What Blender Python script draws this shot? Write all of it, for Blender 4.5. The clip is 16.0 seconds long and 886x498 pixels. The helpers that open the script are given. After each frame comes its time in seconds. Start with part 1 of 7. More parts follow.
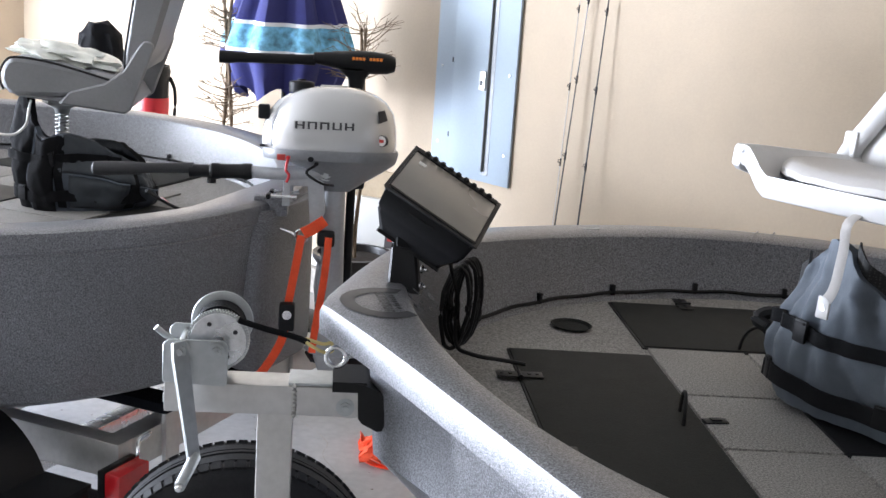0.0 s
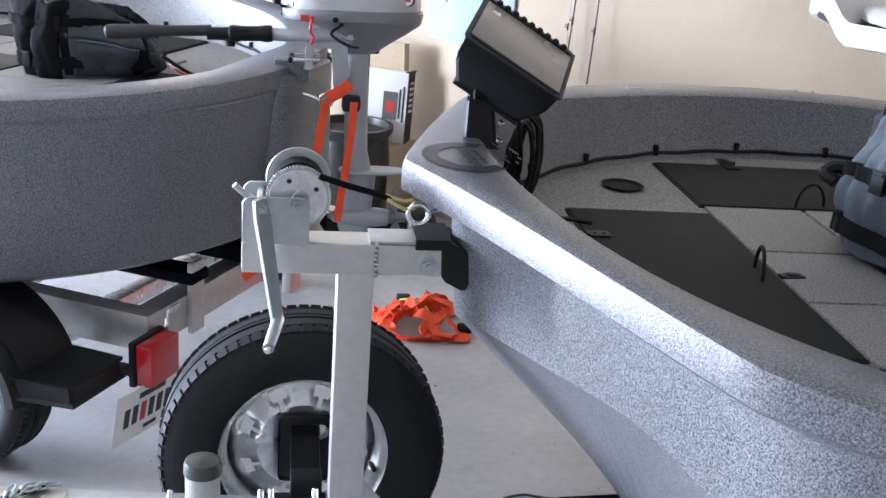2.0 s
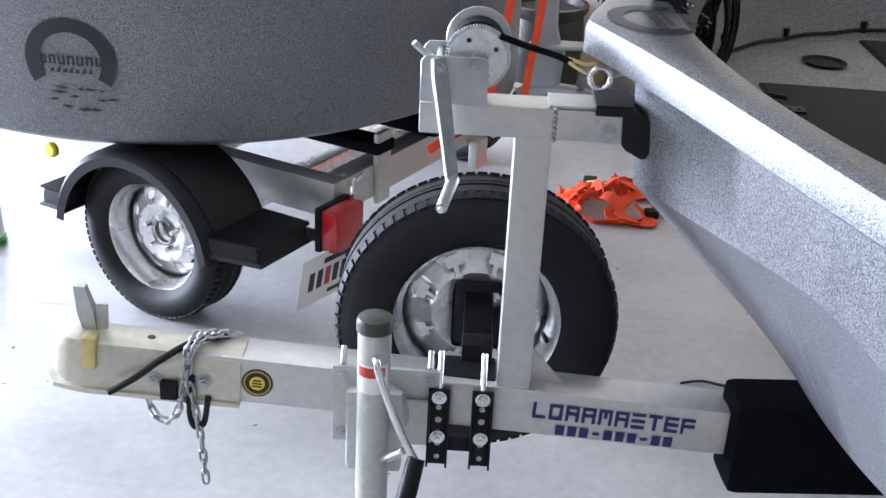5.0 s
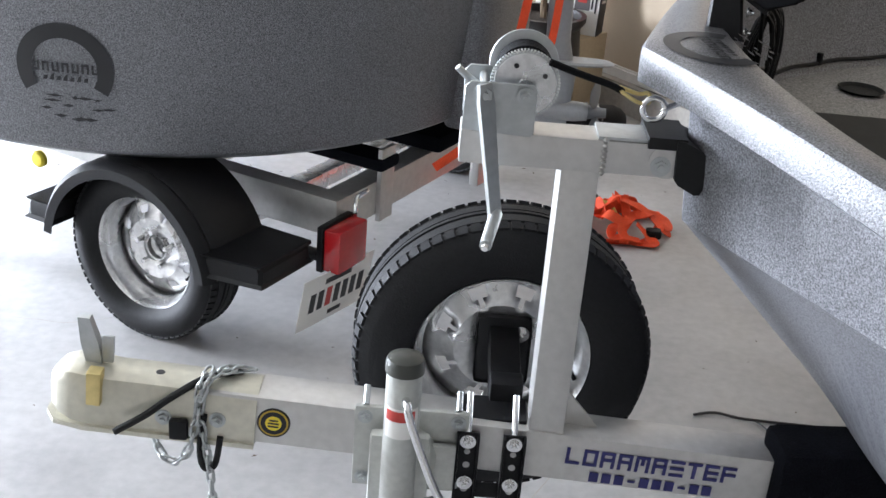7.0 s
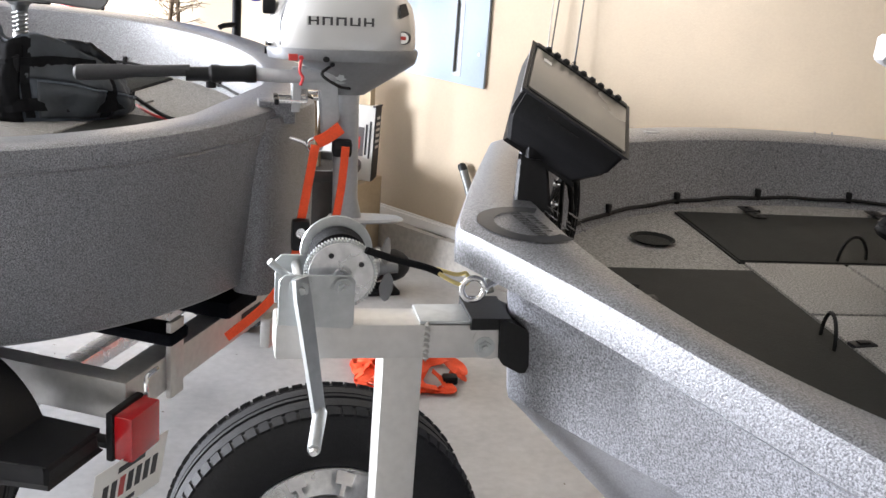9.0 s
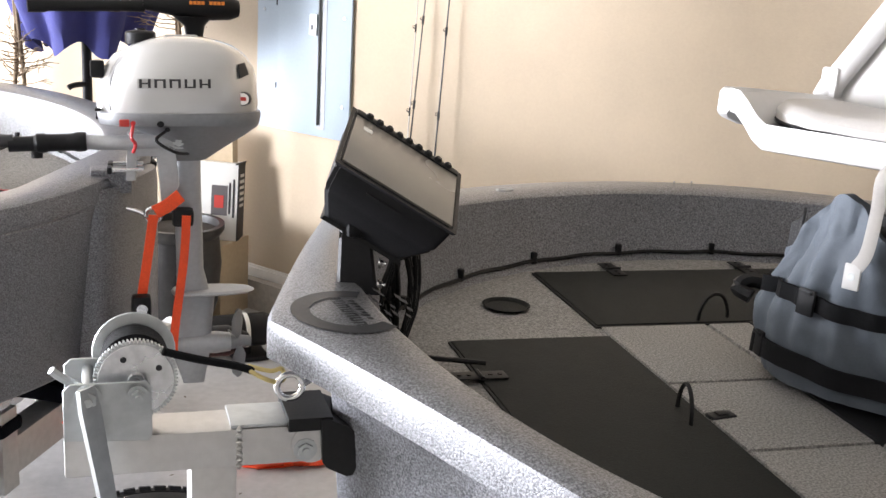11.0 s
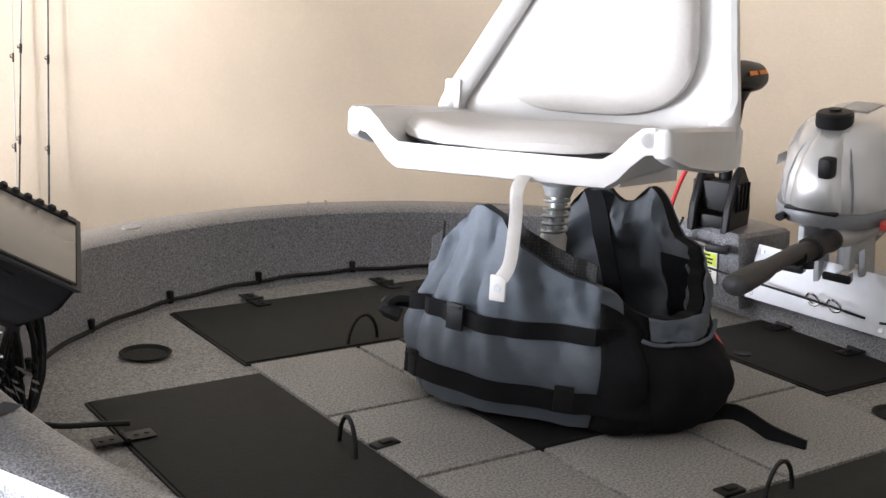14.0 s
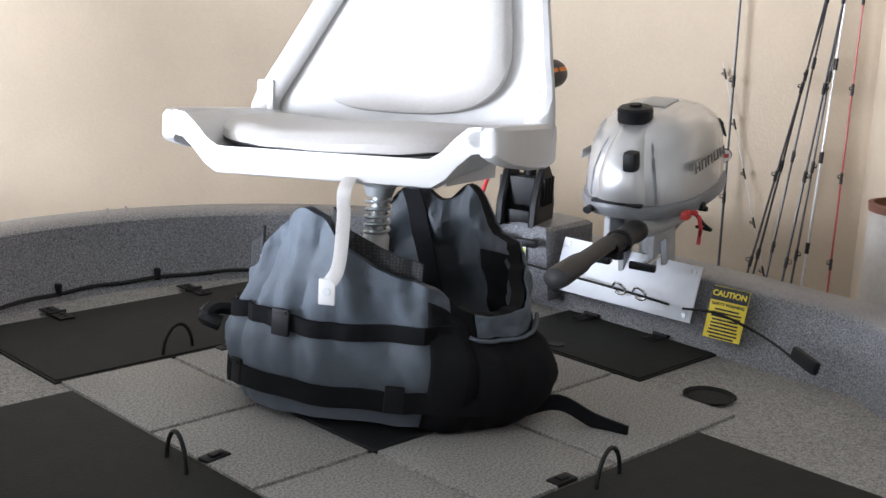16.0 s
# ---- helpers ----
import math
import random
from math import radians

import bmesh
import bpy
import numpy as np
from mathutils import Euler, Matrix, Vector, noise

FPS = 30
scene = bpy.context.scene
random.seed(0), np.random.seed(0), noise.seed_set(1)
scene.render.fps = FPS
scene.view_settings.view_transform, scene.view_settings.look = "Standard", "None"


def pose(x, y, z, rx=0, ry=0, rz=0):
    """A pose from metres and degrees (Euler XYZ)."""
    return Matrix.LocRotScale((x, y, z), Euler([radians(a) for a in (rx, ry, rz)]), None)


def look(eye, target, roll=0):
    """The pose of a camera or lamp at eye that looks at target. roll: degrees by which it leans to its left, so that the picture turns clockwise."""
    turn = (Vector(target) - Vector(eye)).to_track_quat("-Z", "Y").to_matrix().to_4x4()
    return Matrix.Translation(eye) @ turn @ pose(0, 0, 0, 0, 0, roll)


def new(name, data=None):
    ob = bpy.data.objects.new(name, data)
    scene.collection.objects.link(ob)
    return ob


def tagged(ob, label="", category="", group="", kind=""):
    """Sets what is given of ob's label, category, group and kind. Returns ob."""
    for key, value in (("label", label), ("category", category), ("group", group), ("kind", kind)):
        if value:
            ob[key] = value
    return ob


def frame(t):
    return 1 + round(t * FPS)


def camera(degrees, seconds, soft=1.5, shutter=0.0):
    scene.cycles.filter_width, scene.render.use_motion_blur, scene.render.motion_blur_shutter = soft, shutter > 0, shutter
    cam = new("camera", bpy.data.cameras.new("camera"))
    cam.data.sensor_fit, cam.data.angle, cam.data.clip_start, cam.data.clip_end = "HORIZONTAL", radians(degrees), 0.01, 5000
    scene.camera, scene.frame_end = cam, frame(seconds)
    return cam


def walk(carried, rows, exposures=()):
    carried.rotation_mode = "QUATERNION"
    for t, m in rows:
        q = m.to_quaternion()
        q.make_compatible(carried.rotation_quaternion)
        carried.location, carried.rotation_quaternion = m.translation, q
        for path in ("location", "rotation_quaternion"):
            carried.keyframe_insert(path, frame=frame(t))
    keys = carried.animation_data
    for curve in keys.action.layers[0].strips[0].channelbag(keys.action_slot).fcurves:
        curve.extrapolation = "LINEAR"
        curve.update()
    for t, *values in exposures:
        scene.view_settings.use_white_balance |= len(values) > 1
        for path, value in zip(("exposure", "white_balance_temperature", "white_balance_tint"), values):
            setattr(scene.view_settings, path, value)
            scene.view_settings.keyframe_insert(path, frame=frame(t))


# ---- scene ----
cam = camera(40.29, 16.0)
PATH = [
    (0, (0.014, -1.871, 1.667), (0.202, 0.065, 1.202), 3.97),
    (0.5, (-0.038, -1.849, 1.661), (0.210, 0.077, 1.183), 4.34),
    (1, (-0.097, -1.816, 1.639), (0.178, 0.096, 1.120), 4.20),
    (1.5, (-0.139, -1.794, 1.616), (0.140, 0.096, 1.027), 3.60),
    (2, (-0.183, -1.795, 1.595), (0.090, 0.077, 0.946), 3.96),
    (2.5, (-0.212, -1.796, 1.578), (0.010, 0.067, 0.884), 3.94),
    (3, (-0.226, -1.787, 1.569), (-0.052, 0.069, 0.843), 4.22),
    (3.5, (-0.216, -1.775, 1.559), (-0.079, 0.076, 0.813), 3.91),
    (4, (-0.191, -1.779, 1.556), (-0.094, 0.066, 0.789), 3.12),
    (4.5, (-0.165, -1.784, 1.557), (-0.137, 0.052, 0.763), 3.23),
    (5, (-0.152, -1.787, 1.548), (-0.191, 0.031, 0.716), 2.85),
    (5.2, (-0.153, -1.781, 1.546), (-0.212, 0.032, 0.703), 3.06),
    (7.5, (-0.297, -1.622, 1.540), (-0.217, 0.205, 0.729), 5.42),
    (8, (-0.311, -1.591, 1.560), (-0.128, 0.268, 0.845), 4.88),
    (8.5, (-0.325, -1.574, 1.577), (-0.031, 0.299, 0.941), 4.31),
    (8.7, (-0.335, -1.564, 1.583), (0.006, 0.306, 0.961), 4.34),
    (10.8, (-0.227, -1.432, 1.611), (0.295, 0.421, 1.070), 3.34),
    (11, (-0.197, -1.414, 1.610), (0.359, 0.432, 1.079), 3.22),
    (11.5, (-0.155, -1.393, 1.607), (0.459, 0.437, 1.083), 3.23),
    (12, (-0.145, -1.384, 1.611), (0.534, 0.423, 1.085), 3.32),
    (12.5, (-0.145, -1.372, 1.610), (0.595, 0.412, 1.090), 2.39),
    (13, (-0.151, -1.349, 1.612), (0.716, 0.379, 1.098), 2.14),
    (13.5, (-0.152, -1.329, 1.614), (0.820, 0.347, 1.118), 1.92),
    (14, (-0.163, -1.312, 1.613), (0.938, 0.287, 1.129), 1.82),
    (14.5, (-0.174, -1.305, 1.617), (1.033, 0.217, 1.141), 1.80),
    (15, (-0.182, -1.293, 1.616), (1.102, 0.167, 1.142), 1.84),
    (15.5, (-0.193, -1.274, 1.614), (1.155, 0.125, 1.141), 1.90),
    (16, (-0.205, -1.257, 1.615), (1.175, 0.110, 1.138), 2.32),
]
walk(cam, [(t, look(eye, target, roll)) for t, eye, target, roll in PATH],
     exposures=((0, -0.76, 6250, 17), (1.5, -0.60, 5950, 19), (2.5, -0.56, 5850, 18), (5, -0.52, 5950, 18), (7.5, -0.70, 6450, 15), (8.5, -0.37, 6650, 16), (11, -0.42, 6850, 18), (14, -0.42, 6680, 18), (16, -0.38, 6250, 16)))

# ---- light, sky and exposure ----
world = bpy.data.worlds.new("sky")
world.use_nodes = True
scene.world = world
wn = world.node_tree.nodes
sky = wn.new("ShaderNodeTexSky")
sky.sky_type, sky.sun_disc = "NISHITA", False
sky.sun_elevation, sky.sun_rotation = radians(48), radians(-120)
world.node_tree.links.new(sky.outputs[0], wn["Background"].inputs[0])
wn["Background"].inputs[1].default_value = 0.12

# The room: u runs along the long wall, v into the room from it.
CORNER = Vector((2.86, 0.20, 0))
U, V = Vector((-0.6, 0.8, 0)), Vector((-0.8, -0.6, 0))
ROOM_U, ROOM_V, ROOM_H = 8.4, 10.2, 2.75
DOOR_A, DOOR_B, DOOR_C, DOOR_D, DOOR_H = 1.15, 4.6, 5.4, 8.6, 2.3


def room(u, v, z=0.0):
    return CORNER + U * u + V * v + Vector((0, 0, z))


sun = new("sun", bpy.data.lights.new("sun", "SUN"))
sun.data.energy, sun.data.angle, sun.data.color = 3.5, radians(0.6), (1.0, 0.95, 0.87)
sun.matrix_world = look(room(14, 9, 9), room(8.0, 5.0, 0))
# Area lamps stand in for daylight; the second opening is unseen, added to light the bow.
for a_, b_, watts in ((DOOR_A, DOOR_B, 850), (DOOR_C, DOOR_D, 3600)):
    lamp = new("doorway_daylight", bpy.data.lights.new("doorway_daylight", "AREA"))
    lamp.data.shape, lamp.data.size, lamp.data.size_y = "RECTANGLE", b_ - a_, DOOR_H
    lamp.data.energy, lamp.data.color = watts, (0.82, 0.91, 1.0)
    lamp.matrix_world = look(room(ROOM_U - 0.05, (a_ + b_) / 2, DOOR_H / 2), room(0, (a_ + b_) / 2 - 1.5, DOOR_H / 2 - 0.6))


# ---- materials ----
def mat(name, colour, rough=0.5, metal=0.0, scale=0.0, vary=0.15, bump=0.0, bump_scale=None, big=0.0, coat=0.0, spec=0.5):
    """A principled surface with grain at one scale, slow stains at another, and fine relief."""
    m = bpy.data.materials.new(name)
    m.use_nodes = True
    nt = m.node_tree
    b = nt.nodes["Principled BSDF"]
    b.inputs["Roughness"].default_value = rough
    b.inputs["Metallic"].default_value = metal
    b.inputs["Coat Weight"].default_value = coat
    b.inputs["Specular IOR Level"].default_value = spec
    b.inputs["Base Color"].default_value = (*colour, 1)
    if not scale:
        return m
    tc = nt.nodes.new("ShaderNodeTexCoord")
    n1 = nt.nodes.new("ShaderNodeTexNoise")
    n1.inputs["Scale"].default_value, n1.inputs["Detail"].default_value = scale, 4
    nt.links.new(tc.outputs["Object"], n1.inputs["Vector"])
    n2 = nt.nodes.new("ShaderNodeTexNoise")
    n2.inputs["Scale"].default_value, n2.inputs["Detail"].default_value = scale / 14, 5
    nt.links.new(tc.outputs["Object"], n2.inputs["Vector"])
    r1 = nt.nodes.new("ShaderNodeMapRange")
    r1.inputs["From Min"].default_value, r1.inputs["From Max"].default_value = 0.3, 0.7
    r1.inputs["To Min"].default_value, r1.inputs["To Max"].default_value = 1 - vary, 1 + vary
    nt.links.new(n1.outputs["Fac"], r1.inputs["Value"])
    r2 = nt.nodes.new("ShaderNodeMapRange")
    r2.inputs["From Min"].default_value, r2.inputs["From Max"].default_value = 0.3, 0.7
    r2.inputs["To Min"].default_value, r2.inputs["To Max"].default_value = 1 - big, 1 + big
    nt.links.new(n2.outputs["Fac"], r2.inputs["Value"])
    mul = nt.nodes.new("ShaderNodeMath")
    mul.operation = "MULTIPLY"
    nt.links.new(r1.outputs[0], mul.inputs[0])
    nt.links.new(r2.outputs[0], mul.inputs[1])
    vm = nt.nodes.new("ShaderNodeVectorMath")
    vm.operation = "SCALE"
    vm.inputs[0].default_value = colour
    nt.links.new(mul.outputs[0], vm.inputs["Scale"])
    nt.links.new(vm.outputs[0], b.inputs["Base Color"])
    rr = nt.nodes.new("ShaderNodeMapRange")
    rr.inputs["To Min"].default_value, rr.inputs["To Max"].default_value = max(0.03, rough - 0.08), min(1, rough + 0.08)
    nt.links.new(n2.outputs["Fac"], rr.inputs["Value"])
    nt.links.new(rr.outputs[0], b.inputs["Roughness"])
    if bump:
        nb = nt.nodes.new("ShaderNodeTexNoise")
        nb.inputs["Scale"].default_value, nb.inputs["Detail"].default_value = bump_scale or scale, 3
        nt.links.new(tc.outputs["Object"], nb.inputs["Vector"])
        bp = nt.nodes.new("ShaderNodeBump")
        bp.inputs["Strength"].default_value, bp.inputs["Distance"].default_value = bump, 0.003
        nt.links.new(nb.outputs["Fac"], bp.inputs["Height"])
        nt.links.new(bp.outputs[0], b.inputs["Normal"])
    return m


def speckle(name, dark, light, rough, size=380, bump=0.35, mix=0.5):
    """Moulded plastic with fine two-colour flecks."""
    m = mat(name, dark, rough)
    nt = m.node_tree
    b = nt.nodes["Principled BSDF"]
    tc = nt.nodes.new("ShaderNodeTexCoord")
    n1 = nt.nodes.new("ShaderNodeTexNoise")
    n1.inputs["Scale"].default_value, n1.inputs["Detail"].default_value, n1.inputs["Roughness"].default_value = size, 2, 0.7
    n2 = nt.nodes.new("ShaderNodeTexNoise")
    n2.inputs["Scale"].default_value, n2.inputs["Detail"].default_value = 3.0, 5
    for n in (n1, n2):
        nt.links.new(tc.outputs["Object"], n.inputs["Vector"])
    ramp = nt.nodes.new("ShaderNodeValToRGB")
    ramp.color_ramp.elements[0].position, ramp.color_ramp.elements[0].color = mix - 0.135, (*dark, 1)
    ramp.color_ramp.elements[1].position, ramp.color_ramp.elements[1].color = mix + 0.155, (*light, 1)
    nt.links.new(n1.outputs["Fac"], ramp.inputs[0])
    r2 = nt.nodes.new("ShaderNodeMapRange")
    r2.inputs["From Min"].default_value, r2.inputs["From Max"].default_value = 0.3, 0.7
    r2.inputs["To Min"].default_value, r2.inputs["To Max"].default_value = 0.9, 1.1
    nt.links.new(n2.outputs["Fac"], r2.inputs["Value"])
    vm = nt.nodes.new("ShaderNodeVectorMath")
    vm.operation = "SCALE"
    nt.links.new(ramp.outputs[0], vm.inputs[0])
    nt.links.new(r2.outputs[0], vm.inputs["Scale"])
    nt.links.new(vm.outputs[0], b.inputs["Base Color"])
    bp = nt.nodes.new("ShaderNodeBump")
    bp.inputs["Strength"].default_value, bp.inputs["Distance"].default_value = bump, 0.002
    nt.links.new(n1.outputs["Fac"], bp.inputs["Height"])
    nt.links.new(bp.outputs[0], b.inputs["Normal"])
    return m


HULL = speckle("speckled_grey_plastic", (0.053, 0.054, 0.059), (0.27, 0.275, 0.294), 0.31, 365, 0.30)
DECK = speckle("grey_deck_plastic", (0.13, 0.124, 0.117), (0.35, 0.333, 0.313), 0.75, 260)
MAT_BLACK = mat("black_hatch_mat", (0.017, 0.0175, 0.0155), 0.75, 0, 300, 0.2, 0.3, 260, 0.08, spec=0.22)
WALL = mat("cream_wall_paint", (0.45, 0.365, 0.268), 0.85, 0, 90, 0.02, 0.25, 140, 0.03)
# Walls added out of view, kept dark so that little light bounces back.
UNSEEN_WALL = mat("unseen_wall_grey", (0.20, 0.185, 0.165), 0.9, 0, 40, 0.1, 0.4, 90, 0.1)
# The ceiling is never in view; its grey holds the bounced light down.
CEIL = mat("unseen_ceiling_grey", (0.52, 0.50, 0.46), 0.9, 0, 60, 0.03, 0.3, 90, 0.03)
CONCRETE = mat("smooth_grey_concrete", (0.42, 0.415, 0.41), 0.40, 0, 34, 0.08, 0.12, 200, 0.18)
KERB = mat("rough_concrete_kerb", (0.42, 0.39, 0.35), 0.85, 0, 50, 0.12, 0.4, 120, 0.1)
WHITE_TRIM = mat("white_trim_paint", (0.78, 0.76, 0.73), 0.5, 0, 30, 0.03)
ALU = mat("bare_aluminium", (0.56, 0.55, 0.53), 0.40, 0.85, 60, 0.06, 0.06, 300, 0.06)
ZINC = mat("zinc_plated_steel", (0.45, 0.47, 0.47), 0.40, 0.72, 70, 0.08, 0.08, 200, 0.08)
GALV = mat("galvanised_steel", (0.68, 0.68, 0.68), 0.28, 0.88, 90, 0.12, 0.1, 200, 0.1)
YZINC = mat("yellow_zinc_steel", (0.62, 0.50, 0.22), 0.4, 0.7, 60, 0.1)
CHROME = mat("bright_steel", (0.75, 0.75, 0.75), 0.16, 1.0)
RUBBER = mat("tyre_rubber", (0.010, 0.010, 0.011), 0.66, 0, 120, 0.2, 0.2, 260, 0.15, spec=0.28)
BLACKP = mat("black_plastic", (0.008, 0.008, 0.009), 0.48, 0, 150, 0.15, 0.15, 300, 0.1, spec=0.24)
BLACKR = mat("black_rubber", (0.008, 0.008, 0.008), 0.6, 0, 150, 0.15, 0.1, spec=0.3)
BLACKST = mat("black_coated_steel", (0.009, 0.009, 0.010), 0.45, 0.0, 100, 0.15, 0.05, spec=0.2)
CARPET = mat("black_carpet", (0.006, 0.0065, 0.009), 0.98, 0, 400, 0.5, 1.0, 350, 0.2, spec=0.05)
WHITEP = mat("white_seat_plastic", (0.56, 0.552, 0.54), 0.38, 0, 40, 0.02, 0.05, 300, 0.02)
WHITEV = mat("white_vinyl", (0.44, 0.418, 0.394), 0.5, 0, 200, 0.03, 0.15, 500, 0.03)
GREYP = mat("grey_seat_plastic", (0.22, 0.22, 0.225), 0.5, 0, 120, 0.04, 0.1, 300, 0.05)
SILVER = mat("silver_cowling_paint", (0.57, 0.565, 0.56), 0.25, 0.5, coat=0.4)
MGREY = mat("grey_motor_paint", (0.20, 0.205, 0.215), 0.42, 0.2, 100, 0.05, 0.05, 200, 0.04)
MLIGHT = mat("light_grey_cast_metal", (0.40, 0.41, 0.42), 0.45, 0.4, 80, 0.06, 0.08, 200, 0.05)
VESTG = mat("grey_nylon_cloth", (0.090, 0.106, 0.126), 0.62, 0, 500, 0.08, 0.3, 600, 0.06, spec=0.3)
VESTD = mat("dark_slate_nylon_cloth", (0.046, 0.053, 0.060), 0.6, 0, 500, 0.1, 0.3, 600, 0.08, spec=0.35)
VESTB = mat("black_nylon_cloth", (0.007, 0.007, 0.008), 0.85, 0, 400, 0.2, 0.3, 500, 0.1, spec=0.15)
WEB = mat("black_webbing", (0.006, 0.006, 0.007), 0.8, 0, 600, 0.3, 0.4, 700, spec=0.15)
RED = mat("red_lens_plastic", (0.42, 0.012, 0.015), 0.22, 0, 80, 0.05, 0.1, 200, 0.05, 0.4)
REDP = mat("red_plastic", (0.5, 0.02, 0.025), 0.4)
ORANGE = mat("orange_strap_webbing", (0.85, 0.085, 0.02), 0.7, 0, 300, 0.12, 0.3, 500, 0.08)
PANEL = mat("blue_grey_enamel", (0.29, 0.35, 0.40), 0.6, 0.05, 90, 0.02, 0.05, 200, 0.02)
LABELW = mat("white_label", (0.75, 0.74, 0.70), 0.45)
LABELY = mat("yellow_label", (0.78, 0.62, 0.04), 0.45)
LABELG = mat("lime_label", (0.60, 0.72, 0.08), 0.45)
INK = mat("black_ink", (0.012, 0.012, 0.014), 0.5)
BLUEINK = mat("blue_lettering", (0.02, 0.02, 0.13), 0.45)
REDINK = mat("red_ink", (0.45, 0.04, 0.03), 0.5)
SCREEN = mat("dull_screen_glass", (0.20, 0.185, 0.16), 0.28, 0, 20, 0.03)
ROD = mat("dark_rod_blank", (0.02, 0.02, 0.022), 0.3, 0, 80, 0.1)
RODLIGHT = mat("pale_rod_blank", (0.5, 0.49, 0.47), 0.35, 0.3, 80, 0.1)
RODRED = mat("red_rod_blank", (0.30, 0.02, 0.02), 0.3)
BLUECLOTH = mat("navy_canvas", (0.025, 0.028, 0.14), 0.85, 0, 300, 0.15, 0.3, 500, 0.1)
CYANCLOTH = mat("light_blue_print", (0.16, 0.42, 0.60), 0.85, 0, 26, 0.6, 0.3, 500, 0.1)
WHITECLOTH = mat("white_canvas", (0.75, 0.76, 0.78), 0.85, 0, 200, 0.04)
TWIG = mat("dry_twig_bark", (0.17, 0.12, 0.075), 0.9, 0, 120, 0.25, 0.5, 200, 0.15)
POT = mat("dark_glazed_pot", (0.02, 0.018, 0.017), 0.4, 0, 40, 0.3)
SOIL = mat("dark_soil", (0.03, 0.022, 0.016), 1.0, 0, 120, 0.5, 1.0, 100)
CARD = mat("card_box", (0.42, 0.33, 0.22), 0.8, 0, 60, 0.05, 0.1)
GREENP = mat("green_plastic", (0.08, 0.38, 0.06), 0.4)
CLEARP = mat("milky_plastic", (0.75, 0.78, 0.76), 0.35)
BLUEP = mat("blue_cloth", (0.04, 0.12, 0.45), 0.7, 0, 200, 0.15)
TUBEM = mat("grey_cardboard_tube", (0.40, 0.37, 0.33), 0.8, 0, 60, 0.06, 0.15)
DRIVE = mat("pale_driveway_concrete", (0.45, 0.44, 0.42), 0.8, 0, 20, 0.08, 0.2, 60, 0.1)


# ---- mesh helpers ----
def link(name, bm, material, parent=None, label="", smooth=True):
    me = bpy.data.meshes.new(name)
    bmesh.ops.recalc_face_normals(bm, faces=bm.faces)
    bm.to_mesh(me)
    bm.free()
    for p in me.polygons:
        p.use_smooth = smooth
    if smooth:
        me.set_sharp_from_angle(angle=radians(38))
    me.materials.append(material)
    ob = new(name, me)
    if parent is not None:
        ob.parent = parent
    if label:
        ob["label"] = label
    return ob


def part(name, bm, material, parent, label="", smooth=True):
    return link(name, bm, material, parent, label, smooth)


def thing(name, label, category, m=None, group="", kind=""):
    ob = new(name)
    ob.empty_display_size = 0.05
    if m is not None:
        ob.matrix_basis = m
    return tagged(ob, label, category, group, kind)


def box(x0, x1, y0, y1, z0, z1, bevel=0.0, bm=None, m=None):
    own = bmesh.new()
    bmesh.ops.create_cube(own, size=1)
    for v in own.verts:
        v.co = Vector((x0 + (v.co.x + 0.5) * (x1 - x0), y0 + (v.co.y + 0.5) * (y1 - y0), z0 + (v.co.z + 0.5) * (z1 - z0)))
    if bevel:
        bmesh.ops.bevel(own, geom=own.edges[:], offset=bevel, segments=2, affect="EDGES", profile=0.6)
    return put(own, bm, m)


def put(own, bm=None, m=None):
    """Moves a piece by m and joins it to bm, if one is given."""
    if m is not None:
        bmesh.ops.transform(own, matrix=m, verts=own.verts)
    if bm is None:
        return own
    me = bpy.data.meshes.new("tmp")
    own.to_mesh(me)
    own.free()
    bm.from_mesh(me)
    bpy.data.meshes.remove(me)
    return bm


def lathe(profile, steps=32, bm=None, m=None, arc=360.0):
    """Turns (radius, height) pairs round the z axis."""
    own = bmesh.new()
    full = arc >= 360
    rows = []
    for k in range(steps if full else steps + 1):
        a = radians(arc) * k / steps
        rows.append([own.verts.new((r * math.cos(a), r * math.sin(a), z)) for r, z in profile])
    for k in range(steps):
        a, b = rows[k], rows[(k + 1) % len(rows)]
        for i in range(len(profile) - 1):
            own.faces.new((a[i], b[i], b[i + 1], a[i + 1]))
    bmesh.ops.remove_doubles(own, verts=own.verts, dist=1e-6)
    return put(own, bm, m)


def rod(a, b, r, r2=None, n=12, bm=None):
    """A closed cylinder or cone from a to b."""
    a, b = Vector(a), Vector(b)
    own = bmesh.new()
    h = (b - a).length
    bmesh.ops.create_cone(own, cap_ends=True, segments=n, radius1=r, radius2=r if r2 is None else r2, depth=h)
    q = (b - a).to_track_quat("Z", "Y").to_matrix().to_4x4()
    return put(own, bm, Matrix.Translation((a + b) / 2) @ q)


def spline(points, per=8):
    """Points along a smooth curve through the given ones."""
    p = [Vector(q) for q in points]
    out = []
    for i in range(len(p) - 1):
        a, b, c, d = p[max(i - 1, 0)], p[i], p[i + 1], p[min(i + 2, len(p) - 1)]
        for k in range(per):
            t = k / per
            out.append(0.5 * ((2 * b) + (c - a) * t + (2 * a - 5 * b + 4 * c - d) * t * t + (3 * b - a - 3 * c + d) * t ** 3))
    return out + [p[-1]]


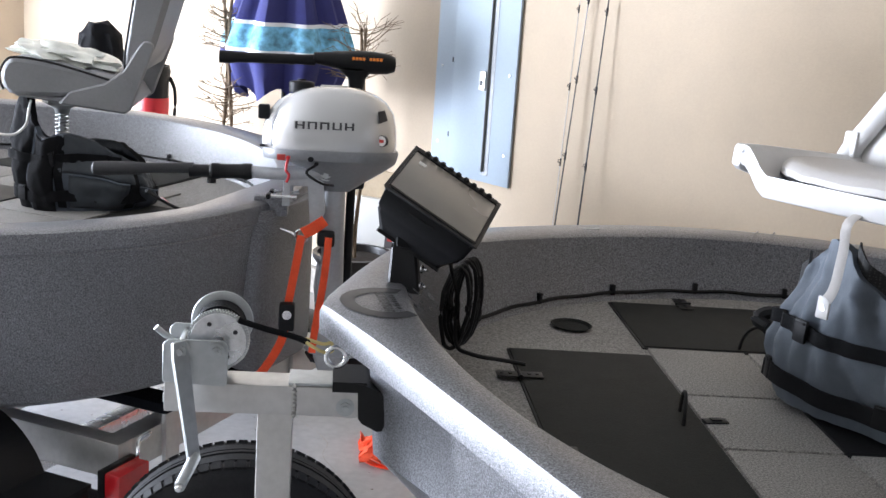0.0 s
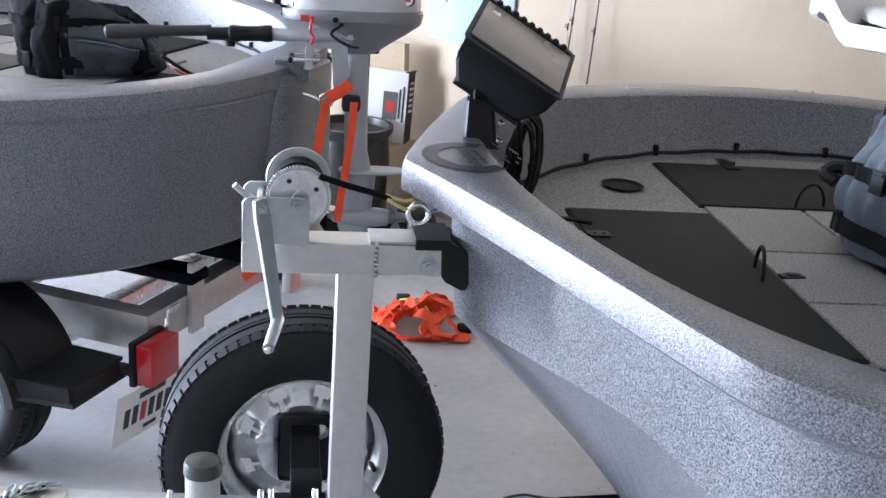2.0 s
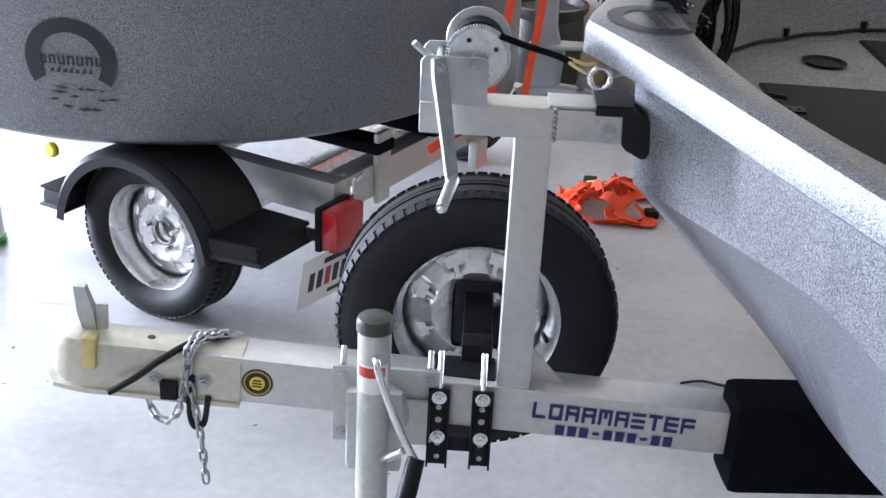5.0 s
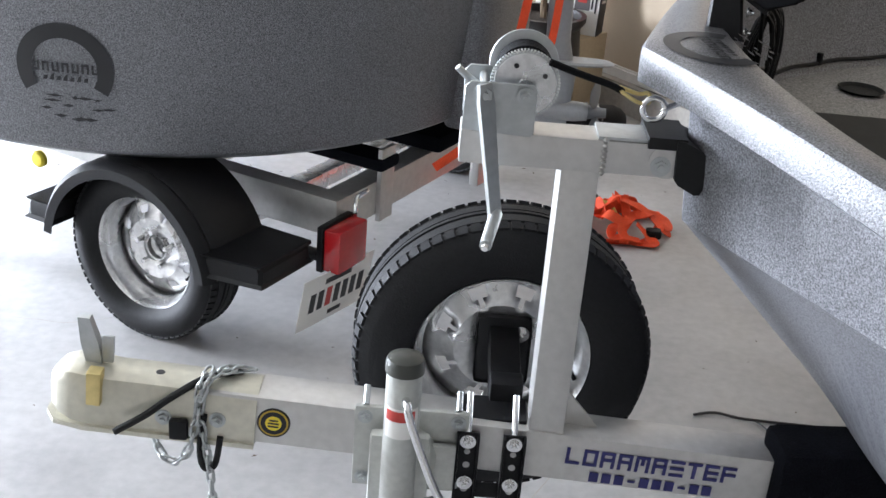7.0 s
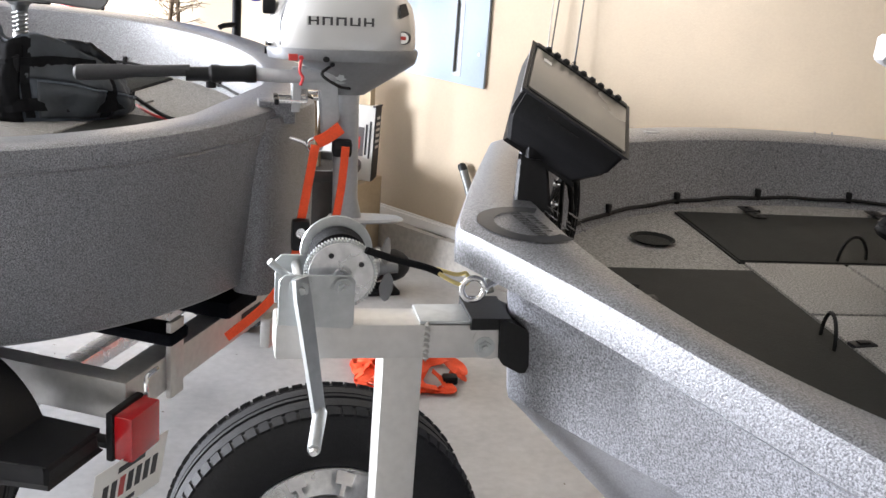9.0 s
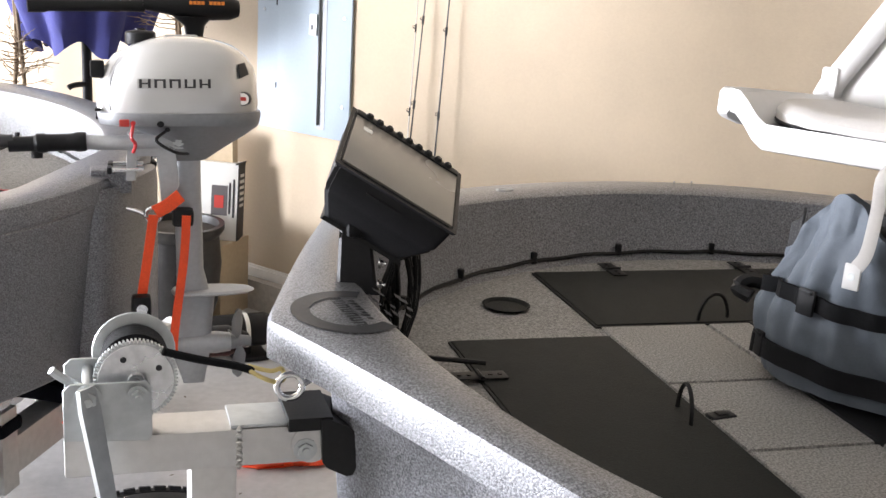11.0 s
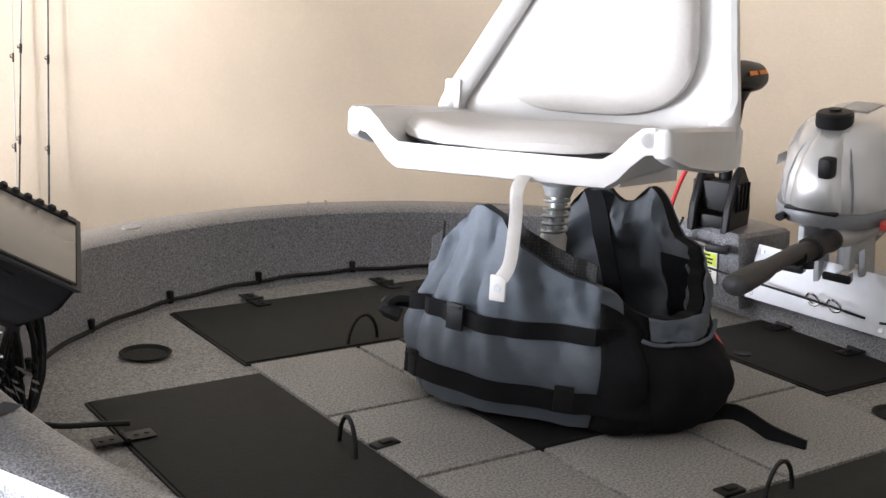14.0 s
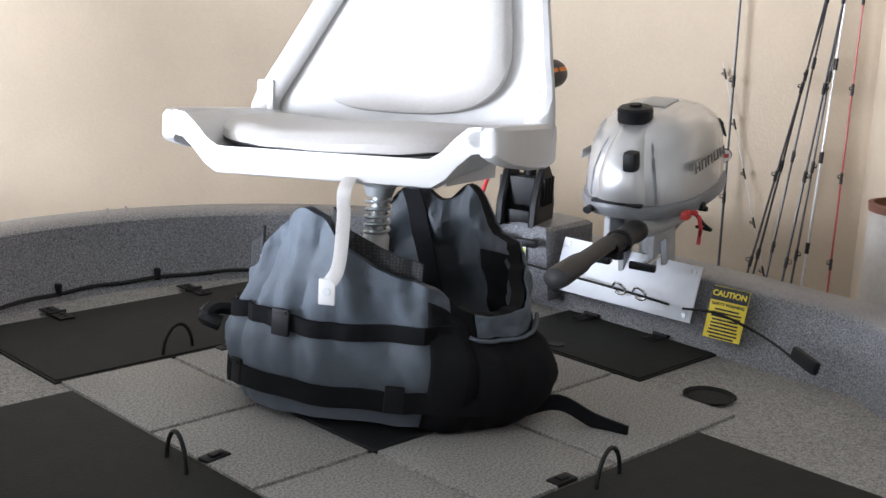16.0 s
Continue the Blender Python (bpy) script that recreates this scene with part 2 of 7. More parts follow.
def sweep(points, radius, n=8, bm=None, flat=1.0, per=6, curve=True, up=(0, 0, 1), taper=None):
    """A tube along a curve. flat: how thick it is across 'up' compared with along it, for straps."""
    pts = spline(points, per) if curve and len(points) > 2 else [Vector(q) for q in points]
    own = bmesh.new()
    rows = []
    up = Vector(up)
    for i, p in enumerate(pts):
        d = (pts[min(i + 1, len(pts) - 1)] - pts[max(i - 1, 0)]).normalized()
        s = d.cross(up)
        s = s.normalized() if s.length > 1e-4 else d.orthogonal().normalized()
        w = s.cross(d).normalized()
        r = radius if taper is None else radius + (taper - radius) * i / (len(pts) - 1)
        rows.append([own.verts.new(p + s * (r * math.cos(2 * math.pi * k / n)) + w * (r * flat * math.sin(2 * math.pi * k / n))) for k in range(n)])
    for a, b in zip(rows, rows[1:]):
        for k in range(n):
            own.faces.new((a[k], a[(k + 1) % n], b[(k + 1) % n], b[k]))
    own.faces.new(rows[0])
    own.faces.new(list(reversed(rows[-1])))
    return put(own, bm)


def loft(rings, bm=None, caps=True, m=None):
    own = bmesh.new()
    rows = [[own.verts.new(p) for p in ring] for ring in rings]
    n = len(rows[0])
    for a, b in zip(rows, rows[1:]):
        for k in range(n):
            own.faces.new((a[k], a[(k + 1) % n], b[(k + 1) % n], b[k]))
    if caps:
        own.faces.new(rows[0])
        own.faces.new(list(reversed(rows[-1])))
    return put(own, bm, m)


def superring(cx, cy, z, a, b, e=2.6, n=32):
    """A ring between ellipse and rounded rectangle."""
    out = []
    for k in range(n):
        t = 2 * math.pi * k / n
        c, s = math.cos(t), math.sin(t)
        out.append((cx + a * math.copysign(abs(c) ** (2 / e), c), cy + b * math.copysign(abs(s) ** (2 / e), s), z))
    return out


def plate(pts, thick, bm=None, m=None, bevel=0.0):
    """A flat piece with the outline pts (x, y), from z = 0 to thick."""
    own = bmesh.new()
    f = own.faces.new([own.verts.new((x, y, 0)) for x, y in pts])
    up = bmesh.ops.extrude_face_region(own, geom=[f])
    bmesh.ops.translate(own, vec=(0, 0, thick), verts=[v for v in up["geom"] if isinstance(v, bmesh.types.BMVert)])
    if bevel:
        bmesh.ops.bevel(own, geom=own.edges[:], offset=bevel, segments=1, affect="EDGES")
    return put(own, bm, m)


def bolt(at, way, r=0.008, h=0.007, bm=None):
    """A hexagon head with a washer and a short stud."""
    at, way = Vector(at), Vector(way).normalized()
    bm = rod(at, at + way * 0.002, r * 1.5, n=16, bm=bm)
    bm = rod(at + way * 0.002, at + way * (0.002 + h), r, n=6, bm=bm)
    return rod(at + way * (0.002 + h), at + way * (0.004 + h * 1.5), r * 0.5, n=8, bm=bm)


def words(text, size, material, parent, m, name="lettering", extrude=0.0006, bold=0.0, wide=1.0):
    cu = bpy.data.curves.new(name, "FONT")
    cu.body, cu.size, cu.extrude, cu.align_x, cu.align_y, cu.offset = text, size, extrude, "CENTER", "CENTER", bold
    ob = bpy.data.objects.new("tmp", cu)
    scene.collection.objects.link(ob)
    me = bpy.data.meshes.new_from_object(ob.evaluated_get(bpy.context.evaluated_depsgraph_get()))
    bpy.data.objects.remove(ob)
    me.transform(m @ Matrix.Diagonal((wide, 1, 1, 1)))
    me.materials.clear()
    me.materials.append(material)
    out = new(name, me)
    out.parent = parent
    return out


def face_m(at, right, up):
    """A pose whose x runs along right and y along up, for flat things on a face."""
    x = Vector(right).normalized()
    z = x.cross(Vector(up)).normalized()
    y = z.cross(x)
    m = Matrix((x, y, z)).transposed().to_4x4()
    m.translation = at
    return m


def bars(m, width, rows_, height, material, parent, name="print_bar", seed=1):
    """Lines of print as plain bars."""
    rng = random.Random(seed)
    bm = bmesh.new()
    for k in range(rows_):
        w = width * rng.uniform(0.75, 1.0)
        y = (rows_ / 2 - k - 0.5) * height
        box(-w / 2, w / 2, y - height * 0.25, y + height * 0.25, 0, 0.0006, bm=bm)
    bmesh.ops.transform(bm, matrix=m, verts=bm.verts)
    return part(name, bm, material, parent, smooth=False)


# ---- the room ----
def wall(name, a, b, z0, z1, thick, material, label):
    """A wall whose inner face runs from a to b, its thickness to the right of that way."""
    a, b = Vector(a), Vector(b)
    d = (b - a).normalized()
    n = Vector((-d.y, d.x, 0))
    bm = bmesh.new()
    lo = [a, b, b + n * thick, a + n * thick]
    loft([[(p.x, p.y, z0) for p in lo], [(p.x, p.y, z1) for p in lo]], bm=bm)
    return tagged(link(name, bm, material, smooth=False), label, "wall", kind="structure")


T = 0.15
bm = bmesh.new()
g = [room(-40, -40), room(60, -40), room(60, 60), room(-40, 60)]
bm.faces.new([bm.verts.new((p.x, p.y, -0.03)) for p in g])
tagged(link("ground", bm, DRIVE, smooth=False), "pale concrete driveway outside the garage", "ground", kind="structure")
bm = bmesh.new()
loft([[(p.x, p.y, z) for p in (room(-3.4, -T), room(ROOM_U + T, -T), room(ROOM_U + T, ROOM_V + T), room(-3.4, ROOM_V + T))] for z in (-0.02, 0.0)], bm=bm)
floor_ob = tagged(link("floor", bm, CONCRETE, smooth=False), "smooth pale grey concrete garage floor with hairline cracks", "floor", kind="structure")
bm = bmesh.new()
loft([[(p.x, p.y, z) for p in (room(-3.4, -T), room(ROOM_U + T, -T), room(ROOM_U + T, ROOM_V + T), room(-3.4, ROOM_V + T))] for z in (ROOM_H, ROOM_H + 0.1)], bm=bm)
tagged(link("ceiling", bm, CEIL, smooth=False), "plain grey garage ceiling, out of view", "ceiling", kind="structure")
wall("wall_north", room(ROOM_U + T, 0), room(-T, 0), 0, ROOM_H, T, WALL, "cream painted garage wall")
wall("wall_east_1", room(0, 0), room(0, 0.5), 0, ROOM_H, T, WALL, "cream painted end wall of the garage")
wall("wall_east_2", room(-3.2, 0.5), room(-3.2, ROOM_V + T), 0, ROOM_H, T, UNSEEN_WALL, "dark grey end wall closing the garage out of view")
wall("wall_north_2", room(-0.001, 0.5), room(-3.2 - T, 0.5), 0, ROOM_H, T, WALL, "cream painted garage wall beyond the corner")
wall("wall_south", room(-3.2 - T, ROOM_V), room(ROOM_U + T, ROOM_V), 0, ROOM_H, T, UNSEEN_WALL, "dark grey wall closing the garage behind the camera")
wall("wall_west_1", room(ROOM_U, DOOR_A), room(ROOM_U, 0), 0, ROOM_H, T, WALL, "cream painted wall beside the garage door")
wall("wall_west_2", room(ROOM_U, ROOM_V), room(ROOM_U, DOOR_D), 0, ROOM_H, T, UNSEEN_WALL, "dark grey wall out of view beside the added door opening")
wall("wall_west_4", room(ROOM_U, DOOR_C), room(ROOM_U, DOOR_B), 0, DOOR_H, T, UNSEEN_WALL, "dark grey unseen pier between the two door openings")
wall("wall_west_3", room(ROOM_U, DOOR_D), room(ROOM_U, DOOR_A), DOOR_H, ROOM_H, T, WALL, "cream painted wall over the garage door opening")

# Kerb and baseboard along the long wall.
bm = bmesh.new()
lo = [room(0, 0.002), room(ROOM_U, 0.002), room(ROOM_U, 0.055), room(0, 0.055)]
loft([[(p.x, p.y, z) for p in lo] for z in (0.0, 0.125)], bm=bm)
tagged(link("kerb", bm, KERB, smooth=False), "rough concrete kerb under the long wall", "kerb", kind="structure")
bm = bmesh.new()
for z0, z1, d in ((0.127, 0.165, 0.016), (0.165, 0.175, 0.009)):
    lo = [room(0.02, 0.002), room(ROOM_U, 0.002), room(ROOM_U, d), room(0.02, d)]
    loft([[(p.x, p.y, z) for p in lo] for z in (z0, z1)], bm=bm)
tagged(link("baseboard", bm, WHITE_TRIM, smooth=False), "white painted baseboard above the concrete kerb", "baseboard", kind="structure")
bm = bmesh.new()
pts = [room(u, 0.02, 0.110 + 0.010 * math.sin(u * 2.1)) for u in np.linspace(4.0, 2.2, 14)]
sweep(pts, 0.006, 6, bm)
tagged(link("floor_cable", bm, BLACKR), "thin black cable lying along the kerb", "cable")


# ---- round boats ----
def boat_ring(radius, z, nose=0.0, nose_turn=0.0, transom=9.0, n=160, width=41.0):
    """One level of the round hull. Bow towards -x; nose: how far the bow stands out; transom: where the stern is cut flat."""
    out = []
    w = radians(width)
    for k in range(n):
        th = 2 * math.pi * k / n - math.pi
        phi = abs((th - radians(nose_turn) + math.pi) % (2 * math.pi) - math.pi)
        radius_ = radius(th) if callable(radius) else radius
        r = radius_
        if nose and phi < w:
            far = radius_ + nose
            r = far * radius_ * math.sin(w) / (far * math.sin(phi) + radius_ * math.sin(w - phi))
        x, y = -r * math.cos(th), -r * math.sin(th)
        if x > transom:
            x = transom
        zz = z(th) if callable(z) else z
        out.append((x, y, zz))
    return out


def bow_mix(bow, side, power=2.0):
    """A value that goes from bow to side round the hull."""
    return lambda th: side + (bow - side) * max(0.0, math.cos(th * 1.15)) ** power if abs(th) < 1.36 else side


def lip(r):
    """The overhang under the gunwale is deepest at the bow."""
    return lambda th: r + 0.027 * (1 - max(0.0, math.cos(th / 1.4)) ** 2)


def chine(bow, side):
    """Level along the flat bow panels, falling away beyond their corners."""
    def level(th):
        t = min(1.0, max(0.0, (abs(th) - radians(30)) / radians(52)))
        return bow + (side - bow) * t * t * (3 - 2 * t)
    return level


def bow_radius(bow, side):
    return lambda th: side + (bow - side) * max(0.0, math.cos(th)) ** 2


def gunwale(th, lift=0.0):
    c = math.cos(th)
    return 0.134 + 0.014 * c + 0.068 * max(0, c) ** 4 + lift * math.sin(-th)


def round_boat(m, label, nose_turn, lift, cut=0.0, group="round boats"):
    boat = thing("round_boat", label, "boat", m, group)
    bm = bmesh.new()
    g = lambda off: (lambda th: gunwale(th, lift) + off)
    rings = [
        boat_ring(0.835, -0.02, transom=0.70 + cut),
        boat_ring(0.853, 0.004, transom=0.715 + cut),
        boat_ring(0.880, g(-0.020), transom=0.765 + cut),
        boat_ring(0.884, g(-0.006), transom=0.770 + cut),
        boat_ring(0.893, g(0.0), transom=0.778 + cut),
        boat_ring(0.985, g(0.0), 0.034, nose_turn, 0.895 + cut),
        boat_ring(0.996, g(-0.005), 0.036, nose_turn, 0.906 + cut),
        boat_ring(1.000, g(-0.016), 0.037, nose_turn, 0.910 + cut),
        boat_ring(1.000, g(-0.052), 0.036, nose_turn, 0.910 + cut),
        boat_ring(0.995, g(-0.058), 0.026, nose_turn, 0.906 + cut),
        boat_ring(lip(0.970), g(-0.062), -0.004, nose_turn, 0.900 + cut),
        boat_ring(lip(0.962), g(-0.085), -0.010, nose_turn, 0.895 + cut, width=46.0),
        boat_ring(0.948, chine(-0.047, -0.335), -0.014, nose_turn, 0.875 + cut, width=46.0),
        boat_ring(0.940, chine(-0.054, -0.345), -0.014, nose_turn, 0.865 + cut, width=46.0),
        boat_ring(bow_radius(0.64, 0.87), bow_mix(-0.33, -0.378), 0.0, nose_turn, 0.82 + cut),
        boat_ring(bow_radius(0.46, 0.70), bow_mix(-0.43, -0.405), 0.0, nose_turn, 0.66 + cut),
        boat_ring(0.30, bow_mix(-0.47, -0.43), 0.0, nose_turn, 0.28 + cut),
    ]
    loft(rings, bm=bm)
    hull = part("hull", bm, HULL, boat, "speckled grey moulded plastic hull")
    bm = bmesh.new()
    bm.faces.new([bm.verts.new(p) for p in boat_ring(0.850, -0.006, transom=0.71 + cut)])
    deck = part("deck", bm, DECK, boat, "grey textured plastic deck")
    xs, ys = (-0.343, -0.125, 0.125, 0.455), (-0.390, -0.132, 0.125, 0.405)
    gap = 0.004
    for i in range(3):
        for j in range(3):
            if (i, j) == (1, 1):
                continue
            part("deck_panel", box(xs[i] + gap, xs[i + 1] - gap, ys[j] + gap, ys[j + 1] - gap, -0.012, 0.0, 0.003), DECK, deck)
    part("centre_plate", box(xs[1] - 0.004, xs[2] + 0.004, ys[1] - 0.004, ys[2] + 0.004, -0.01, 0.004, 0.003), BLACKP, deck, "black seat base plate")
    for a, b, c, d in ((-0.640, -0.347, -0.36, 0.350), (-0.343, 0.335, 0.410, 0.745), (0.465, 0.705, -0.178, 0.178), (-0.343, 0.330, -0.700, -0.395)):
        hatch = part("hatch", box(a, b, c, d, -0.01, 0.001, 0.002), MAT_BLACK, deck, "matt black hatch lid")
        edge = bmesh.new()
        for e in ((a - 0.004, b + 0.004, c - 0.004, c), (a - 0.004, b + 0.004, d, d + 0.004), (a - 0.004, a, c, d), (b, b + 0.004, c, d)):
            box(*e, -0.01, -0.002, bm=edge)
        part("seal", edge, BLACKR, hatch)
    # hinges on the outer sides of the hatches
    for x, y, rz in ((-0.643, 0.180, 0), (-0.643, -0.18, 0), (-0.166, 0.747, 90), (0.145, 0.745, 90), (0.705, 0.12, 0), (0.705, -0.055, 0)):
        hm = pose(x, y, 0.002, 0, 0, rz)
        bm = bmesh.new()
        box(-0.045, -0.003, -0.016, 0.016, 0, 0.003, 0.002, bm, hm)
        box(0.003, 0.045, -0.016, 0.016, 0, 0.003, 0.002, bm, hm)
        put(rod((0, -0.018, 0.003), (0, 0.018, 0.003), 0.004, n=8), bm, hm)
        for sx in (-0.034, -0.018, 0.018, 0.034):
            put(rod((sx, 0, 0.003), (sx, 0, 0.0045), 0.004, n=8), bm, hm)
        part("hinge", bm, BLACKST, deck, "black hatch hinge")
    # pull loops and latches
    for x, y, rz in ((-0.378, -0.005, 80), (-0.10, 0.425, 10), (0.062, -0.42, 10)):
        lm = pose(x, y, 0, 0, 0, rz)
        pts = [lm @ Vector((0.035 * math.cos(a), 0, 0.052 * math.sin(a) - 0.002)) for a in np.linspace(0, math.pi, 9)]
        part("pull_loop", sweep(pts, 0.0035, 6), BLACKR, deck, "black cord pull loop")
    for x, y, rz in ((-0.318, -0.010, 8), (-0.016, 0.390, 0), (0.015, -0.375, 0)):
        lm = pose(x, y, 0.0, 0, 0, rz)
        bm = bmesh.new()
        box(-0.022, 0.022, -0.012, 0.012, -0.004, 0.003, 0.003, bm, lm)
        box(-0.010, 0.010, -0.007, 0.007, 0.003, 0.006, 0.002, bm, lm)
        part("latch", bm, BLACKP, deck, "small black latch")
    # cup holders and gunwale sockets
    for x, y in ((-0.476, 0.538), (0.492, -0.308)):
        part("cup_holder", lathe([(0.046, 0.001), (0.043, 0.002), (0.040, -0.001), (0.038, -0.0045), (0.0, -0.0045)], 32, m=pose(x, y, 0)), MAT_BLACK, deck, "round recessed cup holder")
    for a in (66, 202):
        th = radians(a)
        p = Vector((-0.94 * math.cos(th), 0.94 * math.sin(th), gunwale(-th, lift) + 0.0005))
        sm = Matrix.Translation(p) @ pose(0, 0, 0, 0, 0, -a + 90) @ Matrix.Diagonal((1.7, 1, 1, 1))
        if p.x < 0.8:
            part("rail_socket", lathe([(0.0135, 0.0), (0.0125, 0.0025), (0.0105, 0.0025), (0.0095, 0.001), (0.0, 0.001)], 20, m=sm), MLIGHT, hull, "small metal socket in the gunwale")
    # cable with clips round the cockpit
    pts = []
    for k in range(56):
        th = radians(-32 - 2.2 * k)
        pts.append((-0.852 * math.cos(th), -0.852 * math.sin(th), 0.012 + 0.0015 * math.sin(k * 1.3)))
    part("cable", sweep(pts, 0.0042, 6, per=2), BLACKR, boat, "black cable along the cockpit wall")
    for k in range(2, 56, 7):
        th = radians(-32 - 2.2 * k)
        cm = Matrix.Translation((-0.854 * math.cos(th), -0.854 * math.sin(th), 0.014)) @ pose(0, 0, 0, 0, 0, math.degrees(th))
        part("cable_clip", box(-0.007, 0.006, -0.006, 0.006, -0.008, 0.018, 0.003, m=cm), BLACKP, boat, "black cable clip")
    return boat, hull, deck


# the near boat: plan frame in which its fittings are given, and where it sits, slightly bow-up
A_M = pose(1.06, 0.12, 0.94)
A_SIT = pose(1.028, 0.10, 0.900, 0, 0.85, 0)
boat_a, hull_a, deck_a = round_boat(A_M, "speckled grey round plastic boat on a trailer, bow at the winch", 6.4, 0.008)
B_M = pose(-1.075, 1.93, 0.865, 0, 0, -26) @ Matrix.Diagonal((1.04, 1, 1, 1))
boat_b, hull_b, deck_b = round_boat(B_M, "speckled grey round plastic boat with an outboard on its transom", 0.0, 0.022, 0.09)


# ---- wheels ----
def wheel(name, m, radius, width, label, group="", hub=True, rim_share=0.665):
    """Road wheel, its axis along local y, outer face towards -y."""
    w = thing(name, label, "wheel", m, group)
    R, h = radius, width / 2
    rr = radius * rim_share
    turn = pose(0, 0, 0, 90, 0, 0)
    prof = [(rr * 0.98, -h * 0.70), (rr * 1.04, -h * 0.80), (rr * 1.10, -h * 0.92), (R * 0.80, -h * 1.0), (R * 0.90, -h * 0.96), (R * 0.955, -h * 0.84), (R * 0.975, -h * 0.78),
            (R * 0.985, -h * 0.60), (R * 0.985, -h * 0.55), (R * 0.965, -h * 0.54), (R * 0.965, -h * 0.48), (R * 0.992, -h * 0.47), (R * 0.996, -h * 0.15), (R * 0.974, -h * 0.14), (R * 0.974, -h * 0.07),
            (R * 1.0, -h * 0.06), (R * 1.0, h * 0.06), (R * 0.974, h * 0.07), (R * 0.974, h * 0.14), (R * 0.996, h * 0.15), (R * 0.992, h * 0.47), (R * 0.965, h * 0.48), (R * 0.965, h * 0.54), (R * 0.985, h * 0.55),
            (R * 0.975, h * 0.78), (R * 0.90, h * 0.96), (R * 0.80, h), (rr * 1.08, h * 0.9), (rr * 0.98, h * 0.7)]
    tyre = part("tyre", lathe(prof, 72, m=turn), RUBBER, w, "black road tyre with ribbed tread")
    # tread blocks on the shoulders
    bm = bmesh.new()
    for k in range(72):
        a = 2 * math.pi * k / 72
        for s in (-1, 1):
            bmm = Matrix.Translation((0, 0, 0)) @ Matrix.Rotation(a, 4, "Y") @ pose(0, s * h * 0.70, R * 0.972, 0 + s * -22, 0, 0)
            box(-R * 0.032, R * 0.032, -h * 0.12, h * 0.12, -0.004, 0.006, bm=bm, m=bmm)
    tagged(part("tread_block", bm, RUBBER, tyre, smooth=False), kind="stuff")
    rim_prof = [(rr * 0.97, h * 0.7), (rr * 0.90, h * 0.5), (rr * 0.86, h * 0.1), (rr * 0.86, -h * 0.25), (rr * 0.93, -h * 0.45), (rr * 0.95, -h * 0.68), (rr * 1.0, -h * 0.72), (rr * 1.045, -h * 0.86), (rr * 1.055, -h * 0.90), (rr * 1.03, -h * 0.93),
                (rr * 0.985, -h * 0.84), (rr * 0.96, -h * 0.72), (rr * 0.90, -h * 0.66), (rr * 0.875, -h * 0.42), (rr * 0.84, -h * 0.30)]
    rim = part("rim", lathe(rim_prof, 64, m=turn), GALV, w, "bright galvanised steel rim")
    # deep-set disc with eight windows
    bm = bmesh.new()
    n = 64
    rad = [0.20, 0.34, 0.44, 0.52, 0.62, 0.74, 0.85]
    dep = [-0.02, -0.02, -0.08, -0.12, 0.02, 0.16, 0.24]
    rows_ = []
    for rf, df in zip(rad, dep):
        rows_.append([bm.verts.new((rr * rf * math.cos(2 * math.pi * k / n), h * df, rr * rf * math.sin(2 * math.pi * k / n))) for k in range(n)])
    for i in range(len(rad) - 1):
        for k in range(n):
            hole = i == 3 and k % 8 == 4 or i == 4 and (k % 8) in (3, 4, 5)
            if not hole:
                bm.faces.new((rows_[i][k], rows_[i][(k + 1) % n], rows_[i + 1][(k + 1) % n], rows_[i + 1][k]))
    disc = part("wheel_disc", bm, GALV, w, "galvanised steel spoked wheel disc")
    mod = disc.modifiers.new("thick", "SOLIDIFY")
    mod.thickness = 0.004
    if hub:
        part("hub", lathe([(rr * 0.23, h * 0.1), (rr * 0.22, -h * 0.25), (rr * 0.17, -h * 0.35), (rr * 0.16, -h * 0.95), (rr * 0.13, -h * 1.02), (0, -h * 1.02)], 28, m=turn), GALV, w, "round hub and grease cap")
        part("grease_cap", lathe([(rr * 0.10, -h * 1.02), (rr * 0.10, -h * 1.06), (rr * 0.03, -h * 1.08), (0, -h * 1.08)], 20, m=turn), BLACKR, w)
        for k in range(5):
            a = 2 * math.pi * k / 5 + 0.3
            c = Vector((rr * 0.31 * math.cos(a), -h * 0.02, rr * 0.31 * math.sin(a)))
            part("lug_nut", rod(c, c + Vector((0, -h * 0.30, 0)), rr * 0.055, rr * 0.045, 6), CHROME, w)
    c = Vector((rr * 0.80, -h * 0.10, -rr * 0.25))
    part("valve", rod(c, c + Vector((0.006, -0.03, 0.0)), 0.004), BLACKR, w)
    return w


wheel("spare_wheel", pose(-0.128, 0.245, 0.494, 0, 0, 3), 0.262, 0.150, "spare wheel bolted upright beside the tongue", hub=False, rim_share=0.615)
B_T = pose(-0.955, 1.97, 0, 0, 0, -28)
wheel("road_wheel", B_T @ pose(0.408, -0.765, 0.228), 0.229, 0.140, "trailer wheel with galvanised rim standing on the concrete")

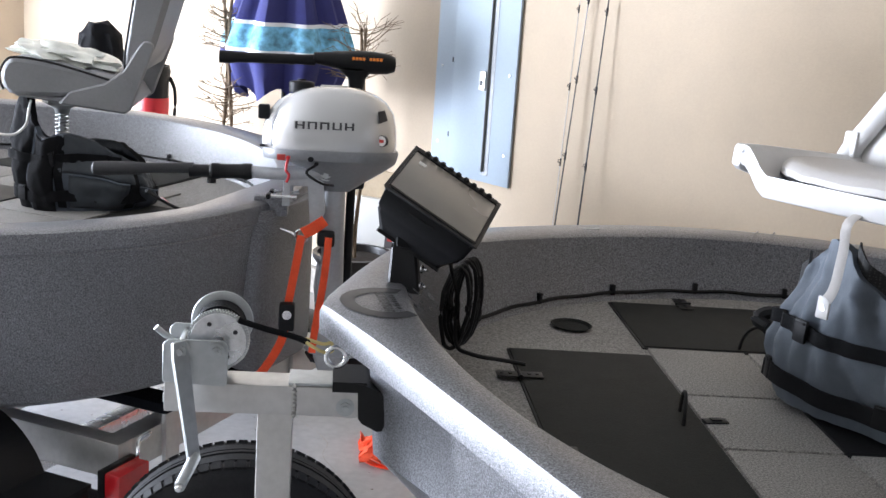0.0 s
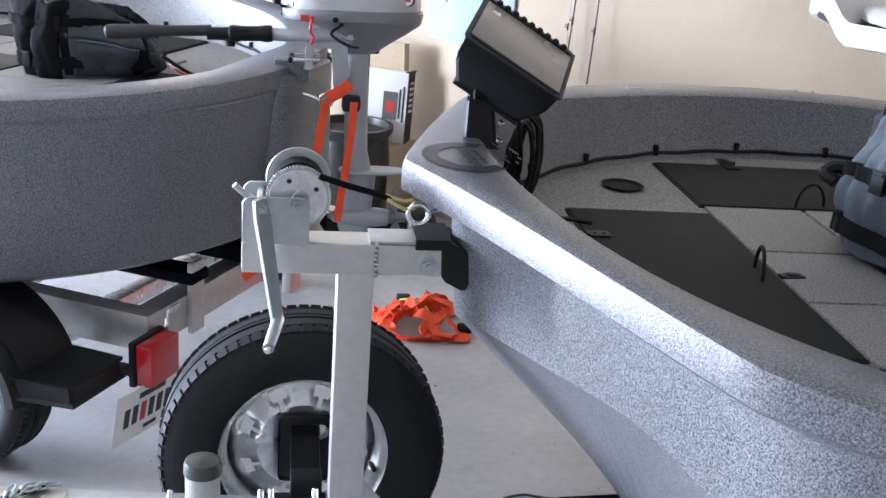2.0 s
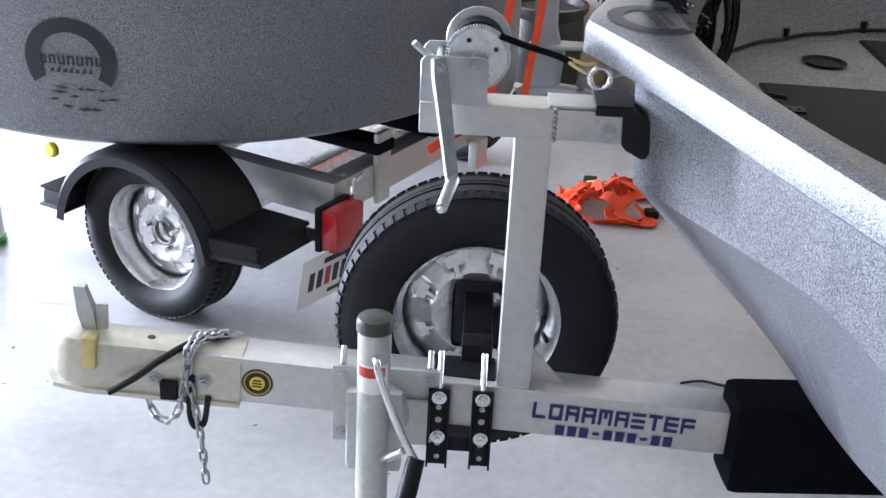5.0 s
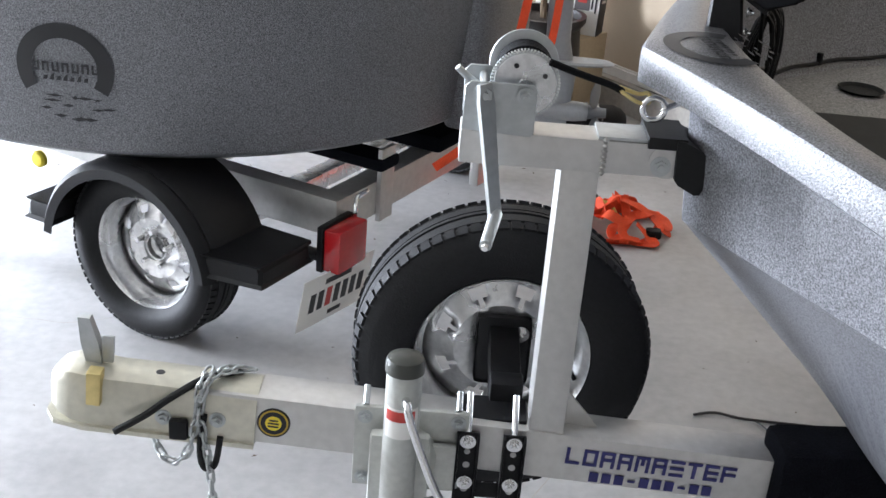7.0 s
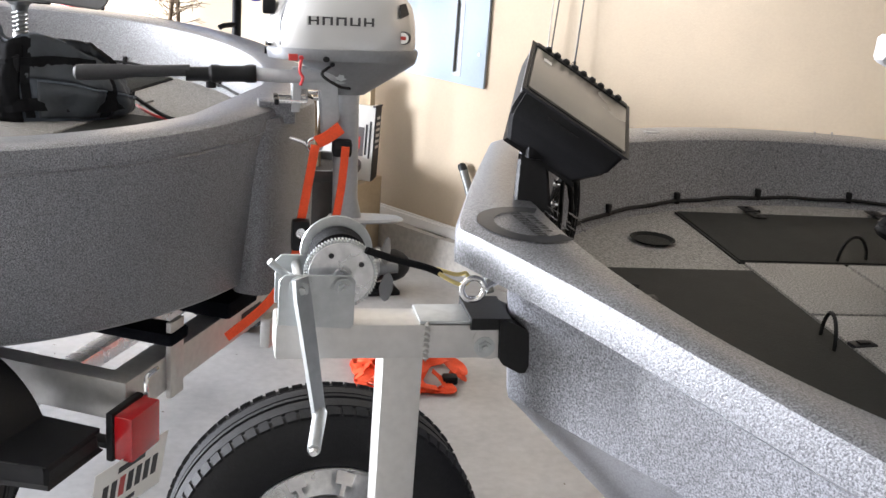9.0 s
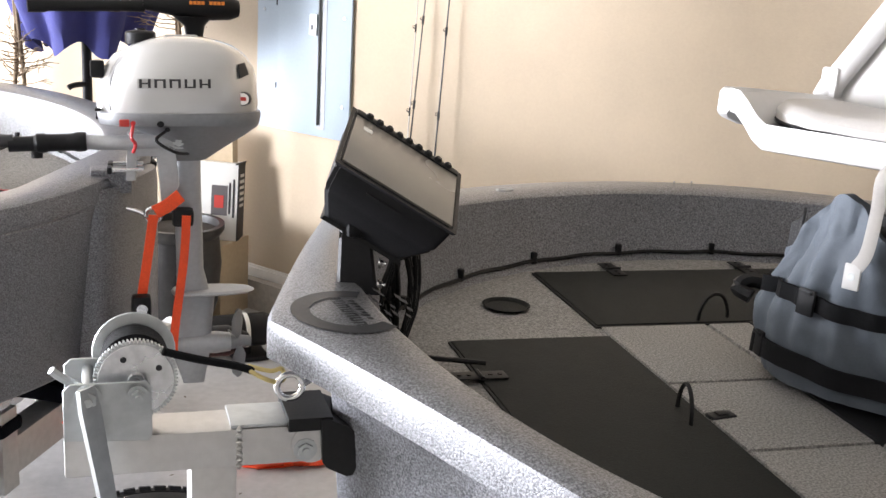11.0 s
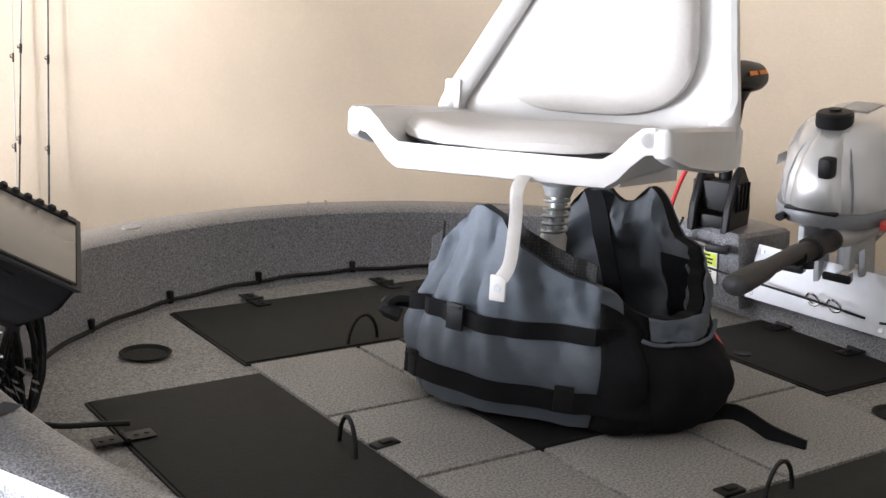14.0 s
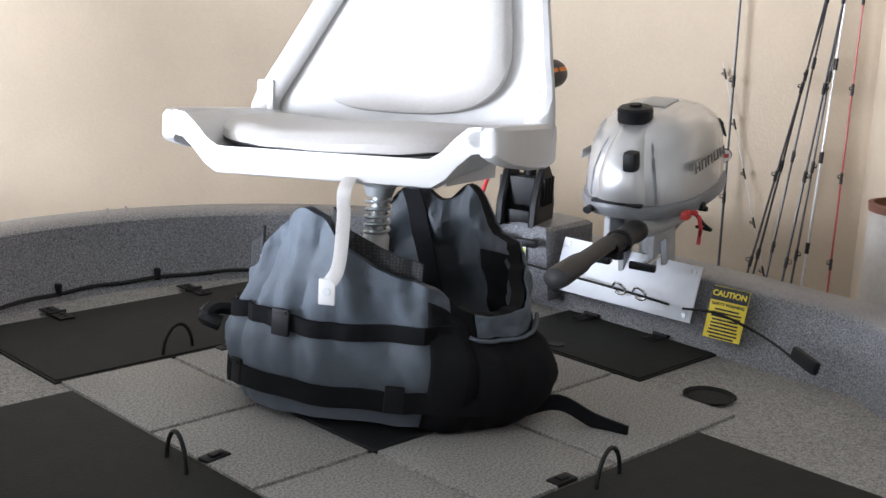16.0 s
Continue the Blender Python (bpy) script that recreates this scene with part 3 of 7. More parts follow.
# hairline cracks in the slab
rng = random.Random(14)
for u, v, ang, n_ in ((2.6, 1.3, 2.4, 26), (3.1, 2.4, 3.6, 30), (1.9, 2.2, 1.1, 22), (4.0, 3.3, 2.9, 30)):
    pts = []
    p = room(u, v, 0.0012)
    for k in range(n_):
        ang += rng.uniform(-0.35, 0.35)
        p = p + Vector((math.cos(ang), math.sin(ang), 0)) * rng.uniform(0.025, 0.06)
        pts.append(p.copy())
    bm = bmesh.new()
    rows_ = []
    for k, p in enumerate(pts):
        d = (pts[min(k + 1, n_ - 1)] - pts[max(k - 1, 0)]).normalized()
        w = 0.0013 * (0.4 + rng.random())
        rows_.append([bm.verts.new(p + Vector((-d.y, d.x, 0)) * q) for q in (-w, w)])
    for a, b in zip(rows_, rows_[1:]):
        bm.faces.new((a[0], a[1], b[1], b[0]))
    part("hairline_crack", bm, KERB, floor_ob, smooth=False)


# ---- trailer of the near boat ----
trailer = thing("boat_trailer", "bare aluminium boat trailer with winch post and tongue jack", "trailer", pose(0, 0, 0))


def tube_box(x0, x1, y0, y1, z0, z1, bevel=0.004):
    return box(x0, x1, y0, y1, z0, z1, bevel)


TY0, TY1 = -0.038, 0.038
TZ0, TZ1 = 0.392, 0.478
# The tongue falls slightly towards the boat.
tilt = pose(0, 0, 0, 0, 3.3, 0)
tm = Matrix.Translation((-0.3, 0, 0.469)) @ tilt @ Matrix.Translation((0.3, 0, -0.439))
tongue = part("tongue", box(-0.60, 2.2, TY0, TY1, 0.397, 0.481, 0.004, m=tm), ALU, trailer, "bare aluminium tongue tube")
lm = face_m(tm @ Vector((0.127, TY0 - 0.0012, 0.446)), (1, 0, -0.058), (0, 0, 1))
for k, kind in enumerate("LODDMDSTER"):
    x = -0.140 + k * 0.028
    bm = bmesh.new()
    if kind in "LODMER":
        box(x - 0.0115, x - 0.006, -0.015, 0.015, 0, 0.0009, bm=bm)
    if kind in "ODM":
        box(x + 0.006, x + 0.0115, -0.015, 0.015, 0, 0.0009, bm=bm)
    if kind in "ODSTERM":
        box(x - 0.0115, x + 0.0115, 0.0095, 0.015, 0, 0.0011, bm=bm)
    if kind in "OLSE":
        box(x - 0.0115, x + 0.0115, -0.015, -0.0095, 0, 0.0011, bm=bm)
    if kind in "SERD":
        box(x - 0.0115, x + 0.0115, -0.0028, 0.0028, 0, 0.0011, bm=bm)
    if kind in "TM":
        box(x - 0.003, x + 0.003, -0.015 if kind == "T" else -0.002, 0.012, 0, 0.0009, bm=bm)
    part("brand_mark", put(bm, None, lm), BLUEINK, tongue, "dark blue brand mark", smooth=False)
for k in range(10):
    if k in (3, 7):
        b_ = box(-0.006, 0.006, -0.002, 0.002, 0, 0.0008)
    else:
        b_ = box(-0.0075, 0.0075, -0.009, 0.009, 0, 0.0008)
    part("print_bar", put(b_, None, face_m(tm @ Vector((0.026 + k * 0.0205, TY0 - 0.0012, 0.411)), (1, 0, -0.058), (0, 0, 1))), BLUEINK, tongue, smooth=False)
# welded bead and gusset at the post
bm = bmesh.new()
for k in range(9):
    put(lathe([(0.0, -0.006), (0.006, 0.0), (0.0, 0.006)], 8), bm, Matrix.Translation((-0.022 + k * 0.010, TY0 + 0.006, 0.492 - 0.0006 * k)))
tagged(part("weld_bead", bm, ALU, trailer), kind="stuff")
part("gusset", put(plate([(0, 0), (0.083, -0.004), (0.0, 0.090)], 0.006), None, face_m((-0.034, 0.004, 0.470), (1, 0, 0), (0, 0, 1))), ALU, trailer, "triangular aluminium gusset")
post = part("winch_post", box(-0.088, -0.032, -0.034, 0.034, 0.47, 0.952, 0.003), ALU, trailer, "upright aluminium winch post")
beam = part("winch_beam", box(-0.236, 0.072, -0.038, 0.028, 0.940, 0.990, 0.004), ALU, trailer, "horizontal aluminium winch beam")
part("beam_end", put(rod((0, -0.0395, 0), (0, -0.036, 0), 0.0255, n=28), None, Matrix.Translation((0.060, 0, 0.965))), ALU, beam)
bm = bmesh.new()
for k in range(7):
    put(lathe([(0.0, -0.006), (0.005, 0.0), (0.0, 0.006)], 8), bm, Matrix.Translation((-0.030, -0.039, 0.942 + k * 0.008)))
tagged(part("weld_bead", bm, ALU, trailer), kind="stuff")
part("pivot_bolt", bolt((0.052, -0.039, 0.958), (0, -1, 0), 0.010, 0.004), ZINC, trailer)
# bow stop
part("stop_bracket", box(-0.04, 0.060, -0.036, 0.03, 0.9905, 0.995, 0.001), ZINC, trailer, "zinc plated bow stop bracket")
bm = bmesh.new()
loft([[(x, y, z) for y, z in ((-0.045, 0.985), (0.045, 0.985), (0.045, 1.002), (-0.045, 1.002))] for x in (0.03, 0.085)], bm=bm)
prof = [(0.070, 1.000), (0.080, 0.9995), (0.108, 0.987), (0.113, 0.981), (0.116, 0.932), (0.112, 0.922), (0.104, 0.921), (0.079, 0.934), (0.073, 0.942)]
loft([[(x, y, z) for x, z in prof] for y in (-0.048, -0.044, 0.044, 0.048)], bm=bm)
part("bow_pad", bm, BLACKR, trailer, "black rubber bow stop pad")
# winch
winch = part("winch_frame", bmesh.new(), ZINC, trailer, "zinc plated winch frame")
winch.location = (0.011, 0, 0.009)
for name, y in (("side_plate", -0.062), ("side_plate", 0.022)):
    pts = [(-0.246, 0.990), (-0.150, 0.985), (-0.146, 0.990), (-0.146, 1.052), (-0.152, 1.060), (-0.238, 1.060), (-0.246, 1.052)]
    part(name, put(plate(pts, 0.004, bevel=0.0008), None, Matrix(((1, 0, 0, 0), (0, 0, 1, y), (0, 1, 0, 0.0), (0, 0, 0, 1)))), ZINC, winch, "zinc plated winch side plate")
part("base_plate", box(-0.236, -0.150, -0.058, 0.022, 0.991, 0.995, 0.001), ZINC, winch)
ay = pose(0, 0, 0, 90, 0, 0)
gc = Vector((-0.163, 0, 1.054))
bm = bmesh.new()
n = 64
outer = []
for k in range(n):
    a = 2 * math.pi * k / n
    for da, r in ((-0.30, 0.0458), (-0.20, 0.0490), (0.12, 0.0490), (0.22, 0.0458)):
        t = a + da * 2 * math.pi / n * 1.4
        outer.append((r * math.cos(t), r * math.sin(t)))
plate(outer, 0.009, bm, Matrix.Translation(gc + Vector((0, -0.031, 0))) @ ay)
gear = part("gear", bm, ZINC, winch, "toothed zinc plated winch gear", smooth=False)
bm = bmesh.new()
lathe([(0.0, 0.006), (0.009, 0.006), (0.010, 0.0022), (0.030, 0.0018), (0.0435, 0.0016), (0.0442, 0.0), (0.0, 0.0)], 48, bm, Matrix.Translation(gc + Vector((0, -0.040, 0))) @ ay)
part("gear_web", bm, GALV, gear, "pressed web of the gear")
for k in range(4):
    t = 0.5 + k * math.pi / 2
    part("web_hole", put(lathe([(0.0, 0.0005), (0.0035, 0.0005), (0.0038, 0.0)], 12), None, Matrix.Translation(gc + Vector((0.023 * math.cos(t) * 1.3, -0.0421, 0.030 * math.sin(t)))) @ ay), INK, gear)
part("drum", put(lathe([(0.0, -0.060), (0.049, -0.060), (0.050, -0.057), (0.049, -0.055), (0.030, -0.052), (0.030, -0.012), (0.0, -0.012)], 40), None, Matrix.Translation(gc + Vector((0, -0.030, 0.012))) @ ay), ZINC, winch, "winch drum with flanges")
part("strap_roll", put(lathe([(0.0, -0.050), (0.040, -0.050), (0.040, -0.014), (0.0, -0.014)], 32), None, Matrix.Translation(gc + Vector((0, -0.034, 0.010))) @ ay), WEB, winch, "rolled black winch strap")
bm = bolt((-0.218, -0.067, 1.046), (0, -1, 0), 0.0105, 0.010)
bolt((-0.162, -0.067, 1.045), (0, -1, 0), 0.0085, 0.007, bm)
put(rod((-0.218, -0.062, 1.046), (-0.218, 0.03, 1.046), 0.007), bm)
part("axle_bolt", bm, ZINC, winch)
bm = bmesh.new()
arm0, arm1 = Vector((-0.218, -0.078, 1.046)), Vector((-0.190, -0.104, 0.876))
d = (arm1 - arm0)
am = Matrix.Translation(arm0) @ d.to_track_quat("Z", "Y").to_matrix().to_4x4()
L = d.length
loft([[(-0.012, -0.003, -0.015), (0.012, -0.003, -0.015), (0.012, 0.003, -0.015), (-0.012, 0.003, -0.015)], [(-0.015, -0.003, 0.01), (0.015, -0.003, 0.01), (0.015, 0.003, 0.01), (-0.015, 0.003, 0.01)], [(-0.011, -0.003, L), (0.011, -0.003, L), (0.011, 0.003, L), (-0.011, 0.003, L)]], bm=bm, m=am)
crank = part("crank_arm", bm, ZINC, winch, "zinc plated winch crank arm")
part("crank_handle", rod((-0.189, -0.100, 0.882), (-0.203, -0.176, 0.866), 0.0095, 0.0085, 16), ZINC, crank, "short steel crank handle")
part("crank_nut", rod((-0.203, -0.176, 0.866), (-0.2045, -0.182, 0.864), 0.006, 0.005, 6), CHROME, crank)
part("pawl", sweep([(-0.225, -0.03, 1.045), (-0.245, -0.045, 1.062), (-0.258, -0.05, 1.075)], 0.005, 8), ZINC, winch)
part("winch_strap", sweep([(-0.132, -0.045, 1.090), (-0.09, -0.035, 1.074), (-0.045, -0.02, 1.058), (-0.022, -0.01, 1.046)], 0.0036, 8, flat=1.4), WEB, winch, "black winch strap")
part("hook", sweep([(-0.03, -0.012, 1.050), (-0.012, -0.018, 1.040), (0.004, -0.02, 1.034), (0.016, -0.016, 1.036), (0.014, -0.008, 1.046), (0.0, -0.008, 1.044), (-0.028, -0.008, 1.052)], 0.0030, 8), YZINC, winch, "brass coloured winch hook")
ring = sweep([(0.034 + 0.016 * math.cos(a), -0.02, 1.036 + 0.016 * math.sin(a)) for a in np.linspace(0.2, 2 * math.pi + 0.1, 26)] + [(0.064, -0.014, 1.043), (0.090, -0.003, 1.05)], 0.0042, 10, per=2, up=(0, 1, 0))
tagged(link("bow_eye", ring, CHROME), "bright steel bow eye ring in the hull", "eye bolt")

# coupler
cp = thing("trailer_coupler", "pale zinc ball coupler with latch lever on the tongue end", "coupler", pose(0, 0, 0))
cm = Matrix.Translation((-0.550, 0, 0.483)) @ tilt
bm = bmesh.new()
secs = [(0.03, 0.0425, 0.046, -0.048), (-0.15, 0.0425, 0.046, -0.046), (-0.20, 0.043, 0.045, -0.044), (-0.235, 0.046, 0.050, -0.040), (-0.262, 0.044, 0.052, -0.036), (-0.285, 0.034, 0.044, -0.030), (-0.300, 0.016, 0.026, -0.024)]
rings = []
for x, w, zt, zb in secs:
    rings.append([(x, y, z) for y, z in ((-w, zb), (-w, zt * 0.55), (-w * 0.85, zt * 0.88), (-w * 0.5, zt), (w * 0.5, zt), (w * 0.85, zt * 0.88), (w, zt * 0.55), (w, zb))])
loft(rings, bm=bm, m=cm)
body = part("coupler_body", bm, mat("pale_yellow_zinc", (0.58, 0.56, 0.47), 0.38, 0.55, 60, 0.08, 0.06), cp, "pressed steel coupler body")
bm = bmesh.new()
loft([[(x, y, z) for x, y in ((0.03, -0.047), (-0.24, -0.051), (-0.29, -0.040), (-0.308, -0.012), (-0.308, 0.012), (-0.29, 0.04), (-0.24, 0.051), (0.03, 0.047))] for z in (-0.050, -0.042)], bm=bm, m=cm)
part("coupler_flange", bm, bpy.data.materials["pale_yellow_zinc"], cp)
bm = bmesh.new()
loft([[(-0.247, -0.007, 0.045), (-0.222, -0.007, 0.045), (-0.222, 0.007, 0.045), (-0.247, 0.007, 0.045)], [(-0.256, -0.010, 0.085), (-0.228, -0.010, 0.085), (-0.228, 0.010, 0.085), (-0.256, 0.010, 0.085)], [(-0.262, -0.008, 0.128), (-0.243, -0.008, 0.128), (-0.243, 0.008, 0.128), (-0.262, 0.008, 0.128)]], bm=bm, m=cm)
box(-0.225, -0.205, -0.004, 0.004, 0.05, 0.098, 0.003, bm, cm)
part("latch_lever", bm, ZINC, cp, "grey steel latch lever")
part("latch_block", box(-0.235, -0.212, -0.055, -0.028, 0.0, 0.058, 0.003, m=cm), YZINC, cp, "yellow zinc latch block")
for x, z in ((-0.03, -0.005), (-0.115, -0.012)):
    part("coupler_bolt", put(bolt((x, -0.0425, z), (0, -1, 0), 0.009, 0.007), None, cm), ZINC, cp)
for x in (-0.05, -0.13):
    part("coupler_hole", put(lathe([(0.0, 0.0005), (0.007, 0.0005), (0.0075, 0.0)], 16), None, cm @ Matrix.Translation((x, -0.005, 0.0462))), INK, cp)

# stickers
part("sticker", box(-0.588, -0.531, TY0 - 0.0015, TY0, 0.412, 0.468, m=tm), LABELW, tongue, "worn red and white warning sticker")
part("sticker_band", box(-0.586, -0.533, TY0 - 0.0022, TY0 - 0.0015, 0.455, 0.466, m=tm), REDINK, tongue)
bars(tm @ face_m((-0.5595, TY0 - 0.0016, 0.434), (1, 0, 0), (0, 0, 1)), 0.050, 6, 0.0062, REDINK, tongue)
for r, mt, o in ((0.0265, INK, 0.0012), (0.0235, mat("gold_sticker", (0.45, 0.30, 0.03), 0.4), 0.0018), (0.0205, INK, 0.0024), (0.0130, LABELY, 0.003)):
    part("round_sticker", put(rod((0, 0, 0), (0, 0, o), r, n=36), None, tm @ face_m((-0.492, TY0, 0.438), (1, 0, 0), (0, 0, 1))), mt, tongue, "round black and gold sticker", smooth=False)
bars(tm @ face_m((-0.492, TY0 - 0.0032, 0.438), (1, 0, 0), (0, 0, 1)), 0.018, 3, 0.0055, INK, tongue)

# safety chain and cable
chain = thing("safety_chain", "zinc plated safety chain draped over the tongue", "chain", pose(0, 0, 0.040))


def link_mesh():
    pts = []
    for k in range(24):
        a = 2 * math.pi * k / 24
        pts.append(Vector((0.0055 * math.cos(a), 0, 0.0085 * math.sin(a) + (0.006 if math.sin(a) > 0 else -0.006))))
    pts.append(pts[0])
    return sweep(pts, 0.0027, 6, curve=False)


me_link = bpy.data.meshes.new("chain_link")
b_ = link_mesh()
b_.to_mesh(me_link)
b_.free()
for p in me_link.polygons:
    p.use_smooth = True
me_link.materials.append(ZINC)


def hang_chain(points):
    pts = spline(points, 24)
    step, k, last = 0.0205, 0, pts[0]
    for a, b in zip(pts, pts[1:]):
        if (b - last).length >= step:
            o = new("chain_link", me_link)
            o.parent = chain
            o.matrix_basis = Matrix.Translation((b + last) / 2) @ (b - last).to_track_quat("Z", "Y").to_matrix().to_4x4() @ pose(0, 0, 0, 0, 0, 90 * (k % 2))
            last, k = b, k + 1


hang_chain([(-0.560, 0.03, 0.497), (-0.585, -0.01, 0.507), (-0.600, -0.047, 0.495), (-0.606, -0.052, 0.45), (-0.597, -0.053, 0.40), (-0.588, -0.055, 0.33), (-0.582, -0.055, 0.24)])
hang_chain([(-0.598, 0.0, 0.509), (-0.607, -0.044, 0.497), (-0.612, -0.055, 0.44), (-0.625, -0.058, 0.385), (-0.648, -0.055, 0.362), (-0.672, -0.045, 0.375), (-0.69, -0.03, 0.42)])
hang_chain([(-0.535, 0.038, 0.49), (-0.56, 0.01, 0.502), (-0.585, -0.02, 0.507)])
loop = [(-0.555, 0.03, 0.488), (-0.60, -0.02, 0.502), (-0.65, -0.05, 0.48), (-0.69, -0.065, 0.452), (-0.735, -0.075, 0.425)]
tagged(link("breakaway_cable", sweep(loop, 0.006, 8), BLACKR), "black cable end looped over the tongue", "cable").location.z = 0.040
tagged(link("wire_loop", sweep([(-0.60, -0.046, 0.45), (-0.607, -0.05, 0.39), (-0.60, -0.052, 0.355), (-0.583, -0.05, 0.36), (-0.575, -0.046, 0.41)], 0.0055, 8), BLACKR), "black wire hanging under the tongue", "cable").location.z = 0.040
tagged(link("wire_plug", box(-0.655, -0.625, -0.058, -0.044, 0.405, 0.44, 0.005), BLACKP), "black trailer wiring plug", "plug").location.z = 0.040

# tongue jack
jack = thing("tongue_jack", "galvanised swing-up tongue jack with crank", "jack", pose(0.008, 0.005, 0.045))
jx, jy = -0.297, -0.115
part("jack_tube", put(lathe([(0.0, 0.0), (0.027, 0.0), (0.027, 0.40), (0.0, 0.40)], 32), None, Matrix.Translation((jx, jy, 0.195))), mat("pale_galvanised_tube", (0.50, 0.51, 0.48), 0.42, 0.6, 80, 0.08, 0.08), jack, "pale galvanised jack tube")
part("jack_cap", put(lathe([(0.0295, 0.0), (0.0295, 0.014), (0.027, 0.022), (0.015, 0.027), (0.0, 0.028)], 32), None, Matrix.Translation((jx, jy, 0.590))), mat("dark_olive_plastic", (0.045, 0.047, 0.04), 0.4), jack, "dark plastic cap")
part("inner_tube", rod((jx, jy, -0.03), (jx, jy, 0.2), 0.021, n=24), ZINC, jack)
part("jack_foot", put(lathe([(0.0, 0.0), (0.075, 0.0), (0.075, 0.006), (0.03, 0.02), (0.0, 0.02)], 28), None, Matrix.Translation((jx, jy, -0.044))), ZINC, jack)
plm = bpy.data.materials["pale_galvanised_tube"]
part("mount_plate", box(-0.372, -0.192, -0.052, -0.0405, 0.335, 0.482, 0.004), plm, jack, "galvanised jack mounting plate")
part("swivel_drum", put(lathe([(0.0, 0.0), (0.048, 0.0), (0.048, 0.02), (0.040, 0.028), (0.0, 0.028)], 32), None, Matrix.Translation((jx + 0.01, -0.052, 0.405)) @ pose(0, 0, 0, 90, 0, 0)), plm, jack)
part("clamp_plate", box(-0.345, -0.250, -0.088, -0.064, 0.300, 0.455, 0.010), plm, jack)
part("swivel_bracket", box(-0.26, -0.205, -0.07, -0.054, 0.345, 0.43, 0.008), plm, jack)
for x in (-0.355, -0.208):
    for z in (0.352, 0.465):
        part("mount_bolt", bolt((x, -0.052, z), (0, -1, 0), 0.008, 0.006), ZINC, jack)
for x in (-0.355, -0.208):
    part("mount_stud", rod((x, -0.045, 0.482), (x, -0.02, 0.502), 0.005), ZINC, jack)
bm = bmesh.new()
sweep([(jx + 0.005, jy - 0.025, 0.553), (jx + 0.008, jy - 0.045, 0.556), (jx + 0.014, jy - 0.055, 0.535), (jx + 0.048, jy - 0.075, 0.455), (jx + 0.075, jy - 0.085, 0.405)], 0.0065, 10, bm, per=4)
part("jack_crank", bm, CHROME, jack, "bright steel jack crank")
part("jack_grip", rod((jx + 0.077, jy - 0.083, 0.408), (jx + 0.062, jy - 0.125, 0.345), 0.0145, 0.016, 20), BLACKP, jack, "black plastic crank grip")
part("pull_pin", rod((jx + 0.02, jy - 0.02, 0.36), (jx + 0.055, jy - 0.075, 0.415), 0.009, 0.007, 14), CHROME, jack)
part("jack_label", put(lathe([(0.0275, 0.0), (0.0275, 0.052)], 20, arc=120), None, Matrix.Translation((jx, jy, 0.485)) @ pose(0, 0, 0, 0, 0, 210)), LABELW, jack, "worn red and white label")
part("jack_label_red", put(lathe([(0.0279, 0.0), (0.0279, 0.018)], 20, arc=100), None, Matrix.Translation((jx, jy, 0.515)) @ pose(0, 0, 0, 0, 0, 215)), REDINK, jack)


# ---- spare wheel carrier ----
carrier = thing("spare_wheel_carrier", "black steel spare wheel carrier clamped on the tongue", "carrier", pose(0, 0, 0.027))
for x in (-0.183, -0.110):
    bm = bmesh.new()
    box(x - 0.016, x + 0.016, -0.054, -0.049, 0.322, 0.470, 0.002, bm)
    box(x - 0.018, x - 0.0145, -0.066, -0.049, 0.322, 0.470, 0.001, bm)
    box(x + 0.0145, x + 0.018, -0.066, -0.049, 0.322, 0.470, 0.001, bm)
    strut = part("clamp_channel", bm, BLACKST, carrier, "black slotted steel channel")
    for k, z in enumerate((0.338, 0.366, 0.386, 0.412, 0.436)):
        part("slot_hole", put(lathe([(0.0, 0.0006), (0.0042 + 0.0015 * (k % 2), 0.0006), (0.005, 0.0)], 14), None, face_m((x, -0.0545, z), (1, 0, 0), (0, 0, 1))), CONCRETE, strut)
    for z in (0.378, 0.455):
        part("clamp_bolt", bolt((x, -0.054, z), (0, -1, 0), 0.0085, 0.006), CHROME, carrier)
    part("clamp_stud", rod((x, -0.050, 0.462), (x, 0.0, 0.512), 0.0055, n=10), CHROME, carrier)
part("clamp_tie", box(-0.168, -0.125, -0.053, -0.050, 0.350, 0.378, 0.001), BLACKST, carrier)
part("clamp_bridge", box(-0.205, -0.090, -0.02, 0.052, 0.470, 0.478, 0.004), BLACKST, carrier, "black clamp plate over the tongue")
part("carrier_arm", box(-0.151, -0.097, 0.035, 0.078, 0.395, 0.510, 0.004), BLACKST, carrier, "square black steel arm")
part("carrier_arm", put(box(-0.026, 0.026, -0.02, 0.175, -0.026, 0.026, 0.004), None, Matrix.Translation((-0.124, 0.058, 0.468)) @ pose(0, 0, 0, 8, 0, 0)), BLACKST, carrier, "square black steel arm")
part("carrier_plate", box(-0.172, -0.075, 0.222, 0.231, 0.402, 0.535, 0.012), BLACKST, carrier, "black wheel mounting plate")
part("wheel_nut", bolt((-0.094, 0.222, 0.505), (0, -1, 0), 0.010, 0.012), CHROME, carrier)
part("plate_slot", box(-0.130, -0.118, 0.2205, 0.2218, 0.505, 0.513, 0.002), CONCRETE, carrier)

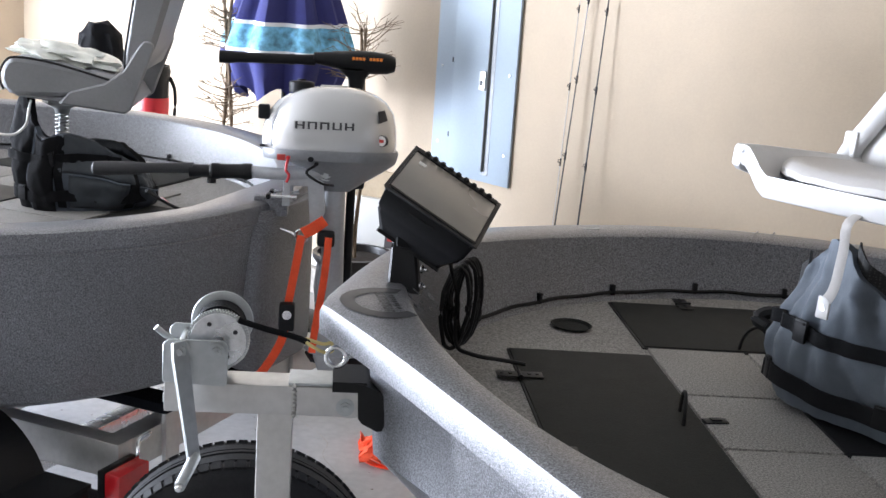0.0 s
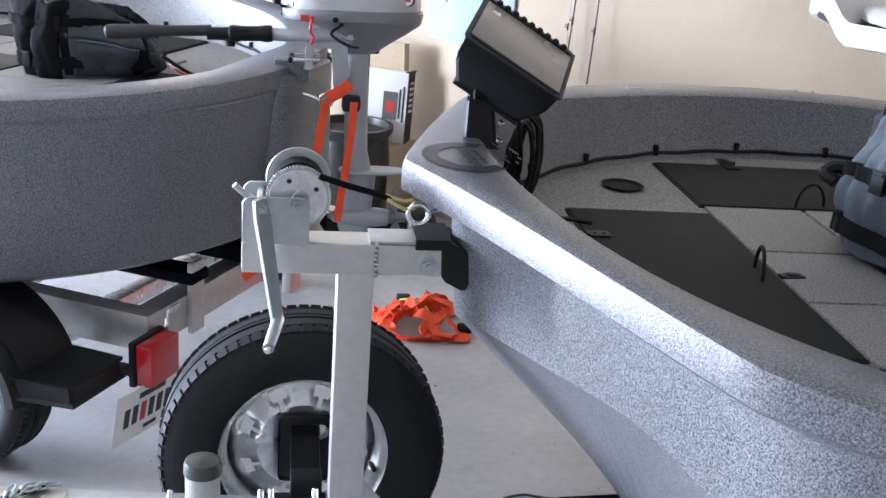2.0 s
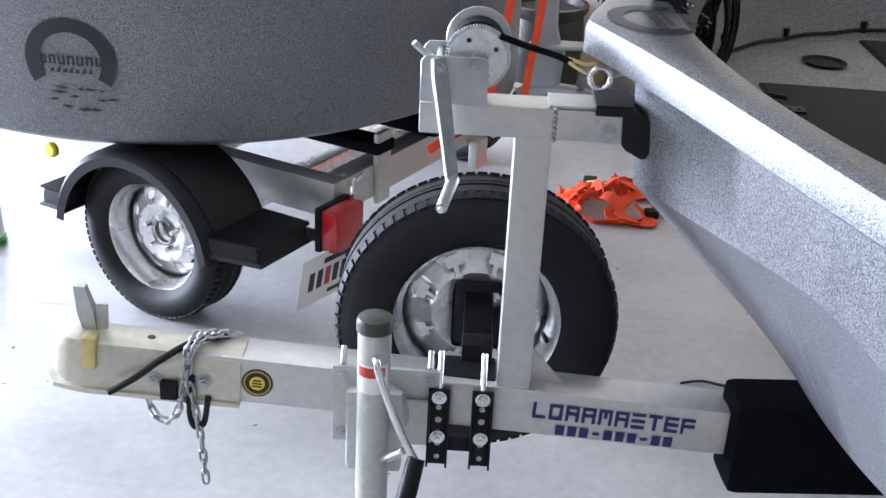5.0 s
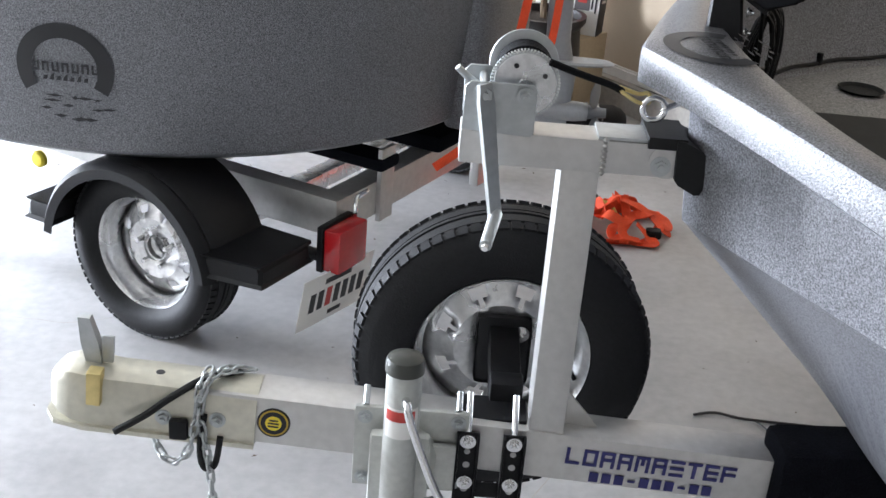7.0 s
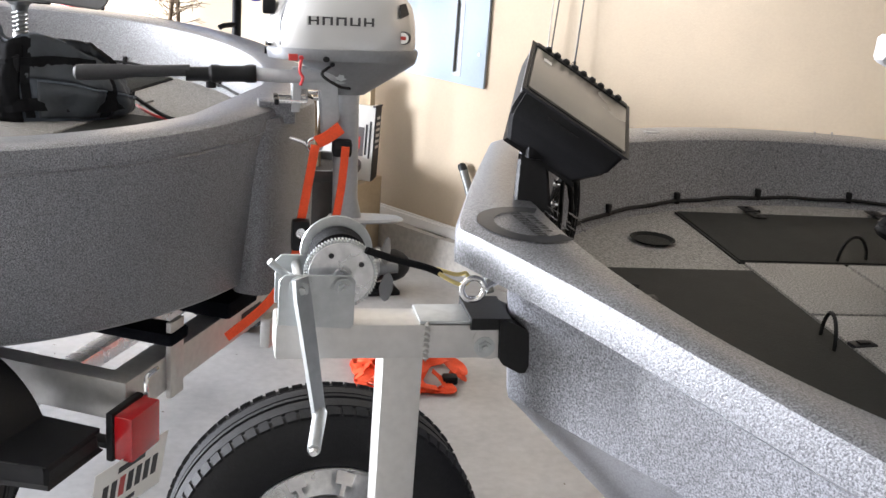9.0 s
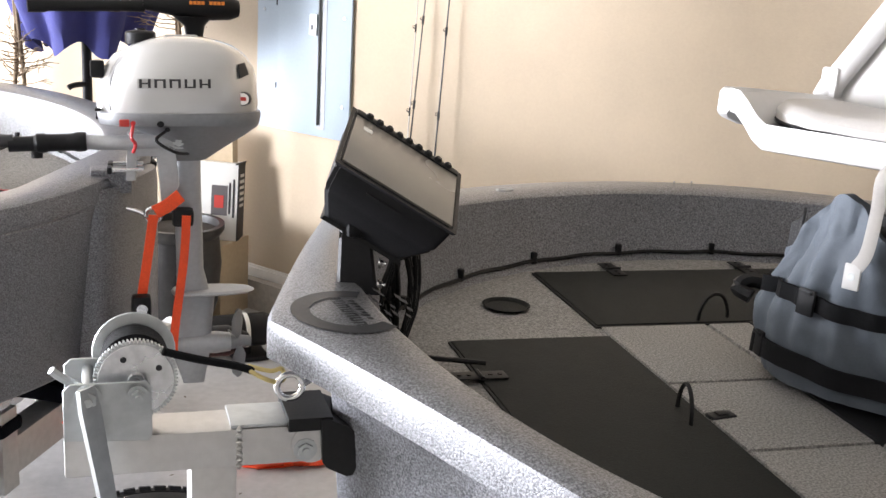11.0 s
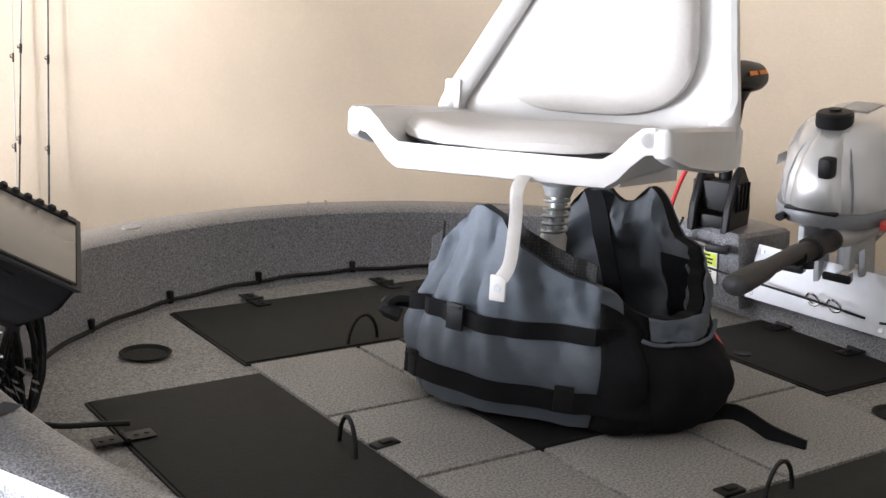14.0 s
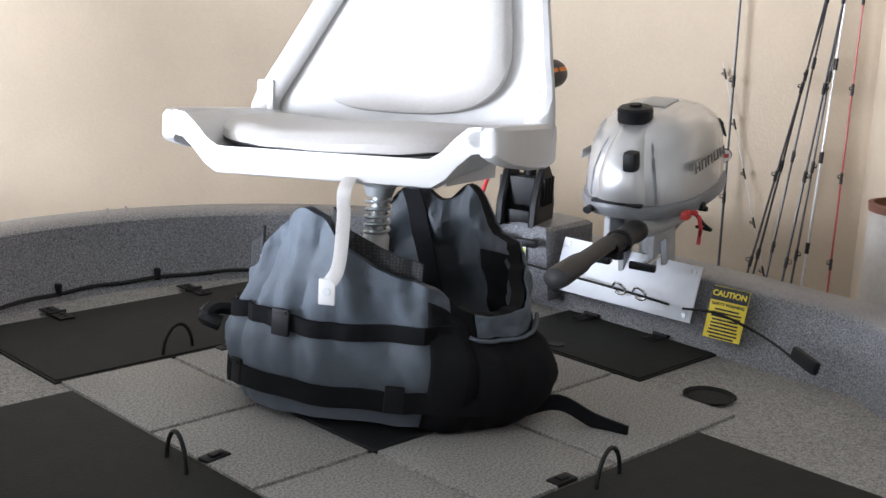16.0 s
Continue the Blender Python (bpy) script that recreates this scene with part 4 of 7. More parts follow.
# carpeted bunk
bm = box(0.305, 1.9, -0.075, 0.030, 0.335, 0.512, 0.020)
bmesh.ops.rotate(bm, cent=(0.305, -0.02, 0.42), matrix=Matrix.Rotation(radians(4), 3, "Z"), verts=bm.verts)
bmesh.ops.subdivide_edges(bm, edges=bm.edges[:], cuts=2)
for v in bm.verts:
    v.co += Vector((noise.noise(v.co * 30), noise.noise(v.co * 31 + Vector((5, 0, 0))), noise.noise(v.co * 29))) * 0.003
part("bunk", bm, CARPET, trailer, "bunk wrapped in black carpet")
part("cross_member", box(1.35, 1.42, -0.75, 0.85, 0.30, 0.38, 0.004), ALU, trailer)
for y in (-0.66, 0.62):
    part("rear_bunk", box(0.9, 1.9, y, y + 0.09, 0.38, 0.462, 0.02), CARPET, trailer, "bunk wrapped in black carpet")
    part("axle_stub", rod((1.385, y, 0.30), (1.385, y + (0.2 if y > 0 else -0.1), 0.24), 0.025, n=16), GALV, trailer)
wheel("road_wheel", pose(1.385, 0.86, 0.240, 0, 0, 180), 0.24, 0.13, "trailer wheel with galvanised rim under the near boat")
wheel("road_wheel", pose(1.385, -0.80, 0.240, 0, 0, 0), 0.24, 0.13, "trailer wheel with galvanised rim under the near boat")


# what stands in the near boat leans back with it
BOW_UP = Matrix.Translation((0.052, 0, 0.958)) @ pose(0, 0, 0, 0, 3.4, 0) @ Matrix.Translation((-0.052, 0, -0.958))


# ---- boat seats ----
def seat(m, shell_m, cushion_m, label, strap_on, pad=1.0, back_lean=13.0):
    """Fold-down boat seat, facing local -y; z = 0 at the underside plate."""
    s = thing("folding_chair", label, "boat chair", m)
    # pan: cross-sections from front to back, curling up into side wings
    bm = bmesh.new()
    secs = [(-0.243, 0.236, 0.066, -0.006), (-0.238, 0.242, 0.070, -0.012), (-0.222, 0.247, 0.072, -0.014), (-0.10, 0.250, 0.074, -0.012), (0.05, 0.247, 0.070, -0.008), (0.18, 0.236, 0.064, -0.002), (0.215, 0.225, 0.052, 0.008)]
    rings = []
    for y, w, wing, low in secs:
        top, bot = [], []
        n = 26
        for k in range(n + 1):
            x = -w + 2 * w * k / n
            e = abs(x) / w
            u = min(1.0, max(0.0, (e - 0.68) / 0.28))
            lift = 0.70 * wing * u * u * (3 - 2 * u)
            drop = 0.006 if y > -0.2 else (0.015 if y > -0.24 else 0.011)
            top.append((x, y, low + 0.016 + lift))
            bot.append((x, y, low + lift - drop))
        rings.append(top + bot[::-1])
    loft(rings, bm=bm)
    shell = part("seat_shell", bm, shell_m, s, "moulded plastic seat shell")
    bm = bmesh.new()
    for y in (-0.1, 0.0, 0.1):
        box(-0.17, 0.17, y - 0.003, y + 0.003, -0.026, 0.0, 0, bm)
    for x in (-0.17, -0.06, 0.06, 0.17):
        box(x - 0.003, x + 0.003, -0.17, 0.17, -0.028, 0.0, 0, bm)
    part("shell_rib", bm, shell_m, shell, "stiffening ribs under the seat")
    # side skirts of the wings
    for sx in (-1, 1):
        bm = bmesh.new()
        rows_ = []
        for y, w, zt, h in ((-0.243, 0.243, 0.050, 0.020), (-0.238, 0.250, 0.055, 0.034), (-0.220, 0.256, 0.057, 0.042), (-0.15, 0.260, 0.058, 0.052), (0.0, 0.262, 0.058, 0.060), (0.15, 0.258, 0.058, 0.062), (0.235, 0.252, 0.058, 0.058), (0.245, 0.248, 0.054, 0.046)):
            rows_.append([(sx * (w - 0.030), y, zt - 0.012), (sx * (w - 0.018), y, zt), (sx * (w + 0.002), y, zt), (sx * (w + 0.007), y, zt - 0.006), (sx * (w + 0.007), y, zt - h), (sx * w, y, zt - h - 0.004), (sx * (w - 0.012), y, zt - h - 0.004)])
        loft(rows_, bm=bm)
        part("side_wing", bm, shell_m, shell)
    bm = bmesh.new()
    rings = []
    for f, z in ((0.93, 0.004), (1.0, 0.011), (1.0, 0.011 + 0.016 * pad), (0.95, 0.011 + 0.031 * pad), (0.82, 0.011 + 0.040 * pad), (0.5, 0.011 + 0.046 * pad), (0.1, 0.011 + 0.047 * pad)):
        ring = []
        for x, y, _ in superring(0, -0.034, 0, 0.204 * f, 0.194 * f, 3.2, 40):
            zz = z + (0.010 * (y + 0.2) / 0.36 if z > 0.02 else 0) + 0.004 * math.sin(x * 22) * (z - 0.014) / 0.04 + (0.0015 * math.sin(x * 140 + y * 90) if z < 0.03 else 0) + 0.012 * (abs(x) / 0.19) ** 3
            ring.append((x, y, zz))
        rings.append(ring)
    loft(rings, bm=bm)
    cush = part("seat_cushion", bm, cushion_m, s, "padded vinyl seat cushion")
    pts = [(x, y, 0.0085 + 0.012 * (abs(x) / 0.19) ** 3) for x, y, _ in superring(0, -0.034, 0, 0.203, 0.193, 3.2, 60)]
    part("cushion_seam", sweep(pts[29:] + pts[:2], 0.0022, 6, per=2), BLACKR, cush, "dark seam under the cushion")
    # backrest: leaning shell with an arched outline, and its cushion
    lean = radians(back_lean)
    base = Vector((0, 0.185, 0.040))

    def back(x, h, off):
        return (x + 0.20 * h, base.y + h * math.sin(lean) + off - 0.25 * x * x, base.z + h * math.cos(lean))

    def half(h):
        return 0.243 - 0.36 * max(0, h - 0.03) - 0.10 * max(0, (h - 0.22) / 0.2) ** 2.0

    bm = bmesh.new()
    hs = [0.0, 0.03, 0.10, 0.18, 0.26, 0.33, 0.39, 0.42]
    rings = []
    for h in hs:
        w = half(h)
        n = 12
        rings.append([back(-w + 2 * w * k / n, h, 0.0 + (0.012 if k in (0, n) else 0)) for k in range(n + 1)] + [back(w - 2 * w * k / n, h, 0.026) for k in range(n + 1)])
    loft(rings, bm=bm)
    rest = part("backrest", bm, shell_m, s, "moulded plastic backrest shell")
    for sx in (-1, 1):
        bm = bmesh.new()
        pts = []
        for h in hs[:-1]:
            pts.append(back(sx * (half(h) + 0.001), h, -0.012))
        sweep(pts, 0.017, 10, bm, flat=1.3, per=3)
        part("back_edge", bm, shell_m, rest, "thick rim of the backrest")
        bm = box(sx * 0.235 - 0.016, sx * 0.235 + 0.016, 0.150, 0.215, 0.050, 0.105, 0.006)
        part("hinge_bracket", bm, shell_m, s, "plastic folding hinge")
        part("hinge_pin", rod((sx * 0.250, 0.180, 0.08), (sx * 0.256, 0.180, 0.08), 0.010, n=16), ZINC, s)
    bm = bmesh.new()
    rings = []
    for f, off in ((0.97, -0.004), (1.0, -0.012), (0.99, -0.026), (0.92, -0.040), (0.78, -0.048), (0.4, -0.052), (0.08, -0.053)):
        ring = []
        for x, q, _ in superring(0, 0, 0, 1, 1, 3.0, 40):
            h = 0.190 + q * 0.168 * f
            ring.append(back(x * f * (half(h) - 0.045) * (1.0 if q < 0 else 1.0), h, off))
        rings.append(ring)
    loft(rings, bm=bm)
    part("back_cushion", bm, cushion_m, s, "padded vinyl back cushion")
    part("mount_plate", box(-0.095, 0.095, -0.095, 0.095, -0.034, -0.026, 0.002), ZINC, s, "steel swivel plate")
    if strap_on:
        pts = [(0.048, -0.150, 0.0), (0.048, -0.262, -0.030), (0.046, -0.262, -0.08), (0.040, -0.258, -0.140), (0.024, -0.250, -0.166)]
        strap = part("seat_strap", sweep(pts, 0.0105, 10, flat=0.14, up=(0, 1, 0), per=5), cushion_m, s, "white vinyl hold-down strap")
        part("strap_end", box(0.008, 0.034, -0.253, -0.247, -0.196, -0.160, 0.002), shell_m, strap)
        part("strap_snap", rod((0.021, -0.254, -0.178), (0.021, -0.246, -0.178), 0.006, n=14), ZINC, strap)
    return s


SEAT_A = BOW_UP @ pose(0.980, 0.110, 1.366, -3.1, -3.1, -63.6) @ Matrix.Diagonal((0.98, 0.72, 1.03, 1))
seat(SEAT_A, WHITEP, WHITEV, "white folding boat seat with vinyl cushions on a pedestal", True, 0.7)


def upholstered_seat(m, label):
    """Thick padded seat seen from its side, facing local -x; the profile runs across the seat's width."""
    s = thing("padded_boat_seat", label, "boat chair", m)
    across = lambda y0: Matrix.Translation((0, y0, 0)) @ pose(0, 0, 0, 90, 0, 0)
    cushion = part("seat_cushion", plate([(-0.200, 0.055), (-0.196, 0.085), (-0.180, 0.112), (-0.154, 0.122), (-0.08, 0.116), (0.0, 0.100), (0.128, 0.067), (0.128, 0.030), (-0.02, 0.012), (-0.164, 0.008), (-0.186, 0.022)], 0.42, None, across(0.21), 0.014), GREYP, s, "thick padded grey cushion")
    edge = [(-0.188, -0.209, 0.025), (-0.199, -0.209, 0.055), (-0.195, -0.209, 0.085), (-0.179, -0.209, 0.111), (-0.154, -0.209, 0.121), (-0.08, -0.209, 0.115), (0.0, -0.209, 0.099), (0.12, -0.209, 0.068)]
    part("piping", sweep(edge, 0.0035, 8, per=3, up=(0, 1, 0)), BLACKR, cushion, "dark piping along the cushion")
    part("seat_shell", plate([(-0.165, 0.008), (-0.02, 0.010), (0.15, 0.03), (0.175, -0.010), (0.150, -0.026), (-0.02, -0.008)], 0.40, None, across(0.20), 0.004), GREYP, s, "grey moulded seat shell")
    for y in (-0.205, 0.225):
        arm = part("side_plate", plate([(-0.03, -0.006), (0.161, -0.026), (0.178, -0.012), (0.196, 0.040), (0.243, 0.170), (0.236, 0.186), (0.214, 0.190), (0.200, 0.176), (0.155, 0.100), (0.10, 0.060), (0.0, 0.030)], 0.020, None, across(y), 0.005), GREYP, s, "grey side plate of the seat")
        side = -1 if y < 0 else 1
        part("hinge_pin", rod((0.165, side * 0.212, 0.062), (0.165, side * 0.230, 0.062), 0.016, n=20), GREYP, arm, "round hinge pin")
    rest = part("backrest", plate([(0.150, 0.085), (0.150, 0.151), (0.173, 0.307), (0.188, 0.400), (0.206, 0.424), (0.270, 0.436), (0.298, 0.415), (0.283, 0.314), (0.243, 0.175), (0.205, 0.085)], 0.40, None, across(0.20), 0.016), GREYP, s, "padded grey backrest")
    part("piping", sweep([(0.156, -0.199, 0.10), (0.156, -0.199, 0.151), (0.179, -0.199, 0.307), (0.193, -0.199, 0.398)], 0.0035, 8, per=3, up=(0, 1, 0)), BLACKR, rest, "dark piping along the backrest")
    part("mount_plate", box(-0.09, 0.09, -0.09, 0.09, -0.030, -0.010, 0.002), ZINC, s, "steel swivel plate")
    return s


upholstered_seat(pose(-0.76, 1.95, 1.19), "padded grey boat seat with dark piping on a pedestal")
tagged(link("white_cord", sweep([(-0.885, 1.80, 1.185), (-0.879, 1.74, 1.15), (-0.885, 1.73, 1.115), (-0.916, 1.72, 1.088), (-0.964, 1.72, 1.090), (-1.01, 1.74, 1.12), (-0.99, 1.84, 1.20), (-0.93, 1.90, 1.205)], 0.004, 8), LABELW), "thin white cord hanging in a loop below the padded seat", "cord")


def pedestal(m, height, label):
    """Seat post: sleeve, spring and swivel cone; z = 0 on the deck."""
    p = thing("seat_pedestal", label, "seat pedestal", m)
    part("sleeve", put(lathe([(0.0, 0.004), (0.05, 0.004), (0.05, 0.012), (0.022, 0.02), (0.021, height - 0.10), (0.018, height - 0.095), (0.0, height - 0.095)], 28), None), mat("grey_post_enamel", (0.42, 0.41, 0.39), 0.45, 0.2, 60, 0.05), p, "grey pedestal tube")
    part("pin", rod((0, 0, height - 0.10), (0, 0, height), 0.011, n=16), ZINC, p)
    pts = [(0.019 * math.cos(a), 0.019 * math.sin(a), height - 0.098 + 0.060 * a / (2 * math.pi * 5)) for a in np.linspace(0, 2 * math.pi * 5, 90)]
    part("spring", sweep(pts, 0.003, 6, curve=False), ZINC, p, "steel coil spring")
    part("swivel", lathe([(0.0, height - 0.036), (0.020, height - 0.036), (0.026, height - 0.02), (0.05, height - 0.006), (0.06, height), (0.0, height)], 28), ZINC, p, "steel swivel cone")
    return p


pedestal(BOW_UP @ pose(1.020, 0.120, 0.957), 0.378, "grey pedestal with a coil spring under the white seat")
pedestal(pose(-0.828, 1.95, 0.869), 0.293, "grey pedestal with a coil spring under the grey seat")


# ---- life vests ----
def ribbon(pts, half, thick):
    """A flat strap along pts, its width upright."""
    bm = bmesh.new()
    rows = []
    for i, p in enumerate(pts):
        d = (pts[min(i + 1, len(pts) - 1)] - pts[max(i - 1, 0)]).normalized()
        n = d.cross(Vector((0, 0, 1))).normalized()
        rows.append([bm.verts.new(p + Vector((0, 0, z)) + n * o) for z, o in ((-half, -thick), (half, -thick), (half, thick), (-half, thick))])
    for a, b in zip(rows, rows[1:]):
        for k in range(4):
            bm.faces.new((a[k], a[(k + 1) % 4], b[(k + 1) % 4], b[k]))
    bm.faces.new(rows[0])
    bm.faces.new(list(reversed(rows[-1])))
    return bm


MESHCLOTH = mat("black_mesh_cloth", (0.012, 0.012, 0.012), 0.8)
mesh_nodes = MESHCLOTH.node_tree
cells = mesh_nodes.nodes.new("ShaderNodeTexVoronoi")
cells.inputs["Scale"].default_value, cells.inputs["Randomness"].default_value = 190, 0.35
holes = mesh_nodes.nodes.new("ShaderNodeValToRGB")
holes.color_ramp.elements[0].position, holes.color_ramp.elements[0].color = 0.30, (0.035, 0.034, 0.033, 1)
holes.color_ramp.elements[1].position, holes.color_ramp.elements[1].color = 0.42, (0.008, 0.008, 0.008, 1)
coords = mesh_nodes.nodes.new("ShaderNodeTexCoord")
mesh_nodes.links.new(coords.outputs["Object"], cells.inputs["Vector"])
mesh_nodes.links.new(cells.outputs["Distance"], holes.inputs[0])
mesh_nodes.links.new(holes.outputs[0], mesh_nodes.nodes["Principled BSDF"].inputs["Base Color"])


def life_vest(m, label, seed, a, b, shape, creases, front, patches, bands):
    """Fishing vest standing on the deck: a ring of folded cloth, open at the top. shape: humps of its upper edge; creases: upright folds."""
    v = thing("life_vest", label, "life vest", m)
    off = Vector((seed * 7.1, 0, 0))
    n, lv = 216, 26

    def gap(th, deg):
        return math.degrees((th - radians(deg) + math.pi) % (2 * math.pi) - math.pi)

    def top(th):
        h = 0.185
        for ang, amp, wid in shape:
            h += amp * math.exp(-(gap(th, ang) / wid) ** 2)
        return h + 0.006 * noise.noise(Vector((th * 6, seed, 0)))

    def surf(th, f, inset=0.0):
        h = top(th) * f
        bulge = 0.88 + 0.18 * math.sin(min(1, f * 1.15 + 0.12) * math.pi * 0.80) - 0.26 * max(0, f - 0.45) ** 1.3
        c, s = math.cos(th), math.sin(th)
        p = Vector((a * bulge * math.copysign(abs(c) ** 0.8, c), b * bulge * math.copysign(abs(s) ** 0.8, s), h))
        q = p * 9 + off
        fold = 0.022 * noise.noise(Vector((q.x, q.y, q.z * 0.4))) + 0.008 * abs(noise.noise(Vector((q.x * 3, q.y * 3, q.z * 3.2 + q.x * 2)))) + 0.004 * noise.noise(q * 7)
        for ang, depth, wid, skew in creases:
            d = abs(gap(th, ang + skew * (f - 0.5) + 5 * noise.noise(Vector((f * 3, ang, seed))))) / wid
            fold -= 0.55 * depth * max(0.0, 1 - d) ** 1.5 * (0.35 + 0.65 * math.sin(math.pi * min(1, f * 0.9 + 0.08)))
            fold += depth * 0.15 * math.exp(-((d - 1.2) / 0.4) ** 2)
        # the straps pull the cloth in
        for hs in (0.155, 0.045):
            fold -= 0.008 * math.exp(-((h - hs) / 0.022) ** 2)
        out = Vector((c / a, s / b, 0)).normalized()
        return p + out * (fold * (0.5 + 0.7 * f) - inset)

    def outward(th):
        return Vector((math.cos(th) / a, math.sin(th) / b, 0)).normalized()

    angs = [2 * math.pi * k / n for k in range(n)]
    test = lambda th: front[0] < math.degrees((th + math.pi) % (2 * math.pi) - math.pi) < front[1]
    for name, lab, mt, want in (("front_panel", "grey nylon front panel", VESTG, True), ("back_panel", "black nylon panel", VESTB, False)):
        outer_bm, inner_bm = bmesh.new(), bmesh.new()
        grid = [[outer_bm.verts.new(surf(th, f / lv)) for th in angs] for f in range(lv + 1)]
        lip_o = [outer_bm.verts.new(surf(th, 1.0, 0.022)) for th in angs]
        inner = [[inner_bm.verts.new(surf(th, f / lv, 0.022 + 0.006 * math.sin(f * 0.9))) for th in angs] for f in range(lv + 1)]
        for k in range(n):
            if test(angs[k]) is not want:
                continue
            j = (k + 1) % n
            for f in range(lv):
                outer_bm.faces.new((grid[f][k], grid[f][j], grid[f + 1][j], grid[f + 1][k]))
                inner_bm.faces.new((inner[f][j], inner[f][k], inner[f + 1][k], inner[f + 1][j]))
            outer_bm.faces.new((grid[lv][k], grid[lv][j], lip_o[j], lip_o[k]))
        for bm_ in (outer_bm, inner_bm):
            for vtx in [x for x in bm_.verts if not x.link_faces]:
                bm_.verts.remove(vtx)
        panel_ob = part(name, outer_bm, mt, v, lab)
        part("inner_lining", inner_bm, VESTD, panel_ob, "dark slate lining")
    bm = bmesh.new()
    bm.faces.new([bm.verts.new(surf(th, 0.12, 0.03)) for th in angs])
    part("base_lining", bm, VESTB, v, "black lining")
    # pockets and panels that stand proud of the cloth
    for lo, hi, f0, f1, o, mt, nm, lb in patches:
        bm = bmesh.new()
        na, nf = max(6, int((hi - lo) / 2)), 12
        rows = []
        for i in range(nf + 1):
            f = f0 + (f1 - f0) * i / nf
            row = []
            for k in range(na + 1):
                th = radians(lo + (hi - lo) * k / na)
                edge = min(1.0, 4 * min(k, na - k) / na + 0.15) * min(1.0, 4 * min(i, nf - i) / nf + (0.15 if f1 < 0.95 else 0.6))
                row.append(bm.verts.new(surf(th, f) + outward(th) * (0.001 + o * edge)))
            rows.append(row)
        for r0, r1 in zip(rows, rows[1:]):
            for k in range(na):
                bm.faces.new((r0[k], r0[k + 1], r1[k + 1], r1[k]))
        pk = part(nm, bm, mt, v, lb)
        pk.modifiers.new("thick", "SOLIDIFY").thickness = -0.003
        if nm == "pocket":
            pts = [surf(radians(lo + (hi - lo) * k / 12), f1) + outward(radians(lo + (hi - lo) * k / 12)) * (o * 0.8) for k in range(13)]
            part("pocket_piping", sweep(pts, 0.0035, 6, per=2), VESTG, pk, "grey piping along the pocket edge")
    # upright bands of webbing
    for ang, f0, f1, half, skew, ins in bands:
        pts = [surf(radians(ang + skew * k / 14), f0 + (f1 - f0) * k / 14, ins) + outward(radians(ang)) * (0.004 if ins < 0.01 else -0.004) for k in range(15)]
        side = Vector((-math.sin(radians(ang)) * a, math.cos(radians(ang)) * b, 0)).normalized()
        bm = bmesh.new()
        rows = [[bm.verts.new(p + side * s_ + outward(radians(ang)) * o_) for s_, o_ in ((-half, -0.002), (half, -0.002), (half, 0.002), (-half, 0.002))] for p in pts]
        for r0, r1 in zip(rows, rows[1:]):
            for k in range(4):
                bm.faces.new((r0[k], r0[(k + 1) % 4], r1[(k + 1) % 4], r1[k]))
        part("strap", bm, WEB, v, "black webbing strap")
    for f_h, w, lo, hi in ((0.155, 0.0135, -178, -62), (0.045, 0.0165, -170, 20)):
        pts = []
        for d in range(lo, hi, 3):
            th = radians(d)
            f = min(0.95, (f_h + 0.004 * math.sin(d * 0.09 + seed)) / top(th))
            pts.append(surf(th, f) + outward(th) * 0.009)
        part("strap", ribbon(pts, w, 0.003), WEB, v, "black webbing strap")
    for d, f_h in ((-148, 0.05), (-84, 0.05), (-118, 0.155)):
        th = radians(d)
        nrm = outward(th)
        p = surf(th, f_h / top(th)) + nrm * 0.010
        fm = face_m(p, Vector((-nrm.y, nrm.x, 0)), (0, 0, 1))
        bm = bmesh.new()
        box(-0.015, 0.015, -0.022, 0.022, -0.003, 0.004, 0.002, bm, fm)
        box(-0.011, 0.011, 0.014, 0.019, 0.004, 0.007, 0.001, bm, fm)
        part("buckle", bm, BLACKP, v, "black plastic buckle")
    return v, surf, top


vest_a, surf_a, top_a = life_vest(
    BOW_UP @ pose(1.062, 0.128, 0.966, 0, 0, -50) @ Matrix.Diagonal((1, 1, 0.95, 1)), "grey and black fishing life vest standing round the pedestal", 1.0, 0.240, 0.160,
    ((-118, 0.150, 30), (-150, 0.03, 18), (62, 0.165, 16), (88, 0.155, 13), (35, 0.07, 18), (-72, 0.03, 14), (12, 0.045, 22)),
    ((-142, 0.022, 9, 14), (-126, 0.014, 6, -10), (-112, 0.026, 8, 6), (-98, 0.018, 7, -16), (-84, 0.022, 7, -22), (-70, 0.020, 8, 10), (-160, 0.016, 8, 4), (-35, 0.012, 10, 12), (55, 0.02, 10, 10), (80, 0.02, 8, -10), (100, 0.015, 8, 5)),
    (-178, -64),
    ((-56, -2, 0.02, 0.80, 0.022, VESTB, "pocket", "black mesh pocket"), (-50, 60, 0.74, 1.0, 0.004, VESTG, "yoke", "grey nylon shoulder panel"), (-74, -56, 0.0, 0.9, 0.008, VESTB, "side_gusset", "black folded side gusset")),
    ((76, 0.35, 0.98, 0.016, 12, 0.03), (44, 0.3, 0.9, 0.030, -8, 0.03)))
part("loose_strap", ribbon([Vector(p) for p in spline([(0.235, -0.06, 0.02), (0.29, -0.05, 0.035), (0.35, -0.06, 0.012), (0.40, -0.08, 0.004)], 5)], 0.013, 0.003), WEB, vest_a, "loose black webbing end")
pts = [Vector((-0.235, -0.02, 0.13)), Vector((-0.27, -0.035, 0.135)), Vector((-0.285, -0.05, 0.12)), Vector((-0.26, -0.05, 0.11))]
part("side_buckle", sweep(pts, 0.014, 8, per=4), BLACKP, vest_a, "black side release buckle")
